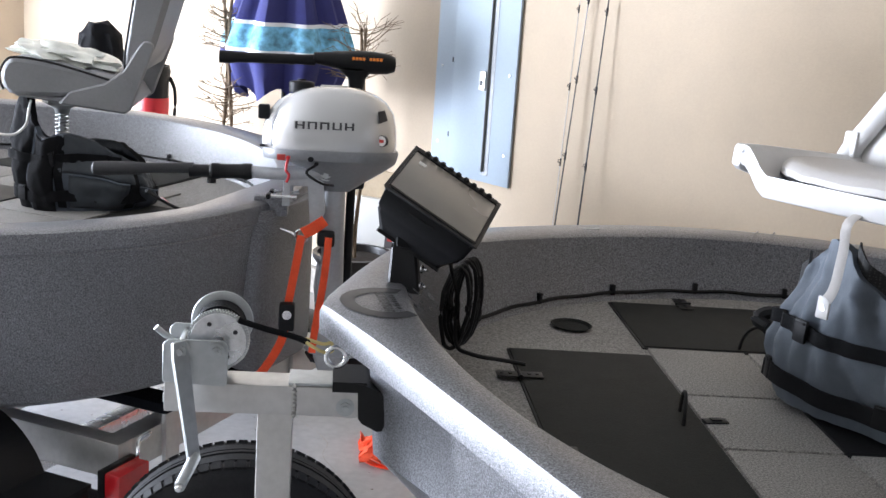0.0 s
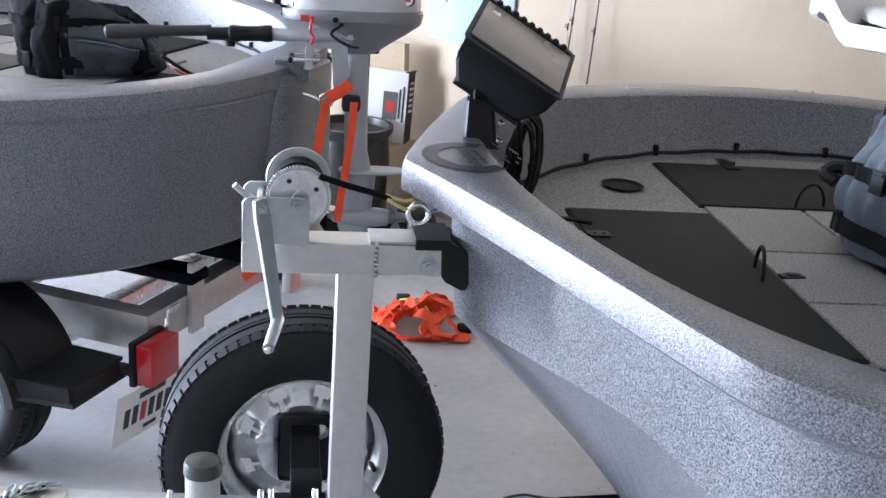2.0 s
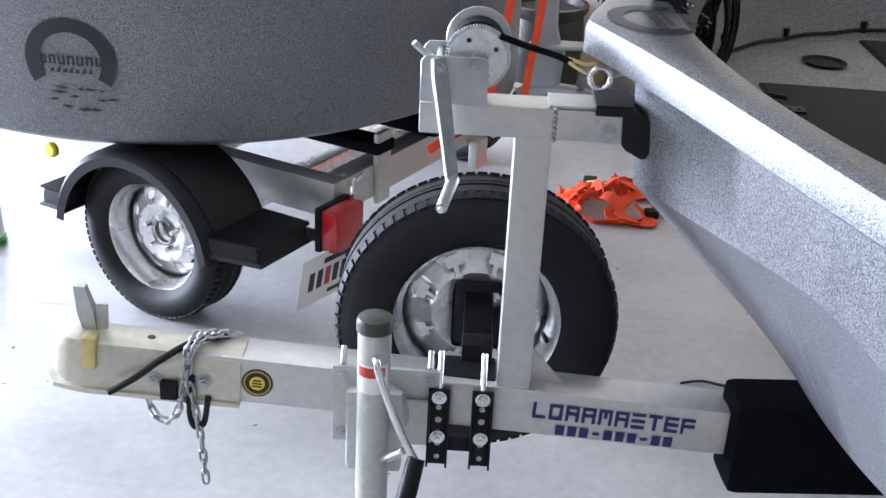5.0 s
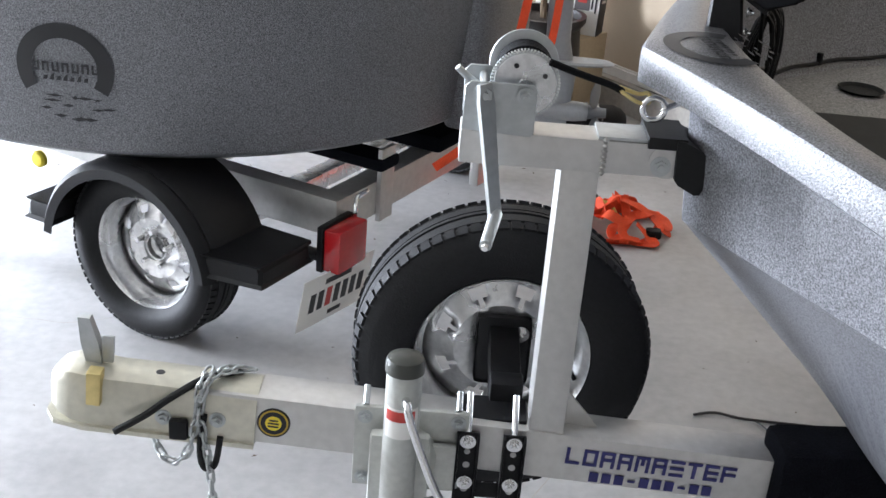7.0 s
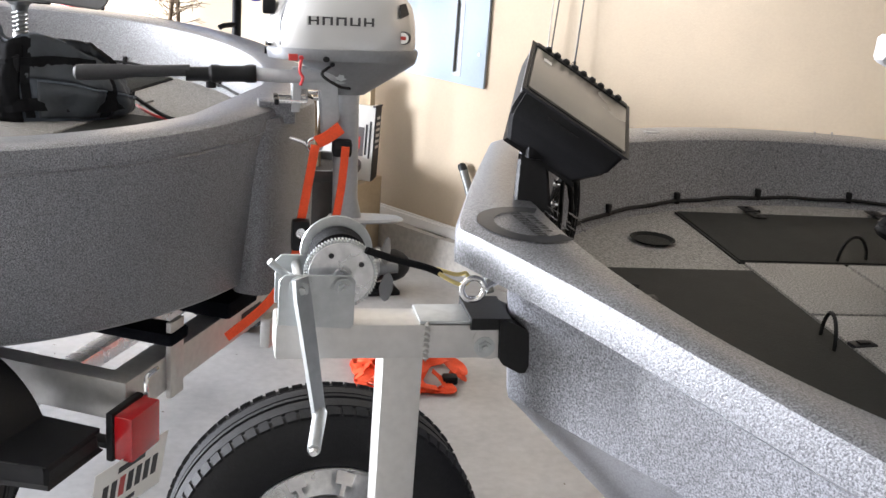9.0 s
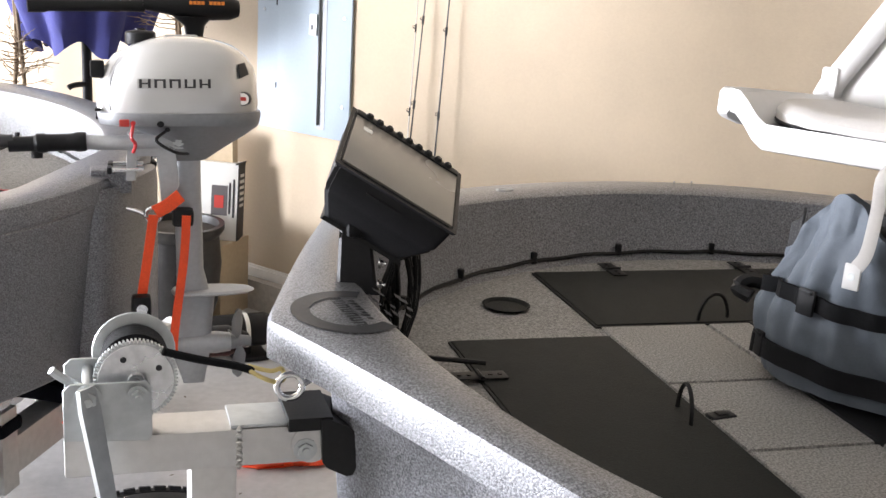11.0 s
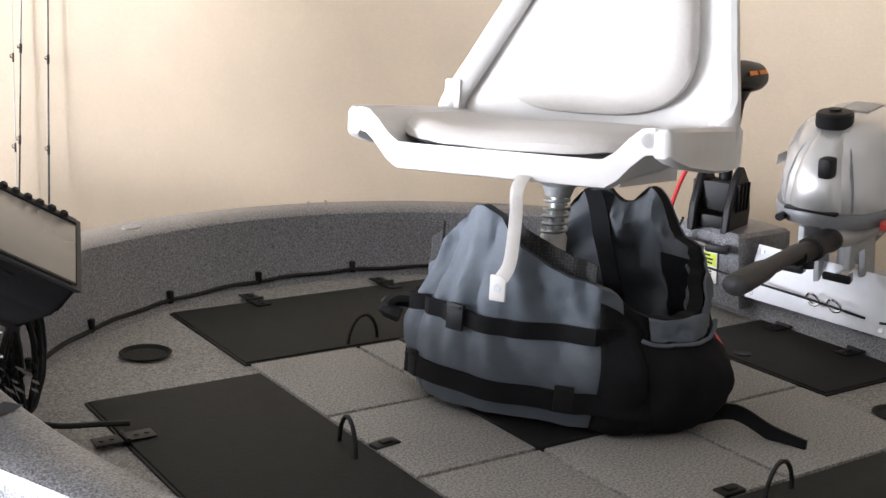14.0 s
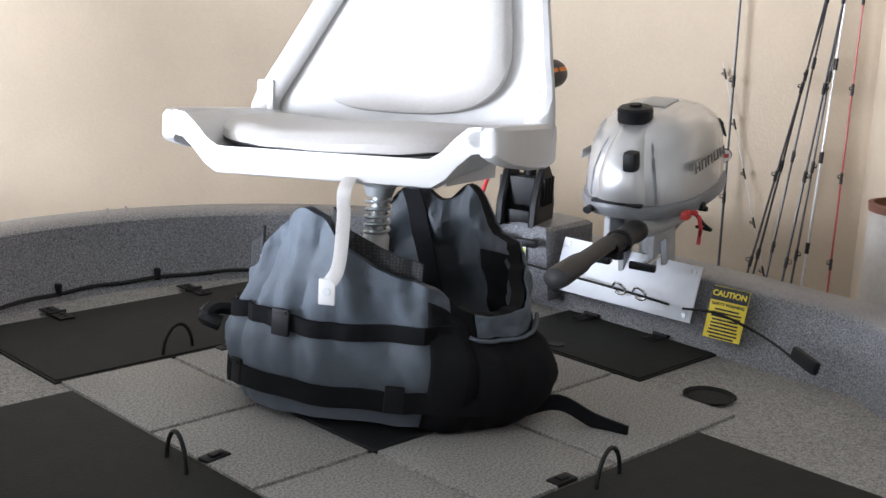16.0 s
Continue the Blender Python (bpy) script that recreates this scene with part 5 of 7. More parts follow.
part("mesh_edge", ribbon([surf_a(radians(d), 1.0, 0.016) + Vector((0, 0, 0.004)) for d in range(-106, -74, 2)], 0.026, 0.002), MESHCLOTH, vest_a, "black mesh shoulder edging")
part("mesh_edge", ribbon([surf_a(radians(d), 0.97, 0.004) + Vector((0, 0, 0.018)) for d in range(-172, -152, 3)], 0.032, 0.002), MESHCLOTH, vest_a, "black mesh shoulder edging")
vest_b, surf_b, top_b = life_vest(
    pose(-0.735, 1.855, 0.866, 0, 0, 12), "grey and black fishing life vest lying by the pedestal", 4.0, 0.20, 0.13,
    ((174, 0.23, 24), (-150, 0.06, 16), (-105, 0.045, 26), (60, 0.0, 26), (-10, -0.085, 44)),
    ((-140, 0.02, 10, 10), (-110, 0.02, 9, -14), (-80, 0.02, 8, 12), (-50, 0.02, 9, -8), (-20, 0.015, 9, 6)),
    (-142, -8),
    ((-138, -112, 0.0, 0.98, 0.006, VESTB, "side_gusset", "black side gusset"), (-100, -62, 0.05, 0.50, 0.014, VESTD, "pocket", "dark grey zip pocket"), (-50, -12, 0.05, 0.50, 0.014, VESTD, "pocket", "dark grey zip pocket"),
     (-108, -10, 0.52, 1.0, 0.003, VESTD, "yoke", "dark slate upper panel")),
    ((-58, 0.05, 0.98, 0.014, 4, 0.0), (-106, 0.05, 0.98, 0.012, -4, 0.0)))


# ---- outboard motors ----
def outboard(m, label, tiller_turn=0.0, tiller_rise=0.0):
    """Small four-stroke outboard. z = 0 at the clamp, shaft on the z axis, tiller towards -x, propeller towards +x."""
    o = thing("outboard_motor", label, "outboard motor", m)

    def egg(z, front, rear, half, e=2.5, n=40):
        out = []
        for k in range(n):
            t = 2 * math.pi * k / n
            c, s = math.cos(t), math.sin(t)
            a = (rear if c > 0 else front) * (1.06 if z > 0.05 else 1.0)
            out.append((a * math.copysign(abs(c) ** (2 / e), c), half * math.copysign(abs(s) ** (2 / e), s), z))
        return out

    swing = Matrix.Translation((-0.01, -0.055, 0)) @ Matrix.Rotation(radians(tiller_turn), 4, "Z") @ Matrix.Rotation(radians(tiller_rise), 4, "Y") @ Matrix.Translation((0.01, 0.055, 0))
    bm = bmesh.new()
    loft([egg(0.098, 0.178, 0.158, 0.118), egg(0.115, 0.180, 0.160, 0.120), egg(0.17, 0.174, 0.158, 0.118), egg(0.215, 0.158, 0.150, 0.113), egg(0.25, 0.136, 0.130, 0.103), egg(0.272, 0.112, 0.105, 0.088), egg(0.286, 0.084, 0.074, 0.068), egg(0.294, 0.05, 0.04, 0.042), egg(0.297, 0.02, 0.01, 0.015)], bm=bm)
    cowl = part("cowling", bm, SILVER, o, "silver painted cowling")
    bm = bmesh.new()
    loft([egg(0.098, 0.186, 0.164, 0.124), egg(0.088, 0.190, 0.166, 0.126), egg(0.066, 0.186, 0.162, 0.122), egg(0.056, 0.12, 0.158, 0.11), egg(0.030, 0.085, 0.135, 0.085), egg(-0.005, 0.055, 0.085, 0.058), egg(-0.035, 0.040, 0.045, 0.040)], bm=bm)
    part("lower_cover", bm, MGREY, o, "dark grey lower cover")
    # fuel cap, starter housing, knobs
    part("fuel_cap", lathe([(0.0, 0.0), (0.034, 0.0), (0.035, 0.005), (0.035, 0.030), (0.031, 0.035), (0.012, 0.037), (0.012, 0.042), (0.0, 0.042)], 24, m=Matrix.Translation((-0.098, 0.010, 0.272))), BLACKP, cowl, "black fuel filler cap")
    bm = bmesh.new()
    loft([egg(0.100, 0.190, 0.02, 0.066, 4), egg(0.12, 0.191, 0.02, 0.066, 4), egg(0.17, 0.187, 0.02, 0.060, 4), egg(0.215, 0.172, 0.02, 0.050, 4), egg(0.245, 0.152, 0.02, 0.04, 4), egg(0.268, 0.122, 0.02, 0.034, 4)], bm=bm)
    part("starter_cover", bm, SILVER, cowl, "silver front cover")
    for sy in (-1, 1):
        pts = []
        for z, fr, hf in ((0.104, 0.190, 0.066), (0.17, 0.187, 0.060), (0.215, 0.172, 0.050), (0.245, 0.152, 0.040), (0.268, 0.122, 0.034)):
            pts.append((-fr * 1.06 * 0.84, sy * (hf + 0.002), z))
        part("panel_groove", sweep(pts, 0.0035, 8, per=5), MGREY, cowl, "dark joint beside the front cover")
    part("top_slot", box(-0.045, 0.03, -0.030, 0.030, 0.288, 0.2985, 0.003), MLIGHT, cowl, "pale recess on the cowling")
    part("starter_grip", box(-0.212, -0.180, -0.040, -0.014, 0.185, 0.232, 0.008), BLACKP, cowl, "black starter grip")
    part("front_slot", box(-0.204, -0.190, -0.052, 0.052, 0.100, 0.107, 0.002), BLACKP, cowl)
    part("rear_vent", put(plate([(0, 0), (0.030, 0.010), (0.024, 0.042), (0.004, 0.038)], 0.004), None, face_m((0.118, -0.098, 0.188), (0.75, 0.62, 0), (0.0, 0.28, 1))), INK, cowl, "black vent")
    # lettering on both sides, following the cowling
    for sy in (-1, 1):
        fm = face_m((-0.025, sy * 0.1195, 0.176), (1, 0, 0) if sy < 0 else (-1, 0, 0), (0, -sy * 0.12, 1))
        part("brand_plate", put(box(-0.083, 0.083, -0.0125, 0.0125, 0, 0.0008), None, fm), SILVER, cowl)
        bars_bm = bmesh.new()
        for k in range(5):
            x = -0.066 + k * 0.033
            box(x - 0.013, x - 0.007, -0.0115, 0.0115, 0.0008, 0.0016, bm=bars_bm)
            box(x + 0.006, x + 0.012, -0.0115, 0.0115, 0.0008, 0.0016, bm=bars_bm)
            box(x - 0.008, x + 0.007, (-0.002, 0.007, 0.006, -0.0115, -0.004)[k], (0.002, 0.011, 0.011, -0.0075, 0.0)[k], 0.0008, 0.0016, bm=bars_bm)
        part("brand_mark", put(bars_bm, None, fm), INK, cowl, "black brand mark", smooth=False)
        fm2 = face_m((0.128, sy * 0.095, 0.135), (0.80, 0.6 * -sy * -1, 0) if sy < 0 else (-0.80, 0.6, 0), (0, 0, 1))
        part("round_badge", put(rod((0, 0, -0.006), (0, 0, 0.002), 0.018, n=28), None, fm2), INK, cowl, "round badge")
        part("badge_face", put(rod((0, 0, 0.0), (0, 0, 0.003), 0.0155, n=28), None, fm2), LABELW, cowl)
        part("badge_print", put(box(-0.009, 0.009, -0.005, 0.005, 0.003, 0.0036), None, fm2), REDINK, cowl)
        for px, pz, r in ((-0.06, 0.072, 0.008), (-0.045, 0.058, 0.006)):
            part("cover_plug", rod((px, sy * 0.110, pz), (px, sy * 0.1265, pz), r, n=14), BLACKP, o)
    part("red_tag", box(-0.150, -0.128, -0.126, -0.112, 0.066, 0.084, 0.002), REDINK, o, "small red tag")
    # lanyard
    part("stop_switch", rod((-0.12, -0.115, 0.075), (-0.12, -0.134, 0.075), 0.006, n=14), REDP, o, "red stop switch")
    part("lanyard", sweep([(-0.12, -0.138, 0.07), (-0.124, -0.144, 0.04), (-0.116, -0.14, 0.022), (-0.122, -0.14, 0.0)], 0.004, 8), REDP, o, "red lanyard")
    # leg
    bm = bmesh.new()
    loft([egg(0.0, 0.034, 0.034, 0.032), egg(-0.06, 0.032, 0.032, 0.030), egg(-0.34, 0.030, 0.034, 0.026), egg(-0.42, 0.032, 0.05, 0.024)], bm=bm)
    leg = part("leg", bm, MLIGHT, o, "grey cast leg")
    bm = bmesh.new()
    loft([egg(-0.398, 0.040, 0.145, 0.050), egg(-0.404, 0.044, 0.155, 0.055), egg(-0.410, 0.040, 0.145, 0.050)], bm=bm)
    part("anti_ventilation_plate", bm, MLIGHT, o, "flat plate above the propeller")
    bm = bmesh.new()
    loft([egg(-0.41, 0.034, 0.060, 0.020), egg(-0.52, 0.036, 0.05, 0.018), egg(-0.58, 0.045, 0.045, 0.016), egg(-0.67, 0.02, 0.03, 0.004)], bm=bm)
    put(lathe([(0.0, -0.085), (0.018, -0.065), (0.029, -0.02), (0.031, 0.05), (0.026, 0.085), (0.0, 0.09)], 20), bm, Matrix.Translation((0.01, 0, -0.555)) @ pose(0, 0, 0, 0, 90, 0))
    part("gearcase", bm, MLIGHT, o, "grey gearcase with skeg")
    for k in range(3):
        bm = bmesh.new()
        loft([superring(0, 0, 0.02, 0.014, 0.003, 2, 14), superring(0.0, 0.004, 0.05, 0.034, 0.003, 2, 14), superring(0.0, 0.006, 0.085, 0.030, 0.0025, 2, 14), superring(0, 0.006, 0.105, 0.010, 0.002, 2, 14)], bm=bm, m=Matrix.Translation((0.115, 0, -0.555)) @ Matrix.Rotation(radians(120 * k + 20), 4, "X") @ pose(0, 0, 0, 0, 0, 62))
        part("propeller_blade", bm, MGREY, o, "dark propeller blade")
    part("propeller_hub", rod((0.095, 0, -0.555), (0.145, 0, -0.555), 0.022, 0.014, 18), MGREY, o)
    # clamp bracket
    bm = bmesh.new()
    for sy in (-1, 1):
        plate([(-0.135, 0.035), (-0.03, 0.045), (-0.02, -0.10), (-0.045, -0.16), (-0.06, -0.16), (-0.07, -0.02), (-0.115, -0.02), (-0.118, -0.085), (-0.140, -0.085)], 0.014, bm, Matrix.Translation((0, sy * 0.048 + 0.007, 0)) @ pose(0, 0, 0, 90, 0, 0), 0.002)
    box(-0.07, -0.03, -0.05, 0.05, -0.03, 0.02, 0.006, bm)
    part("clamp_bracket", bm, MLIGHT, o, "grey cast clamp bracket")
    for sy in (-1, 1):
        part("clamp_screw", rod((-0.175, sy * 0.048, -0.055), (-0.10, sy * 0.048, -0.055), 0.008, n=14), CHROME, o)
        part("clamp_handle", box(-0.182, -0.170, sy * 0.048 - 0.028, sy * 0.048 + 0.028, -0.064, -0.046, 0.005), BLACKP, o)
    part("tilt_pin", bolt((-0.02, -0.062, 0.022), (0, -1, 0), 0.015, 0.010), ZINC, o)
    # tiller
    bm = bmesh.new()
    sweep([(-0.01, -0.055, 0.028), (-0.06, -0.062, 0.024), (-0.16, -0.05, 0.016), (-0.235, -0.03, 0.018)], 0.014, 10, bm, flat=1.4)
    arm = part("tiller_arm", put(bm, None, swing), MLIGHT, o, "grey cast tiller arm")
    part("tiller_collar", put(lathe([(0.0, 0.0), (0.024, 0.0), (0.026, 0.008), (0.026, 0.022), (0.023, 0.03), (0.023, 0.085), (0.026, 0.092), (0.026, 0.108), (0.020, 0.115), (0.020, 0.17), (0.0, 0.17)], 24), None, swing @ Matrix.Translation((-0.225, -0.03, 0.018)) @ pose(0, 0, 0, 0, -92, 0)), BLACKP, o, "black twist throttle collar")
    part("collar_knob", put(lathe([(0.0, 0.0), (0.012, 0.0), (0.013, 0.006), (0.013, 0.018), (0.0, 0.02)], 16), None, swing @ Matrix.Translation((-0.335, -0.03, -0.006)) @ pose(0, 0, 0, 180, 0, 0)), BLACKP, o)
    part("tiller_grip", put(lathe([(0.0, 0.0), (0.0165, 0.0), (0.0165, 0.13), (0.021, 0.165), (0.0225, 0.25), (0.021, 0.268), (0.012, 0.275), (0.0, 0.276)], 24), None, swing @ Matrix.Translation((-0.385, -0.03, 0.022)) @ pose(0, 0, 0, 0, -93, 0)), mat("dark_grey_rubber", (0.022, 0.022, 0.024), 0.6, 0, 120, 0.1, 0.1), o, "dark rubber twist grip")
    part("fuel_line", sweep([(-0.05, -0.10, 0.05), (-0.07, -0.13, 0.03), (-0.03, -0.13, 0.0), (0.0, -0.09, -0.01)], 0.004, 8), BLACKR, o)
    part("choke_knob", rod((-0.188, 0.06, 0.077), (-0.205, 0.06, 0.077), 0.009, n=14), BLACKP, o)
    return o


MOTOR_A = pose(1.850, 0.120, 1.157, 0, -8, 13) @ Matrix.Diagonal((0.97, 0.97, 0.80, 1))
MOTOR_B = pose(0.020, 1.460, 1.052, -5, -1, -2) @ Matrix.Diagonal((1, 1, 0.87, 1))
motor_a = outboard(MOTOR_A, "silver outboard motor clamped on the boat's transom, tiller inboard", 6, 10)
motor_b = outboard(MOTOR_B, "silver outboard motor with lowered grey leg on the transom")
part("horsepower_mark", put(box(-0.010, 0.010, -0.014, -0.010, 0, 0.001), None, face_m((0.150, -0.060, 0.160), (0.5, 0.85, 0), (0, 0.1, 1))), INK, motor_b, smooth=False)


# ---- trolling motors ----
def trolling_motor(m, shaft, label):
    """z = 0 at the transom top; control head up the shaft; handle towards -x."""
    t = thing("trolling_motor", label, "trolling motor", m)
    bm = bmesh.new()
    for sy in (-1, 1):
        plate([(-0.06, -0.005), (0.05, -0.005), (0.055, 0.04), (0.035, 0.10), (0.0, 0.135), (-0.03, 0.11), (-0.055, 0.05)], 0.018, bm, Matrix.Translation((0, sy * 0.038 + 0.009, 0)) @ pose(0, 0, 0, 90, 0, 0), 0.004)
    box(-0.04, 0.03, -0.04, 0.04, 0.0, 0.03, 0.005, bm)
    part("mount_bracket", bm, BLACKP, t, "black plastic transom bracket")
    for k in range(4):
        part("bracket_rib", box(-0.03 + k * 0.018, -0.024 + k * 0.018, -0.052, 0.052, 0.04, 0.10, 0.002), BLACKP, t)
    for sy in (-1, 1):
        part("clamp_screw", rod((-0.095, sy * 0.045, -0.025), (-0.04, sy * 0.045, -0.025), 0.006, n=12), CHROME, t)
        part("clamp_knob", box(-0.108, -0.094, sy * 0.045 - 0.026, sy * 0.045 + 0.026, -0.034, -0.016, 0.006), BLACKP, t)
    part("shaft", rod((0.015, 0, -0.55), (0.015, 0, shaft), 0.014, n=18), BLACKST, t, "black motor shaft")
    bm = bmesh.new()
    loft([superring(0.015, 0, shaft - 0.03, 0.020, 0.020, 2, 24), superring(0.015, 0, shaft + 0.02, 0.028, 0.024, 2, 24), superring(0.01, 0, shaft + 0.045, 0.055, 0.034, 2.2, 24)], bm=bm)
    put(lathe([(0.0, -0.115), (0.028, -0.112), (0.040, -0.09), (0.045, -0.04), (0.042, 0.02), (0.030, 0.09), (0.021, 0.14), (0.0, 0.14)], 28), bm, Matrix.Translation((0.02, 0, shaft + 0.07)) @ pose(0, 0, 0, 0, -88, 0) @ Matrix.Diagonal((0.78, 0.9, 1, 1)))
    head = part("control_head", bm, BLACKP, t, "black moulded control head")
    part("handle", put(lathe([(0.0, 0.0), (0.017, 0.0), (0.015, 0.06), (0.017, 0.065), (0.017, 0.075), (0.0155, 0.08), (0.016, 0.24), (0.019, 0.25), (0.019, 0.29), (0.0, 0.292)], 22), None, Matrix.Translation((-0.115, 0, shaft + 0.068)) @ pose(0, 0, 0, 0, -91, 0)), BLACKP, t, "black telescopic handle")
    for sy in (-1, 1):
        fm = face_m((0.045, sy * 0.0385, shaft + 0.082), (1, 0, 0) if sy < 0 else (-1, 0, 0), (0, -sy * 0.4, 1))
        bmb = bmesh.new()
        for k in range(9):
            if k != 4:
                box(-0.045 + k * 0.0105 - 0.0042, -0.045 + k * 0.0105 + 0.0042, -0.0045, 0.0045, 0, 0.0014, bm=bmb)
        part("brand_mark", put(bmb, None, fm), mat("orange_print", (0.75, 0.22, 0.02), 0.5), head, "orange brand mark", smooth=False)
    part("lower_unit", put(lathe([(0.0, -0.14), (0.03, -0.12), (0.045, -0.06), (0.045, 0.08), (0.02, 0.14), (0.0, 0.15)], 22), None, Matrix.Translation((0.03, 0, -0.56)) @ pose(0, 0, 0, 0, 90, 0)), BLACKP, t, "black motor pod")
    return t


trolling_a = trolling_motor(pose(1.80, 0.425, 1.098, 0, 0, 20), 0.245, "black trolling motor clamped on a raised transom block")
trolling_motor(pose(0.060, 1.90, 0.955, 0, 0, 4), 0.318, "black trolling motor with a long handle on the transom")


# ---- fittings of the near boat ----
bm = bmesh.new()
loft([[(1.765, 0.315, 0.95), (1.765, 0.515, 0.95), (1.93, 0.50, 0.95), (1.93, 0.33, 0.95)], [(1.755, 0.325, 1.098), (1.755, 0.505, 1.098), (1.925, 0.495, 1.098), (1.925, 0.335, 1.098)], [(1.763, 0.333, 1.106), (1.763, 0.497, 1.106), (1.915, 0.487, 1.106), (1.915, 0.343, 1.106)]], bm=bm)
bmesh.ops.transform(bm, matrix=A_M.inverted() @ Matrix.Translation((-0.026, 0.023, 0.004)), verts=bm.verts)
part("transom_block", bm, HULL, boat_a, "raised grey block on the transom")
AI = A_M.inverted()
STERN = Matrix.Translation((-0.026, 0.023, 0.008))


def boat_part(name, bm, material, label="", parent=None, smooth=True):
    bmesh.ops.transform(bm, matrix=AI, verts=bm.verts)
    return part(name, bm, material, parent or boat_a, label, smooth)


tf = face_m((1.797, 0.143, 1.030), (0.06, -1, 0), (0.30, 0, 1))
tp = boat_part("transom_plate", put(box(-0.165, 0.165, -0.056, 0.056, 0, 0.004, 0.0015), None, STERN @ tf), mat("white_plastic_plate", (0.70, 0.72, 0.76), 0.3, 0, 40, 0.03), "white plastic transom plate")
for x, y in ((-0.15, 0.044), (0.15, -0.044), (-0.15, -0.044), (0.15, 0.044)):
    boat_part("plate_screw", put(rod((x, y, 0.004), (x, y, 0.006), 0.005, n=12), None, STERN @ tf), ZINC, parent=tp)
cf = face_m((1.797, -0.098, 1.012), (0.10, -1, 0), (0.30, 0, 1))
lab = boat_part("caution_label", put(box(-0.038, 0.038, -0.050, 0.050, 0.002, 0.0032), None, STERN @ cf), LABELY, "yellow caution label")
boat_part("label_head", put(box(-0.037, 0.037, 0.023, 0.049, 0.001, 0.0060), None, STERN @ cf), INK, parent=lab)
w = words("CAUTION", 0.0155, LABELY, lab, AI @ STERN @ cf @ Matrix.Translation((0, 0.036, 0.0070)), bold=0.0004)
words("SAFETY WARNING", 0.0080, INK, lab, AI @ STERN @ cf @ Matrix.Translation((0, 0.016, 0.0036)), bold=0.0002)
bars(AI @ STERN @ cf @ Matrix.Translation((0, -0.020, 0.0033)), 0.064, 9, 0.0066, INK, lab)
kf = face_m((1.7575, 0.428, 1.028), (0.0, -1, 0), (-0.06, 0, 1))
lab = boat_part("capacity_label", put(box(-0.052, 0.052, -0.040, 0.040, 0.002, 0.0032), None, STERN @ kf), LABELW, "white and green capacity label")
words("MAXIMUM CAPACITIES", 0.0092, INK, lab, AI @ STERN @ kf @ Matrix.Translation((0, 0.031, 0.0036)), bold=0.0003)
boat_part("label_band", put(box(-0.050, 0.050, -0.004, 0.023, 0.0032, 0.0038), None, STERN @ kf), LABELG, parent=lab)
bars(AI @ STERN @ kf @ Matrix.Translation((0, 0.010, 0.0038)), 0.085, 3, 0.008, INK, lab)
bars(AI @ STERN @ kf @ Matrix.Translation((0, -0.022, 0.0033)), 0.080, 5, 0.006, INK, lab)
# line from the motor to a cleat, and red battery wire
boat_part("stern_line", sweep([(1.70, 0.40, 1.035), (1.72, 0.30, 1.028), (1.745, 0.17, 1.020), (1.76, 0.05, 1.012)], 0.0025, 6), BLACKR, "thin black line along the transom")
boat_part("stern_line", sweep([(1.765, 0.02, 1.01), (1.76, -0.06, 1.02), (1.735, -0.17, 1.010), (1.70, -0.26, 0.995)], 0.0025, 6), BLACKR, "thin black line along the transom")
boat_part("jam_cleat", put(box(-0.036, 0.036, -0.013, 0.013, 0, 0.014, 0.006), None, face_m((1.702, -0.285, 0.998), (-0.45, -0.9, -0.12), (0.2, 0, 1))), BLACKP, "black jam cleat")
for y in (0.155, 0.105):
    boat_part("clip", sweep([(1.742, y + 0.02, 1.023), (1.738, y + 0.01, 1.035), (1.74, y - 0.008, 1.030), (1.744, y - 0.012, 1.018), (1.742, y, 1.012), (1.742, y + 0.012, 1.016)], 0.0028, 6), CHROME, "small steel snap hook")
battery_wire = tagged(link("battery_wire", sweep([(1.74, 0.44, 1.27), (1.71, 0.46, 1.19), (1.69, 0.47, 1.09), (1.67, 0.44, 1.01), (1.62, 0.33, 0.985), (1.58, 0.24, 0.975), (1.555, 0.165, 0.943)], 0.0045, 8), REDP), "red battery wire running to a deck hole", "wire")
boat_part("wire_hole", lathe([(0.0, 0.002), (0.012, 0.002), (0.016, 0.003), (0.017, 0.0)], 18, m=Matrix.Translation((1.553, 0.157, 0.941))), BLACKP, "black wire grommet", deck_a)
thin_wire = tagged(link("thin_wire", sweep([(1.72, 0.45, 1.12), (1.69, 0.46, 1.03), (1.66, 0.43, 0.985), (1.66, 0.38, 0.97), (1.69, 0.36, 1.0), (1.70, 0.40, 1.05)], 0.0025, 6), BLACKR), "loose thin black wire by the transom", "wire")

# fish finder on the bow
ff = thing("fish_finder", "black fish finder with a dull screen on a tilting stand", "fish finder", pose(0, 0, 0))
tl, tr, bl = Vector((0.160, 0.262, 1.352)), Vector((0.318, 0.230, 1.262)), Vector((0.092, 0.072, 1.316))
ex = (tr - tl)
ey = (tl - bl)
fw, fh = ex.length * 0.93, ey.length * 0.93
fm = face_m((tr + bl) / 2, ex, ey)
bm = bmesh.new()
loft([[(sx * fw / 2 * k, sy * fh / 2 * k, z) for sx, sy in ((-1, -1), (1, -1), (1, 1), (-1, 1))] for z, k in ((-0.095, 0.66), (-0.045, 0.97), (-0.004, 1.02), (0.0, 1.0))], bm=bm)
bmesh.ops.bevel(bm, geom=bm.edges[:], offset=0.006, segments=2, affect="EDGES")
part("case", put(bm, None, fm), BLACKP, ff, "black plastic case")
part("screen_cover", box(-fw * 0.485, fw * 0.485, -fh * 0.47, fh * 0.40, 0.0, 0.003, 0.001, m=fm), SCREEN, ff, "dull grey brown screen")
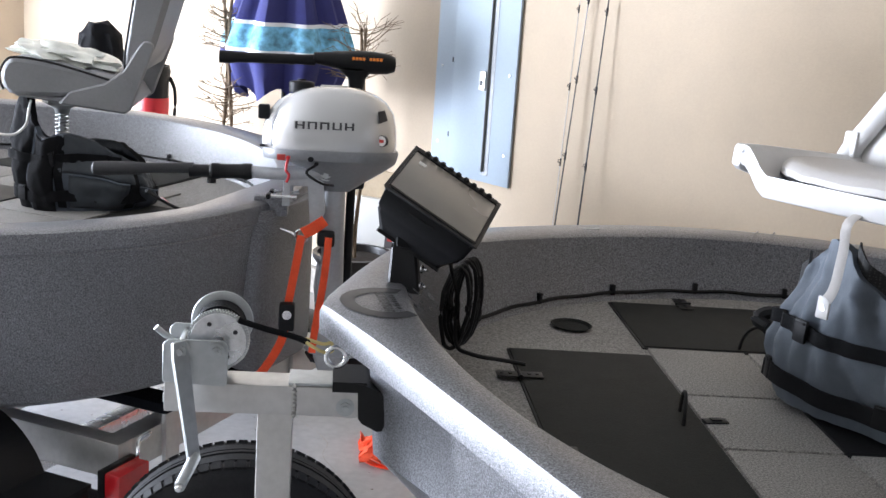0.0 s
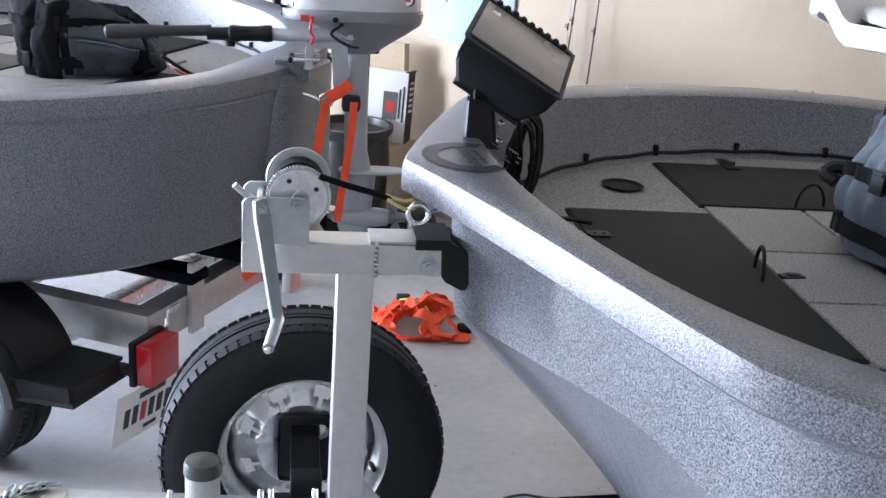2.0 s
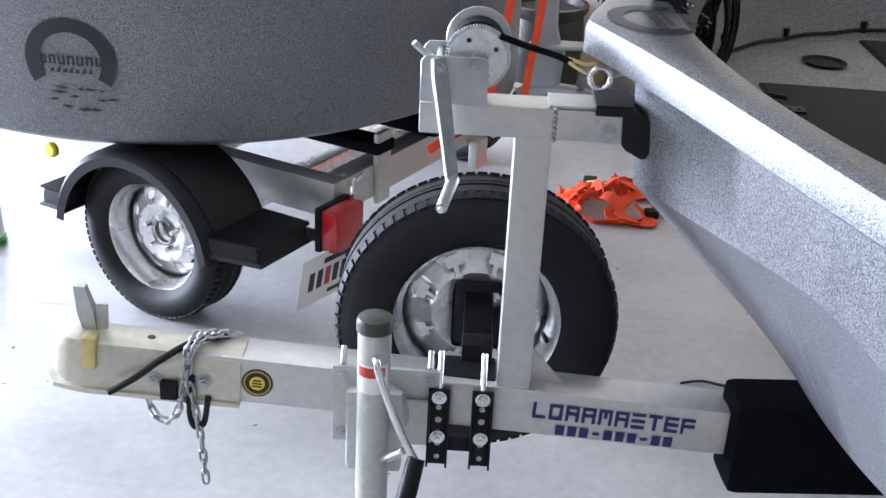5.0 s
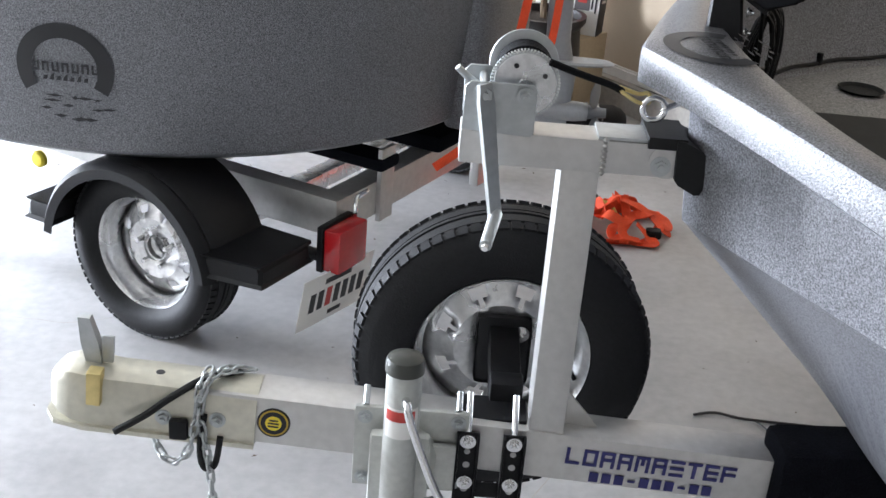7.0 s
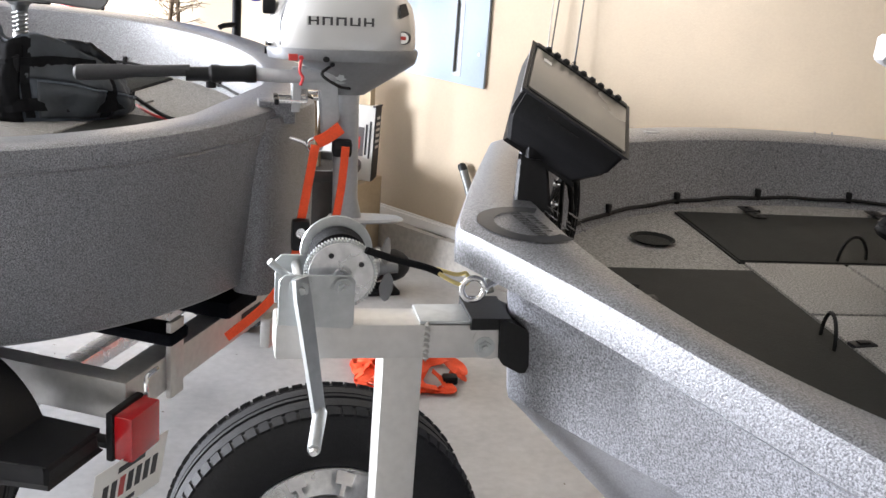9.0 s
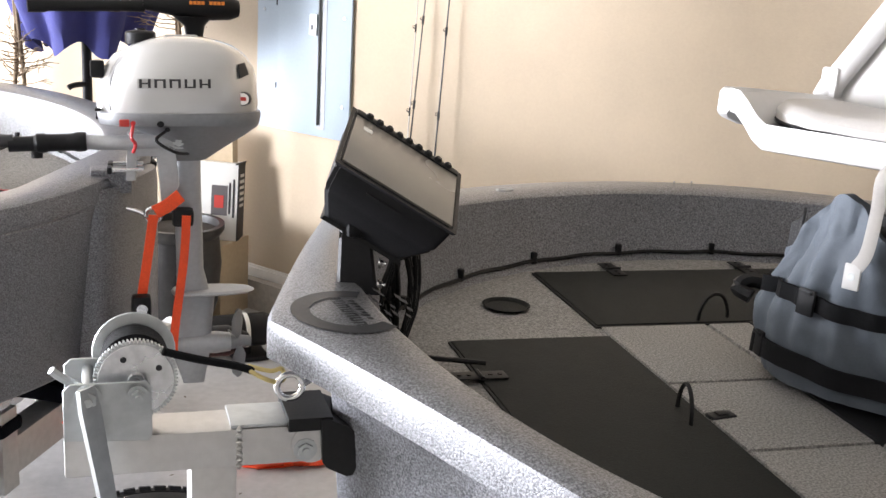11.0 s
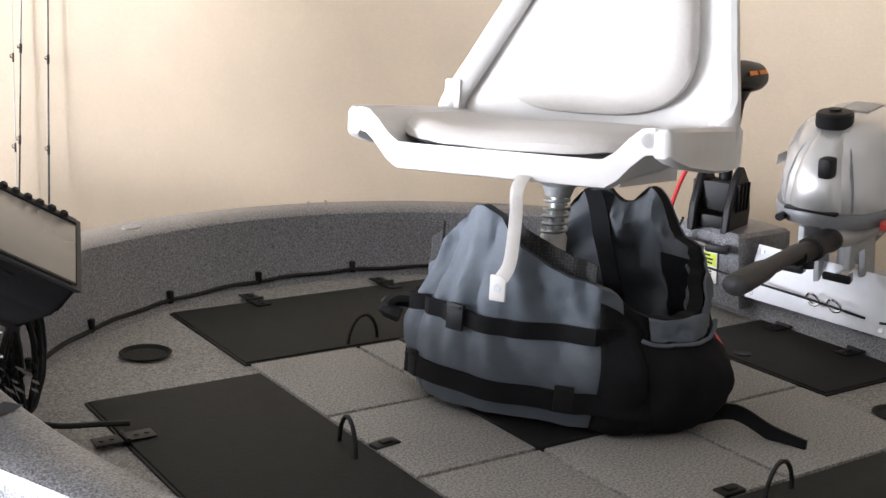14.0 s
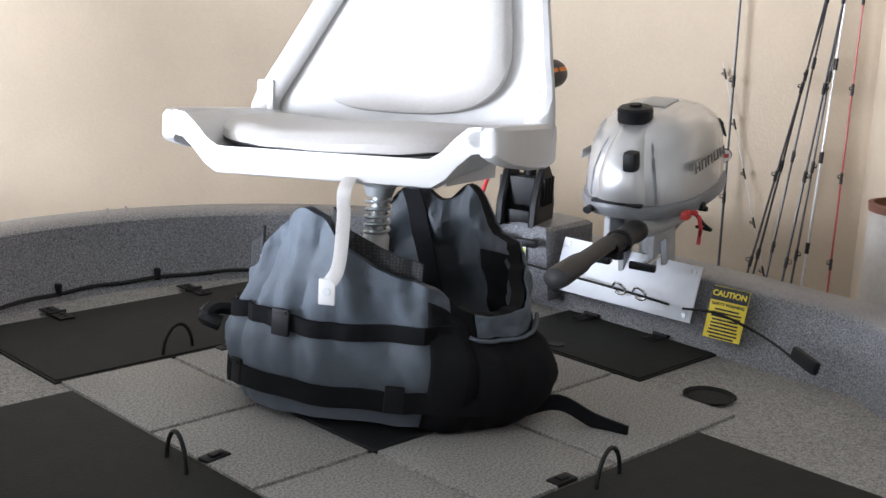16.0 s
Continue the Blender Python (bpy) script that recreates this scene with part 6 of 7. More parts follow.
part("button_bar", box(-fw * 0.49, fw * 0.49, fh * 0.41, fh * 0.49, 0.0, 0.005, 0.002, m=fm), BLACKP, ff)
for k in range(9):
    part("button", put(lathe([(0.0, 0.007), (0.004, 0.007), (0.006, 0.004), (0.006, 0.0)], 12), None, fm @ Matrix.Translation((-fw * 0.38 + k * fw * 0.095, fh * 0.45, 0.003))), BLACKR, ff)
part("maker_mark", box(-fw * 0.40, -fw * 0.32, fh * 0.20, fh * 0.26, 0.003, 0.0036, m=fm), LABELW, ff)
part("case_trim", box(-fw * 0.20, fw * 0.10, -fh * 0.515, -fh * 0.50, -0.020, -0.017, m=fm), BLACKR, ff)
part("case_edge", box(-fw * 0.512, -fw * 0.498, -fh * 0.48, fh * 0.48, -0.012, 0.0, 0.001, m=fm), MGREY, ff)
bm = bmesh.new()
loft([[(0.116, 0.120, 1.124), (0.170, 0.108, 1.124), (0.176, 0.140, 1.124), (0.122, 0.152, 1.124)], [(0.118, 0.132, 1.20), (0.160, 0.122, 1.20), (0.166, 0.146, 1.20), (0.124, 0.156, 1.20)], [(0.124, 0.148, 1.242), (0.152, 0.142, 1.242), (0.156, 0.158, 1.242), (0.128, 0.164, 1.242)]], bm=bm)
bmesh.ops.bevel(bm, geom=bm.edges[:], offset=0.004, segments=2, affect="EDGES")
part("stand", bm, BLACKP, ff, "black bent stand")
part("stand_arm", box(0.125, 0.185, 0.11, 0.19, 1.200, 1.245, 0.010), BLACKP, ff)
part("tilt_knob", put(lathe([(0.0, 0.0), (0.021, 0.0), (0.023, 0.006), (0.021, 0.016), (0.0, 0.018)], 20), None, face_m((0.138, 0.140, 1.232), (1, 0, 0), (0, 0.2, 1))), BLACKP, ff, "black tilt knob")
for z in (1.135, 1.165):
    part("stand_bolt", bolt((0.172, 0.118, z), (0.9, -0.4, 0), 0.005, 0.004), CHROME, ff)
part("plug", rod((0.185, 0.20, 1.20), (0.225, 0.24, 1.165), 0.011, n=14), BLACKP, ff)
cable = thing("cable_coil", "coil of black cable hanging on the cockpit wall", "cable", pose(0, 0, 0))
rng = random.Random(5)
for k in range(7):
    c0 = Vector((0.262 + 0.006 * k, 0.36 + 0.012 * k, 1.030))
    d1 = Vector((0.80, 0.60, 0)).normalized()
    rx, rz = 0.033 + rng.uniform(-0.005, 0.005), 0.078 + rng.uniform(-0.008, 0.008)
    pts = [c0 + d1 * (rx * math.cos(a)) + Vector((rng.uniform(-0.002, 0.002), 0, rz * math.sin(a))) for a in np.linspace(0, 2 * math.pi, 22)]
    part("loop", sweep(pts, 0.0042, 6, per=2), BLACKR, cable)
part("tail", sweep([(0.23, 0.26, 1.16), (0.25, 0.32, 1.10), (0.265, 0.36, 1.05), (0.27, 0.36, 0.96), (0.30, 0.33, 0.948), (0.36, 0.31, 0.946), (0.40, 0.30, 0.944)], 0.0042, 6), BLACKR, cable)


# the near boat as it sits on its trailer, with all that is fixed in it
BOARDED = A_SIT @ AI
for ob_ in (motor_a, trolling_a, battery_wire, thin_wire):
    ob_.matrix_basis = BOARDED @ STERN @ ob_.matrix_basis
for ob_ in (ff, cable):
    ob_.matrix_basis = BOARDED @ pose(0.028, 0.006, 0.018) @ ob_.matrix_basis
boat_a.matrix_basis = A_SIT

# seam across the far gunwale
bm = bmesh.new()
for k in range(2):
    box(-0.055, 0.055, -0.0022, 0.0022, 0, 0.0016, bm=bm, m=Matrix.Translation((1.115 + 0.045 * k, 1.058, 0.94 + gunwale(-1.58, 0.008))) @ pose(0, 0, 0, 0, 0, 62))
boat_part("gunwale_seam", bm, MGREY, "shallow seam across the gunwale")


# ring decals
def ring_decal(parent, m, bend, material, size=1.0):
    """A broken ring with lines of print and ripples; bend maps flat points onto the surface."""
    rng = random.Random(3)
    bm = bmesh.new()
    n = 48
    a0, a1 = radians(-32), radians(212)
    for k in range(n):
        quad = []
        for a, r in ((k, 0), (k, 1), (k + 1, 1), (k + 1, 0)):
            t = a0 + (a1 - a0) * a / n
            rr = (0.058, 0.086)[r]
            quad.append(bm.verts.new(bend(size * rr * math.cos(t) * 1.0, size * rr * math.sin(t))))
        bm.faces.new(quad)
    part("ring_mark", bm, material, parent, "dark ring emblem", smooth=False)
    bm = bmesh.new()
    for k in range(13):
        x = -0.085 + rng.uniform(0, 0.15)
        y = -0.050 - rng.uniform(0, 0.05)
        w, h = rng.uniform(0.012, 0.04), rng.uniform(0.002, 0.004)
        bm.faces.new([bm.verts.new(bend(size * (x + dx), size * (y + dy))) for dx, dy in ((0, 0), (w * 0.5, -h), (w, 0), (w * 0.5, h))])
    part("ripple_mark", bm, material, parent, smooth=False)
    bm = bmesh.new()
    for k in range(9):
        x = -0.075 + k * 0.0175
        for x0, x1, y0, y1 in ((x, x + 0.004, -0.006, 0.012), (x + 0.009, x + 0.013, -0.006, 0.012), (x, x + 0.013, (0.008, -0.006)[k % 2], (0.012, -0.002)[k % 2])):
            bm.faces.new([bm.verts.new(bend(size * a, size * b)) for a, b in ((x0, y0), (x1, y0), (x1, y1), (x0, y1))])
    part("brand_mark", bm, material, parent, smooth=False)
    bm = bmesh.new()
    for k in range(7):
        x = -0.04 + k * 0.012
        bm.faces.new([bm.verts.new(bend(size * a, size * b)) for a, b in ((x, -0.022), (x + 0.008, -0.022), (x + 0.009, -0.014 + 0.006 * (k % 2)), (x + 0.003, -0.014))])
    part("print_bar", bm, material, parent, smooth=False)


DECAL = mat("faded_dark_decal", (0.03, 0.031, 0.034), 0.45, 0, 200, 0.2)
dm = pose(0.138, 0.012, 0, 0, 0, 100)


def on_bow(x, y):
    p = dm @ Vector((x * 0.86, y * 0.86, 0))
    q = AI @ p
    th = math.atan2(-q.y, -q.x)
    q.z = gunwale(th, 0.008) + 0.0015
    return q


ring_decal(hull_a, dm, on_bow, DECAL)


def on_flank(x, y):
    """Hull side of the far boat, towards its bow."""
    th = radians(113) + x / 0.97
    f = 0.165 - y
    r = 0.988 - 0.0316 * max(0, min(1, f / 0.40))
    return Vector((-r * math.cos(th), -r * math.sin(th), gunwale(th, 0.022) - 0.085 - f * 1.0))


ring_decal(hull_b, None, on_flank, INK, 1.25)

bm = bmesh.new()
loft([superring(0.955, 0.075, z, 0.065 * f, 0.175 * f, 3.5, 48) for z, f in ((-0.37, 0.90), (-0.34, 0.98), (-0.30, 1.0), (0.06, 1.0), (0.085, 0.985), (0.095, 0.95))], bm=bm)
part("stern_pad", bm, HULL, boat_b, "squared grey stern behind the motor")
bm = box(-0.20, -0.105, 1.445, 1.505, 0.94, 0.998, 0.008)
bmesh.ops.transform(bm, matrix=B_M.inverted(), verts=bm.verts)
part("motor_mount", bm, HULL, boat_b, "grey motor mount block on the stern")

# ---- far boat: lashing strap, eye and loose gear ----
eye = sweep([(-0.092 + 0.017 * math.cos(a), 1.375, 0.930 + 0.017 * math.sin(a)) for a in np.linspace(-math.pi + 0.3, math.pi + 0.1, 22)] + [(-0.118, 1.381, 0.934), (-0.150, 1.40, 0.940)], 0.0052, 10, per=2, up=(0, 1, 0))
tagged(link("stern_eye", eye, CHROME), "bright steel eye bolt in the stern", "eye bolt").location = (0.03, 0.005, -0.025)
tie = thing("ratchet_strap", "orange ratchet strap tying the stern to the trailer", "ratchet strap", pose(0.03, 0.005, -0.02))


def band(pts, half, thick, up):
    bm = bmesh.new()
    P = spline(pts, 6)
    rows = []
    up = Vector(up)
    for i, p in enumerate(P):
        d = (P[min(i + 1, len(P) - 1)] - P[max(i - 1, 0)]).normalized()
        s = d.cross(up).normalized()
        n = s.cross(d)
        rows.append([bm.verts.new(p + s * a + n * b) for a, b in ((-half, -thick), (half, -thick), (half, thick), (-half, thick))])
    for a, b in zip(rows, rows[1:]):
        for k in range(4):
            bm.faces.new((a[k], a[(k + 1) % 4], b[(k + 1) % 4], b[k]))
    bm.faces.new(rows[0])
    bm.faces.new(list(reversed(rows[-1])))
    return bm


part("strap", band([(-0.03, 1.36, 0.975), (-0.06, 1.355, 0.952), (-0.088, 1.362, 0.935)], 0.016, 0.002, (0.2, -1, 0)), ORANGE, tie, "orange webbing")
part("strap", band([(-0.092, 1.355, 0.930), (-0.105, 1.350, 0.84), (-0.122, 1.345, 0.73)], 0.011, 0.002, (0.2, -1, 0)), ORANGE, tie, "orange webbing")
part("strap", band([(-0.018, 1.345, 0.93), (-0.025, 1.345, 0.82), (-0.045, 1.345, 0.66), (-0.05, 1.34, 0.60)], 0.010, 0.002, (0.2, -1, 0)), ORANGE, tie, "orange webbing")
part("strap", band([(-0.125, 1.345, 0.69), (-0.14, 1.34, 0.62), (-0.20, 1.31, 0.53), (-0.30, 1.27, 0.455)], 0.012, 0.002, (0.3, -1, 0)), ORANGE, tie, "orange webbing")
part("ratchet", box(-0.145, -0.100, 1.315, 1.35, 0.665, 0.745, 0.010), BLACKST, tie, "black ratchet buckle")
part("ratchet_axle", rod((-0.122, 1.31, 0.715), (-0.122, 1.356, 0.715), 0.013, n=16), CHROME, tie)
part("strap_pad", box(-0.05, 0.0, 1.345, 1.38, 0.90, 0.945, 0.012), BLACKP, tie)
tagged(link("battery_cable", sweep([(-0.25, 1.62, 0.88), (-0.33, 1.75, 0.875), (-0.45, 1.80, 0.873), (-0.52, 1.95, 0.873)], 0.004, 6), REDP), "thin red cable on the far boat's deck", "wire")
tagged(link("dock_line", sweep([(-0.50, 1.50, 0.985), (-0.42, 1.62, 0.91), (-0.33, 1.72, 0.885), (-0.28, 1.85, 0.88)], 0.005, 6), BLACKR), "thin black line across the far boat's deck", "line")

# ---- trailer of the far boat ----
tb = thing("boat_trailer", "bare aluminium trailer under the far boat with fender and tail lamp", "trailer", B_T @ pose(0, 0, -0.022))
part("side_rail", box(-1.25, 0.81, -0.560, -0.500, 0.315, 0.415, 0.004), ALU, tb, "aluminium side rail")
part("side_rail", box(-1.25, 0.81, 0.500, 0.560, 0.315, 0.415, 0.004), ALU, tb, "aluminium side rail")
part("rear_member", box(0.740, 0.808, -0.499, 0.499, 0.318, 0.412, 0.004), ALU, tb, "aluminium rear cross member")
part("cross_member", box(0.22, 0.29, -0.499, 0.499, 0.330, 0.412, 0.004), ALU, tb, "aluminium cross member")
part("axle", box(0.38, 0.44, -0.70, 0.70, 0.20, 0.25, 0.004), GALV, tb)
for y in (-0.34, 0.34):
    part("bunk_post", box(0.808, 0.822, y - 0.032, y + 0.032, 0.300, 0.50, 0.002), ALU, tb, "upright aluminium bunk post")
    part("bunk", box(-0.5, 0.83, y - 0.045, y + 0.045, 0.442, 0.475, 0.010), CARPET, tb, "carpeted bunk board")
part("rail_print", put(box(-0.06, 0.06, -0.010, 0.010, 0, 0.001), None, face_m((0.809, 0.10, 0.372), (0, 1, 0), (0, 0, 1))), INK, tb, smooth=False)
part("keel_pad", box(0.55, 0.835, -0.09, 0.09, 0.412, 0.46, 0.012), CARPET, tb, "black carpeted keel pad")
part("roller_bracket", box(0.81, 0.84, 0.16, 0.23, 0.24, 0.33, 0.004), ALU, tb)
part("wiring", sweep([(0.815, -0.46, 0.40), (0.84, -0.47, 0.425), (0.83, -0.50, 0.41), (0.84, -0.52, 0.38), (0.825, -0.50, 0.36)], 0.006, 8), CHROME, tb)
# fender
bm = bmesh.new()
R0, yw0, yw1 = 0.262, -0.895, -0.665
rows_ = []
for k in range(25):
    a = radians(8 + 164 * k / 24)
    rows_.append([(0.41 + r * math.cos(a), y, 0.235 + r * math.sin(a)) for r, y in ((R0 - 0.03, yw0), (R0 - 0.005, yw0 - 0.002), (R0 + 0.008, yw0 + 0.012), (R0 + 0.012, yw0 + 0.03), (R0 + 0.004, yw0 + 0.045), (R0 + 0.012, yw0 + 0.06), (R0 + 0.012, yw1), (R0 - 0.002, yw1), (R0 - 0.002, yw0 + 0.02), (R0 - 0.02, yw0 + 0.01))])
loft(rows_, bm=bm)
fender = part("fender", bm, BLACKP, tb, "black plastic wheel fender")
for sx in (-1, 1):
    x0 = 0.41 + sx * 0.235
    x1 = 0.41 + (0.395 if sx > 0 else -0.315)
    bm = bmesh.new()
    lo = [(min(x0, x1), yw0 + 0.01), (max(x0, x1), yw0 + 0.035 if sx > 0 else yw0 + 0.01), (max(x0, x1), yw1), (min(x0, x1), yw1)]
    loft([[(x, y, 0.292) for x, y in lo], [(x, y, 0.337) for x, y in lo], [(x * 0.98 + 0.41 * 0.02, y * 0.97 - 0.78 * 0.03, 0.346) for x, y in lo]], bm=bm)
    bmesh.ops.bevel(bm, geom=bm.edges[:], offset=0.008, segments=2, affect="EDGES")
    part("fender_step", bm, BLACKP, fender, "flat black fender step")
part("fender_stay", box(0.50, 0.86, -0.60, -0.56, 0.26, 0.275, 0.002), BLACKST, tb)
part("side_marker", put(lathe([(0.0, 0.0), (0.022, 0.0), (0.022, 0.010), (0.017, 0.016), (0.0, 0.018)], 20), None, face_m((0.06, -0.80, 0.415), (1, 0, 0), (0, 0, 1))), LABELY, tb, "round amber side marker")
# tail lamp and plate
part("tail_lamp", box(0.828, 0.875, -0.640, -0.515, 0.262, 0.372, 0.006), RED, tb, "red tail lamp lens")
part("lamp_back", box(0.810, 0.828, -0.645, -0.510, 0.257, 0.377, 0.004), BLACKP, tb, "black lamp housing")
pm = face_m((0.842, -0.600, 0.195), (0.10, 1, 0), (0.18, 0, 1))
plate_ob = part("number_plate", put(box(-0.135, 0.135, -0.075, 0.075, -0.001, 0.001, 0.0), None, pm), LABELW, tb, "white number plate with plain bars")
for k in range(7):
    part("plate_bar", put(box(-0.100 + k * 0.031, -0.080 + k * 0.031, -0.030, 0.025, 0.001, 0.0018), None, pm), REDINK if k == 2 else INK, plate_ob, smooth=False)
part("plate_bar", put(box(-0.05, 0.05, 0.040, 0.056, 0.001, 0.0018), None, pm), INK, plate_ob, smooth=False)
part("plate_bar", put(box(-0.02, 0.03, -0.060, -0.048, 0.001, 0.0018), None, pm), INK, plate_ob, smooth=False)
wheel("road_wheel", B_T @ pose(0.42, 0.765, 0.208, 0, 0, 180), 0.209, 0.125, "trailer wheel with galvanised rim standing on the concrete")

# ---- things along the long wall ----
panel = thing("breaker_panel", "blue-grey steel breaker panel on the cream wall, door ajar", "breaker panel", face_m(room(3.765, 0.003, 0.765), -U, (0, 0, 1)))
cover = part("panel_cover", box(-0.245, 0.245, 0.0, 1.25, 0.0, 0.012, 0.003), PANEL, panel, "blue-grey steel cover")
dm2 = Matrix.Translation((-0.125, 0, 0.014)) @ pose(0, 0, 0, 0, -1.5, 0) @ Matrix.Translation((0.125, 0, 0))
door = part("panel_door", box(-0.125, 0.090, 0.045, 1.2, 0.0, 0.006, 0.002, m=dm2), PANEL, panel, "blue-grey hinged door")
part("door_edge", box(0.090, 0.093, 0.045, 1.2, -0.012, 0.006, m=dm2), mat("dark_door_edge", (0.2, 0.21, 0.21), 0.6), door)
# Shade in the gap of the open door, painted as a flat strip.
part("panel_gap", box(0.085, 0.122, 0.03, 1.22, 0.012, 0.0135), mat("door_gap_shade", (0.22, 0.23, 0.24), 0.5, 0.2, 60, 0.05), panel, "flat dark strip for the shaded gap beside the door")
part("door_latch", box(0.050, 0.088, 0.385, 0.465, 0.006, 0.014, 0.003, m=dm2), ZINC, door, "grey latch")
part("latch_slot", box(0.060, 0.074, 0.405, 0.425, 0.014, 0.016, m=dm2), INK, door)
for x in (-0.205, 0.21):
    for y in (0.13, 0.46, 0.80, 1.12):
        part("panel_screw", put(rod((x, y, 0.012), (x, y, 0.015), 0.006, n=12), None), ZINC, panel)
for y in (0.16, 0.48, 0.80, 1.12):
    part("hinge_slot", box(-0.142, -0.136, y, y + 0.022, 0.012, 0.014), INK, panel)


def fishing_rod(base, tip, r0, r1, material, label, eyes=6, turn=0.0):
    f = thing("fishing_rod", label, "fishing rod", pose(0, 0, 0), "fishing rods along the wall")
    base, tip = Vector(base), Vector(tip)
    part("blank", rod(base, tip, r0, r1, 8), material, f)
    d = (tip - base)
    side = (Matrix.Rotation(turn, 3, d.normalized()) @ V.cross(d).normalized())
    part("grip", rod(base, base + d * 0.16, r0 * 2.0, r0 * 1.8, 12), BLACKR, f, "dark rod grip")
    for k in range(eyes):
        p = base + d * (0.30 + 0.68 * k / max(1, eyes - 1))
        rr = 0.0065 - 0.0007 * k
        pts = [p + side * (0.009 - 0.0006 * k + rr * math.cos(a)) + d.normalized() * (rr * math.sin(a)) for a in np.linspace(0, 2 * math.pi, 11)]
        bm = sweep(pts, 0.0011, 5, curve=False)
        rod(p - d.normalized() * 0.01, p + side * 0.010, 0.0012, n=5, bm=bm)
        rod(p - d.normalized() * 0.018, p + d.normalized() * 0.012, r0 * 1.15, n=8, bm=bm)
        part("line_guide", bm, BLACKST, f)
    return f


def wall_line(ub, ut, z_top, off_b=0.09, off_t=0.012):
    return room(ub, off_b, 0.002), room(ut, off_t, z_top)


fishing_rod(*wall_line(3.090, 3.040, 2.15), 0.0042, 0.0022, ROD, "slim black fishing rod leaning on the cream wall")
fishing_rod(*wall_line(3.240, 3.120, 2.2, 0.07), 0.0040, 0.0014, ROD, "slim black fishing rod leaning on the cream wall")
fishing_rod(*wall_line(3.180, 3.190, 2.15, 0.12), 0.0026, 0.0012, RODLIGHT, "thin pale fishing rod leaning on the cream wall")
fishing_rod(*wall_line(0.355, 0.380, 2.3, 0.06), 0.0042, 0.0026, ROD, "slim black fishing rod leaning on the cream wall")
fishing_rod(*wall_line(0.015, 0.400, 1.36, 0.06), 0.0022, 0.0010, RODLIGHT, "thin pale fishing rod leaning on the cream wall", 8)
for k, (ub, mt, rr) in enumerate(((0.445, ROD, 0.0042), (0.405, ROD, 0.0040), (0.335, ROD, 0.0040), (0.285, ROD, 0.0044), (0.235, ROD, 0.004), (0.180, RODLIGHT, 0.0050), (0.085, RODRED, 0.0036))):
    fishing_rod(*wall_line(ub, 0.06 + 0.012 * (k % 3), 2.05 + 0.05 * (k % 3), 0.16 - 0.008 * k, 0.03), rr, rr * 0.45, mt, ("dark", "pale", "red")[0 if mt is ROD else (1 if mt is RODLIGHT else 2)] + " fishing rod in the bundle leaning into the corner", 7, k * 0.9)
tube = thing("card_tube", "grey cardboard tube standing in the corner", "cardboard tube", Matrix.Translation(room(-0.02, 0.42)))
part("tube_wall", lathe([(0.085, 0.0), (0.085, 1.08), (0.078, 1.08), (0.078, 0.02), (0.0, 0.02)], 36), TUBEM, tube, "grey cardboard wall")
part("tube_rim", lathe([(0.087, 1.065), (0.088, 1.083), (0.076, 1.085), (0.076, 1.06)], 36), mat("brown_tape", (0.16, 0.06, 0.035), 0.6), tube, "brown taped rim")

# closed parasol
um = thing("parasol", "closed navy parasol with a light blue printed band", "parasol", pose(-0.205, 3.44, 0, 0, 0, 0) @ Matrix.Diagonal((1, 1, 0.885, 1)))


def fold_ring(z, r, depth, n=72):
    return [((r + depth * math.sin(9 * t + 0.6 * math.sin(2 * t)) + 0.4 * depth * math.sin(5 * t)) * math.cos(t), (r + depth * math.sin(9 * t)) * math.sin(t), z + 0.035 * math.sin(7 * t + 1) * (1 if z < 1.25 else 0)) for t in [2 * math.pi * k / n for k in range(n)]]


for z0, r0, z1, r1, mt, lab in ((1.20, 0.195, 1.40, 0.262, BLUECLOTH, "navy canvas"), (1.40, 0.262, 1.418, 0.260, WHITECLOTH, "white stripe"), (1.418, 0.260, 1.528, 0.226, CYANCLOTH, "light blue printed band"), (1.528, 0.226, 1.546, 0.222, WHITECLOTH, "white stripe"), (1.546, 0.222, 2.05, 0.06, BLUECLOTH, "navy canvas")):
    bm = bmesh.new()
    loft([fold_ring(z0 + (z1 - z0) * k / 4, r0 + (r1 - r0) * k / 4, 0.030) for k in range(5)], bm=bm, caps=False)
    part("canopy_panel", bm, mt, um, lab)
part("pole", rod((0, 0, 0.02), (0, 0, 2.1), 0.019, n=18), BLACKST, um, "dark pole")
part("base", lathe([(0.0, 0.0), (0.24, 0.0), (0.24, 0.03), (0.05, 0.07), (0.03, 0.25), (0.0, 0.25)], 32), BLACKP, um, "round black base")
part("crank", sweep([(0, 0, 1.03), (-0.05, -0.05, 1.03), (-0.07, -0.06, 1.02)], 0.012, 8), BLACKP, um)


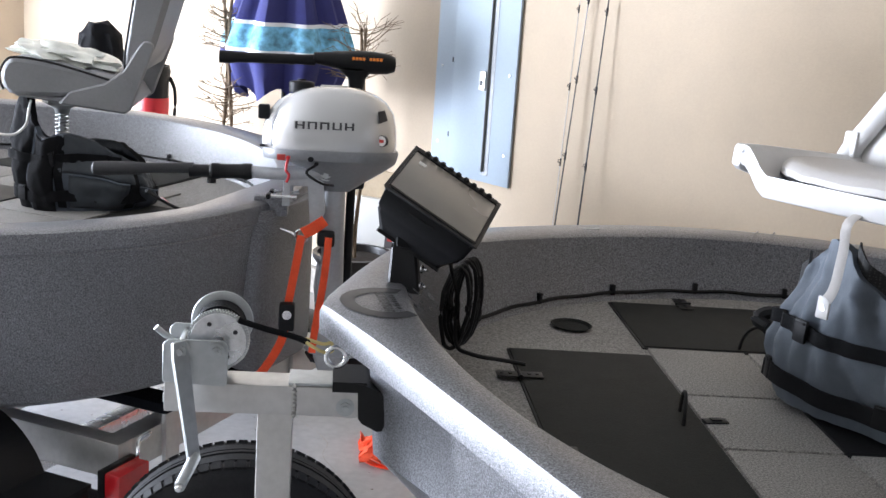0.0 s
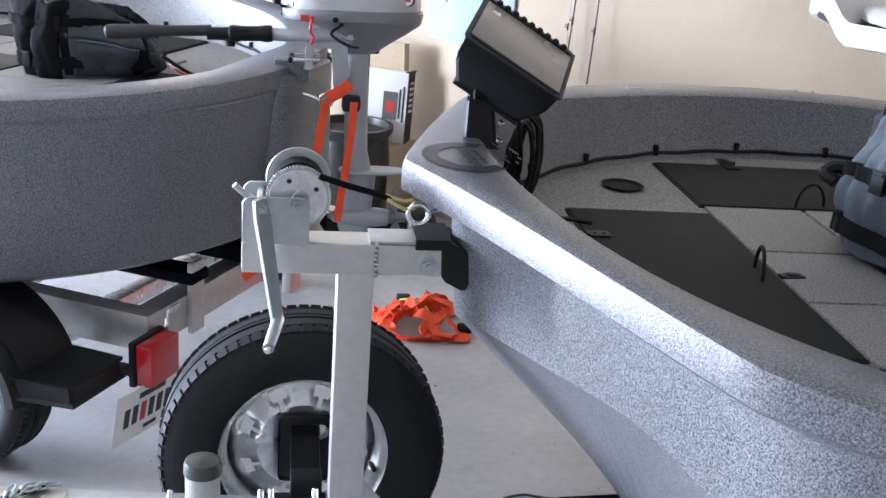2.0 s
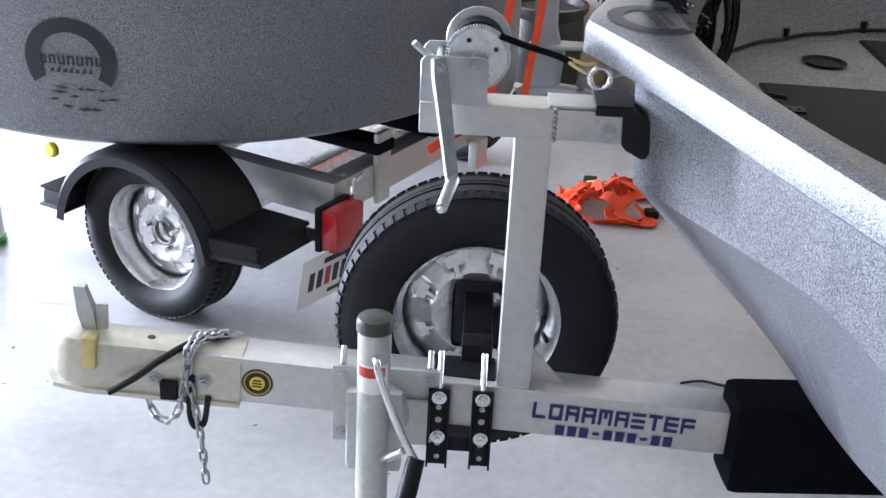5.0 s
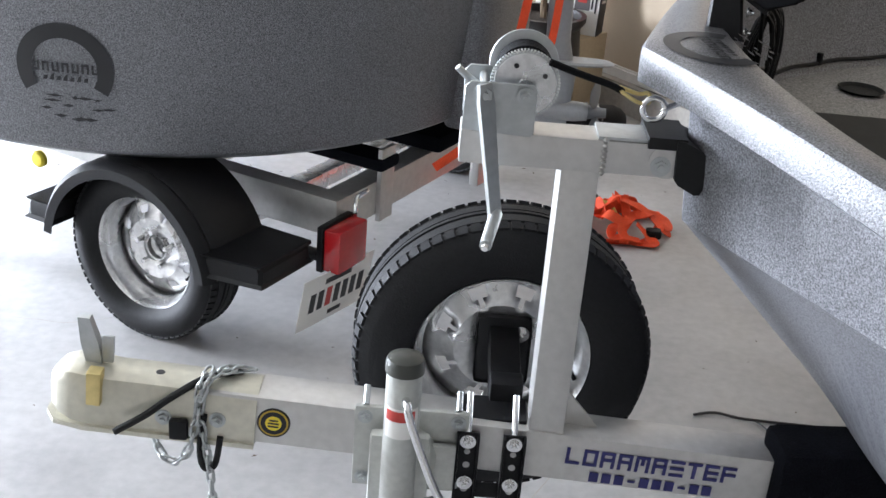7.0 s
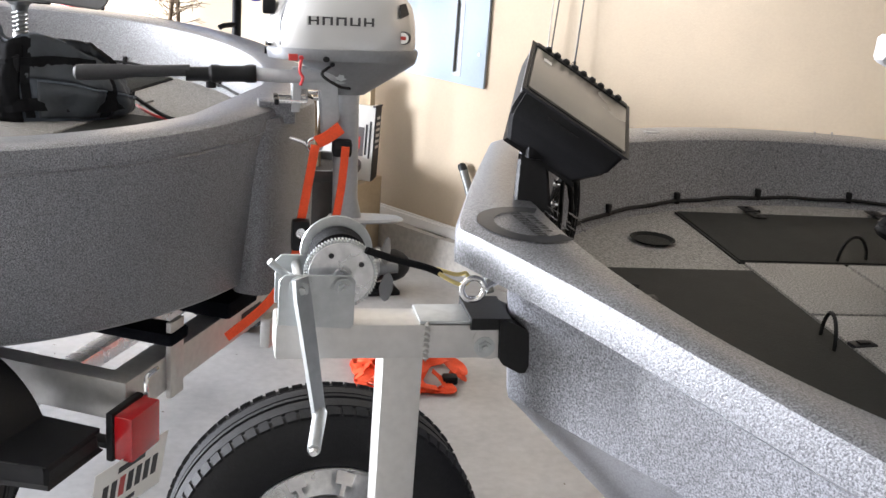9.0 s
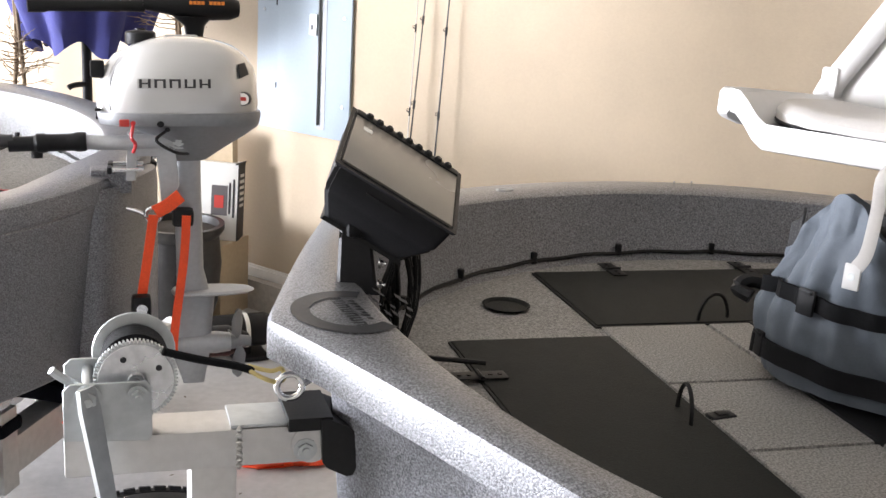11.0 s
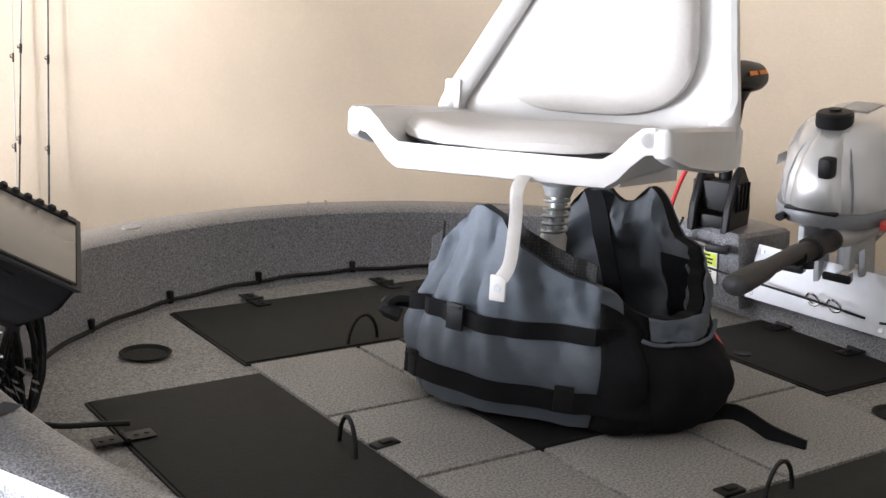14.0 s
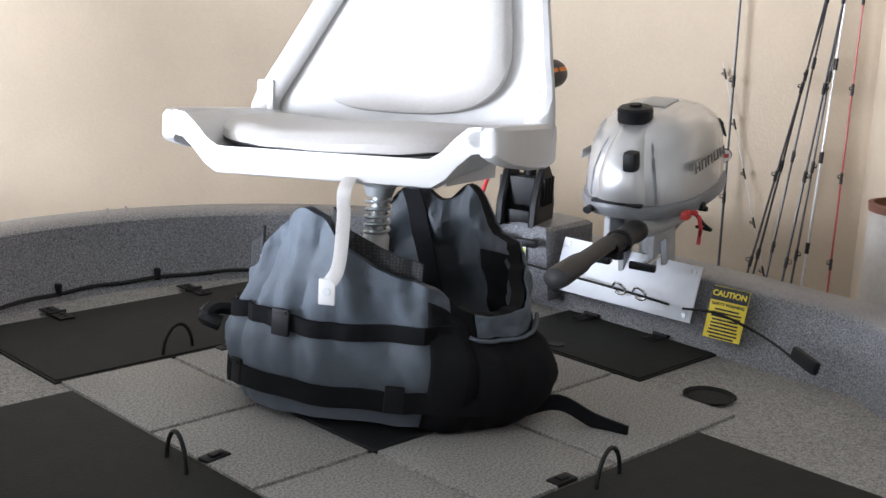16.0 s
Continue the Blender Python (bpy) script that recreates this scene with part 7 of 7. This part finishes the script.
def twig_tree(x, y, balls, label, seed, height=1.75):
    rng = random.Random(seed)
    t = thing("twig_tree", label, "artificial tree", pose(x, y, 0) @ Matrix.Diagonal((1, 1, 0.885, 1)))
    bm = bmesh.new()
    for s in (-1, 1):
        pts = [(s * 0.012 + 0.010 * math.sin(z * 7 + s), 0.01 * math.cos(z * 6 + s), z) for z in np.linspace(0.25, height, 12)]
        sweep(pts, 0.010, 8, bm, per=2, taper=0.006)
    part("trunk", bm, TWIG, t, "twined thin brown stems")
    bm = bmesh.new()
    for zc, r in balls:
        for k in range(46):
            d = Vector((rng.gauss(0, 1), rng.gauss(0, 1), rng.gauss(0, 0.7))).normalized()
            d.z = abs(d.z) * 0.8 - 0.15
            p0 = Vector((0, 0, zc + rng.uniform(-r, r * 0.6)))
            ln = r * rng.uniform(0.65, 1.1)
            p1 = p0 + d * ln * 0.5 + Vector((0, 0, 0.01))
            p2 = p0 + d * ln + Vector((0, 0, ln * 0.25))
            rod(p0, p1, 0.0028, 0.002, 4, bm)
            rod(p1, p2, 0.002, 0.001, 4, bm)
            for q in range(3):
                e = (d + Vector((rng.gauss(0, 0.6), rng.gauss(0, 0.6), rng.gauss(0.2, 0.5)))).normalized()
                b0 = p1.lerp(p2, rng.random())
                rod(b0, b0 + e * ln * 0.35, 0.0016, 0.0008, 4, bm)
    tagged(part("twig", bm, TWIG, t, "bare brown twigs"), kind="stuff")
    part("pot", lathe([(0.0, 0.0), (0.115, 0.0), (0.15, 0.12), (0.165, 0.30), (0.155, 0.42), (0.175, 0.45), (0.175, 0.475), (0.155, 0.475), (0.150, 0.44), (0.0, 0.43)], 36), POT, t, "dark glazed pot")
    part("soil", lathe([(0.0, 0.452), (0.08, 0.448), (0.149, 0.442)], 30), SOIL, t, "dark soil and bark")
    return t


twig_tree(-0.455, 3.42, ((1.15, 0.13), (1.52, 0.13), (1.80, 0.10)), "bare twig topiary tree in a dark pot behind the boat", 11, 2.0)
twig_tree(0.120, 3.18, ((1.46, 0.16),), "bare twig topiary tree in a dark pot by the wall", 12, 1.55)

pb = thing("tool_box_carton", "white and black printed carton standing on a brown box", "carton", face_m((0.270, 3.30, 0.315), (0.93, -0.36, 0), (0.06, 0.10, 1)))
part("carton_body", box(-0.19, 0.085, 0.0, 0.31, -0.10, 0.0, 0.002), LABELW, pb, "white printed carton front")
side = part("carton_side", box(0.085, 0.088, 0.0, 0.31, -0.10, 0.0), INK, pb, "black printed carton side")
bars(face_m((0.089, 0.20, -0.05), (0, 0, -1), (0, 1, 0)), 0.07, 6, 0.024, LABELW, side)
part("carton_flap", box(0.084, 0.092, 0.308, 0.314, -0.10, 0.045), INK, pb)
part("picture", box(-0.02, 0.045, 0.10, 0.22, 0.0, 0.001), mat("grey_print", (0.10, 0.09, 0.09), 0.5), pb, "dark printed tool picture")
part("picture_red", box(-0.008, 0.03, 0.13, 0.18, 0.001, 0.002), REDINK, pb)
bars(face_m((0.062, 0.17, 0.001), (0, 1, 0), (-1, 0, 0)), 0.16, 2, 0.016, INK, pb)
cb = thing("cardboard_box", "plain brown cardboard box against the wall", "box", face_m((0.250, 3.37, 0.0), (0.8, -0.6, 0), (0, 0, 1)))
part("box_body", box(-0.18, 0.13, 0.0, 0.313, -0.10, 0.12, 0.003), CARD, cb)
cc = thing("foam_board", "tan cardboard sheet behind the printed carton", "cardboard", face_m((0.265, 3.41, 0.317), (0.8, -0.6, 0), (-0.05, -0.02, 1)))
part("sheet", box(-0.22, 0.10, 0.0, 0.42, -0.03, -0.01, 0.004), CARD, cc)
part("sheet_edge", box(0.10, 0.108, 0.0, 0.42, -0.04, 0.0, 0.003), CARD, cc)

hose = thing("oar", "grey oar shaft end leaning against the wall", "oar", pose(0, 0, 0))
e0 = room(3.60, 0.04, 0.475)
part("shaft", sweep([room(3.28, 0.16, 0.025), room(3.42, 0.09, 0.22), room(3.52, 0.05, 0.36), room(3.575, 0.03, 0.43)], 0.017, 14, per=4), mat("grey_aluminium_tube", (0.16, 0.165, 0.16), 0.4, 0.5, 60, 0.08), hose, "grey tube")
part("cap", lathe([(0.0175, -0.01), (0.0175, 0.012), (0.012, 0.022), (0.0, 0.025)], 16, m=Matrix.Translation(room(3.578, 0.03, 0.435)) @ (U * 0.6 + Vector((0, 0, 0.8))).to_track_quat("Z", "Y").to_matrix().to_4x4()), BLACKR, hose)

# black pump and dark cloth under the far boat's motor
pu = thing("portable_pump", "black cylindrical pump lying on the floor", "pump", pose(0.30, 2.80, 0.0, 0, 0, 8))
part("pump_body", put(lathe([(0.0, -0.15), (0.055, -0.148), (0.062, -0.13), (0.062, 0.10), (0.05, 0.13), (0.03, 0.15), (0.0, 0.15)], 28), None, Matrix.Translation((0, 0, 0.105)) @ pose(0, 0, 0, 0, 90, 0)), BLACKP, pu, "black cylinder")
part("pump_band", put(lathe([(0.0635, -0.008), (0.0645, 0.0), (0.0635, 0.008)], 28), None, Matrix.Translation((0.03, 0, 0.105)) @ pose(0, 0, 0, 0, 90, 0)), LABELW, pu, "white band")
part("pump_foot", box(-0.02, 0.11, -0.06, 0.06, 0.0, 0.018, 0.005), BLACKP, pu)
part("pump_stem", box(0.02, 0.05, -0.02, 0.02, 0.015, 0.06, 0.004), BLACKP, pu)
sk = thing("plastic_sack", "clear plastic bag on the floor under the far boat", "plastic bag", pose(0.06, 2.86, 0.0))
bm = bmesh.new()
bmesh.ops.create_icosphere(bm, subdivisions=4, radius=1)
for v in bm.verts:
    v.co = Vector((v.co.x * 0.10, v.co.y * 0.09, max(0.0, v.co.z * 0.075 + 0.06))) * (1 + 0.22 * noise.noise(v.co * 3.1) + 0.08 * noise.noise(v.co * 8))
    v.co.z = max(0.001, v.co.z)
part("film", bm, CLEARP, sk)

# orange strap pile
pile = thing("strap_pile", "tangled pile of orange ratchet straps on the floor", "ratchet strap", pose(0.335, 2.00, 0))
rng = random.Random(8)
for k in range(24):
    c = Vector((rng.uniform(-0.12, 0.13), rng.uniform(-0.11, 0.11), 0))
    pts = []
    ang = rng.uniform(0, 6.28)
    for q in range(6):
        ang += rng.uniform(-1.3, 1.3)
        c = c + Vector((math.cos(ang), math.sin(ang), 0)) * rng.uniform(0.03, 0.065)
        c.x, c.y = max(-0.17, min(0.17, c.x)), max(-0.14, min(0.14, c.y))
        hump = 0.115 * max(0, 1 - (c.x / 0.17) ** 2 - (c.y / 0.15) ** 2)
        pts.append((c.x, c.y, 0.006 + hump * rng.uniform(0.2, 1.0) + 0.003 * k / 4))
    up = Vector((rng.gauss(0, 0.6), rng.gauss(0, 0.6), 1)).normalized()
    part("strap", band(pts, 0.017, 0.0012, up), ORANGE, pile, "orange webbing")
part("strap", band([(-0.12, 0.02, 0.006), (-0.17, -0.02, 0.004), (-0.13, -0.10, 0.005), (-0.03, -0.13, 0.005), (0.10, -0.11, 0.006)], 0.013, 0.0012, (0, 0, 1)), ORANGE, pile, "orange webbing")
part("ratchet", box(-0.10, -0.05, 0.08, 0.13, 0.03, 0.07, 0.01), BLACKST, pile, "dark ratchet buckle")
part("ratchet", box(0.09, 0.14, -0.10, -0.06, 0.01, 0.04, 0.01), BLACKST, pile, "dark ratchet buckle")
part("hook", sweep([(-0.09, 0.08, 0.06), (-0.06, 0.05, 0.075), (-0.02, 0.03, 0.07), (0.0, -0.01, 0.05)], 0.006, 8), mat("yellow_coated_hook", (0.6, 0.45, 0.10), 0.5), pile, "yellow coated hook")
st = thing("dry_stick", "thin dark stick lying on the concrete floor", "stick", pose(-0.030, -0.055, 0))
part("stem", sweep([(0.435, 0.915, 0.005), (0.49, 0.93, 0.006), (0.56, 0.912, 0.005), (0.72, 0.90, 0.006)], 0.0035, 6), ROD, st)
part("side_twig", sweep([(0.585, 0.905, 0.005), (0.60, 0.87, 0.008), (0.615, 0.84, 0.005)], 0.0022, 6), ROD, st)

# things behind the far boat
gb = thing("golf_bag", "red, white and black golf bag against the wall", "golf bag", pose(-0.93, 4.36, 0, 2, 1, 20) @ Matrix.Diagonal((0.6, 0.6, 1, 1)))
part("bag_body", lathe([(0.0, 0.0), (0.115, 0.0), (0.12, 0.10), (0.115, 0.70), (0.13, 0.84), (0.125, 1.02), (0.11, 1.03), (0.0, 0.98)], 30), BLACKP, gb, "black bag body")
part("bag_pocket", box(-0.075, 0.075, -0.165, -0.09, 0.15, 0.75, 0.03), WHITECLOTH, gb, "white pocket")
part("bag_stripe", lathe([(0.133, 0.80), (0.135, 0.86), (0.132, 0.90)], 30), REDP, gb, "red band")
part("bag_collar", lathe([(0.13, 1.0), (0.138, 1.03), (0.128, 1.06), (0.11, 1.06)], 30), BLACKP, gb, "black collar")
part("bag_handle", sweep([(0.12, -0.04, 0.70), (0.17, -0.05, 0.80), (0.17, -0.05, 0.93), (0.125, -0.04, 1.0)], 0.014, 8), BLACKP, gb, "black carry handle")
bk = thing("hanging_jacket", "black crumpled jacket over a stand behind the boat", "jacket", pose(-1.12, 4.10, 0) @ Matrix.Diagonal((0.55, 0.6, 0.93, 1)))
bm = bmesh.new()
loft([superring(0, 0, z, a * (1 + 0.0), b, 2.2, 48) for z, a, b in ((0.55, 0.16, 0.10), (0.9, 0.20, 0.12), (1.2, 0.21, 0.13), (1.30, 0.17, 0.10), (1.36, 0.08, 0.05))], bm=bm)
bmesh.ops.subdivide_edges(bm, edges=bm.edges[:], cuts=2)
for v in bm.verts:
    v.co += Vector((noise.noise(v.co * 12), noise.noise(v.co * 12 + Vector((9, 0, 0))), noise.noise(v.co * 14) * 0.8)) * 0.035
part("cloth", bm, VESTB, bk, "black crumpled cloth")
part("stand", rod((0, 0, 0), (0, 0, 0.62), 0.02, n=14), BLACKST, bk)
part("stand_foot", lathe([(0.0, 0.0), (0.15, 0.0), (0.15, 0.015), (0.0, 0.03)], 24), BLACKST, bk)
lb_ = thing("storage_tote", "blue and dark boxes stacked behind the far boat", "tote", pose(-1.28, 3.55, 0, 0, 0, 30))
part("tote_body", box(-0.22, 0.22, -0.16, 0.16, 0, 0.62, 0.02), BLUEP, lb_, "blue plastic body")
part("tote_lid", box(-0.235, 0.235, -0.175, 0.175, 0.62, 0.66, 0.012), BLACKP, lb_, "dark lid")
sc = thing("shopping_bag", "crumpled pale plastic bag lying on the grey seat", "plastic bag", pose(-0.815, 1.93, 1.292, 0, 9, 0))
bm = bmesh.new()
bmesh.ops.create_icosphere(bm, subdivisions=4, radius=1)
for v in bm.verts:
    k = 1 + 0.35 * noise.noise(v.co * 2.3) + 0.15 * noise.noise(v.co * 6)
    v.co = Vector((v.co.x * 0.15 * k, v.co.y * 0.14 * k, max(-0.01, v.co.z * 0.035 * k) + 0.012))
part("film", bm, mat("pale_plastic_film", (0.55, 0.56, 0.50), 0.3, 0, 30, 0.15), sc, "crumpled pale film")

jug = thing("weed_sprayer", "white and green plastic jug standing in the doorway light", "jug", pose(-1.60, 1.46, 0, 0, 0, 20) @ Matrix.Diagonal((0.6, 0.6, 0.55, 1)))
bm = bmesh.new()
loft([superring(0, 0, z, a, b, 3.2, 40) for z, a, b in ((0.03, 0.10, 0.065), (0.05, 0.105, 0.07), (0.22, 0.10, 0.066), (0.28, 0.07, 0.05), (0.31, 0.03, 0.03), (0.34, 0.025, 0.025))], bm=bm)
part("jug_body", bm, CLEARP, jug, "milky plastic body")
part("jug_base", loft([superring(0, 0, z, a, b, 3.2, 40) for z, a, b in ((0.0, 0.112, 0.076), (0.026, 0.114, 0.078), (0.03, 0.104, 0.068))]), GREENP, jug, "green plastic base")
part("jug_label", box(-0.06, 0.06, -0.0725, -0.069, 0.09, 0.20, 0.001), LABELG, jug, "green printed label")
part("jug_cap", lathe([(0.0, 0.34), (0.032, 0.34), (0.032, 0.38), (0.0, 0.385)], 20), GREENP, jug, "green cap")

# stray leaf crumbs on the floor
rng = random.Random(21)
bm = bmesh.new()
for k in range(160):
    u, v = rng.uniform(0.8, 5.0), rng.uniform(0.4, 3.6)
    p = room(u, v, 0.0015)
    s = rng.uniform(0.003, 0.009)
    a = rng.uniform(0, 6.28)
    q = [Vector((math.cos(a + t) * s * f, math.sin(a + t) * s * f, rng.uniform(0, 0.002))) for t, f in ((0, 1), (1.3, 0.5), (3.1, 1), (4.5, 0.5))]
    bm.faces.new([bm.verts.new(p + w) for w in q])
tagged(link("floor_debris", bm, mat("dry_leaf_crumbs", (0.12, 0.09, 0.06), 0.9), smooth=False), "dry leaf crumbs and grit scattered on the concrete", "debris", kind="stuff")
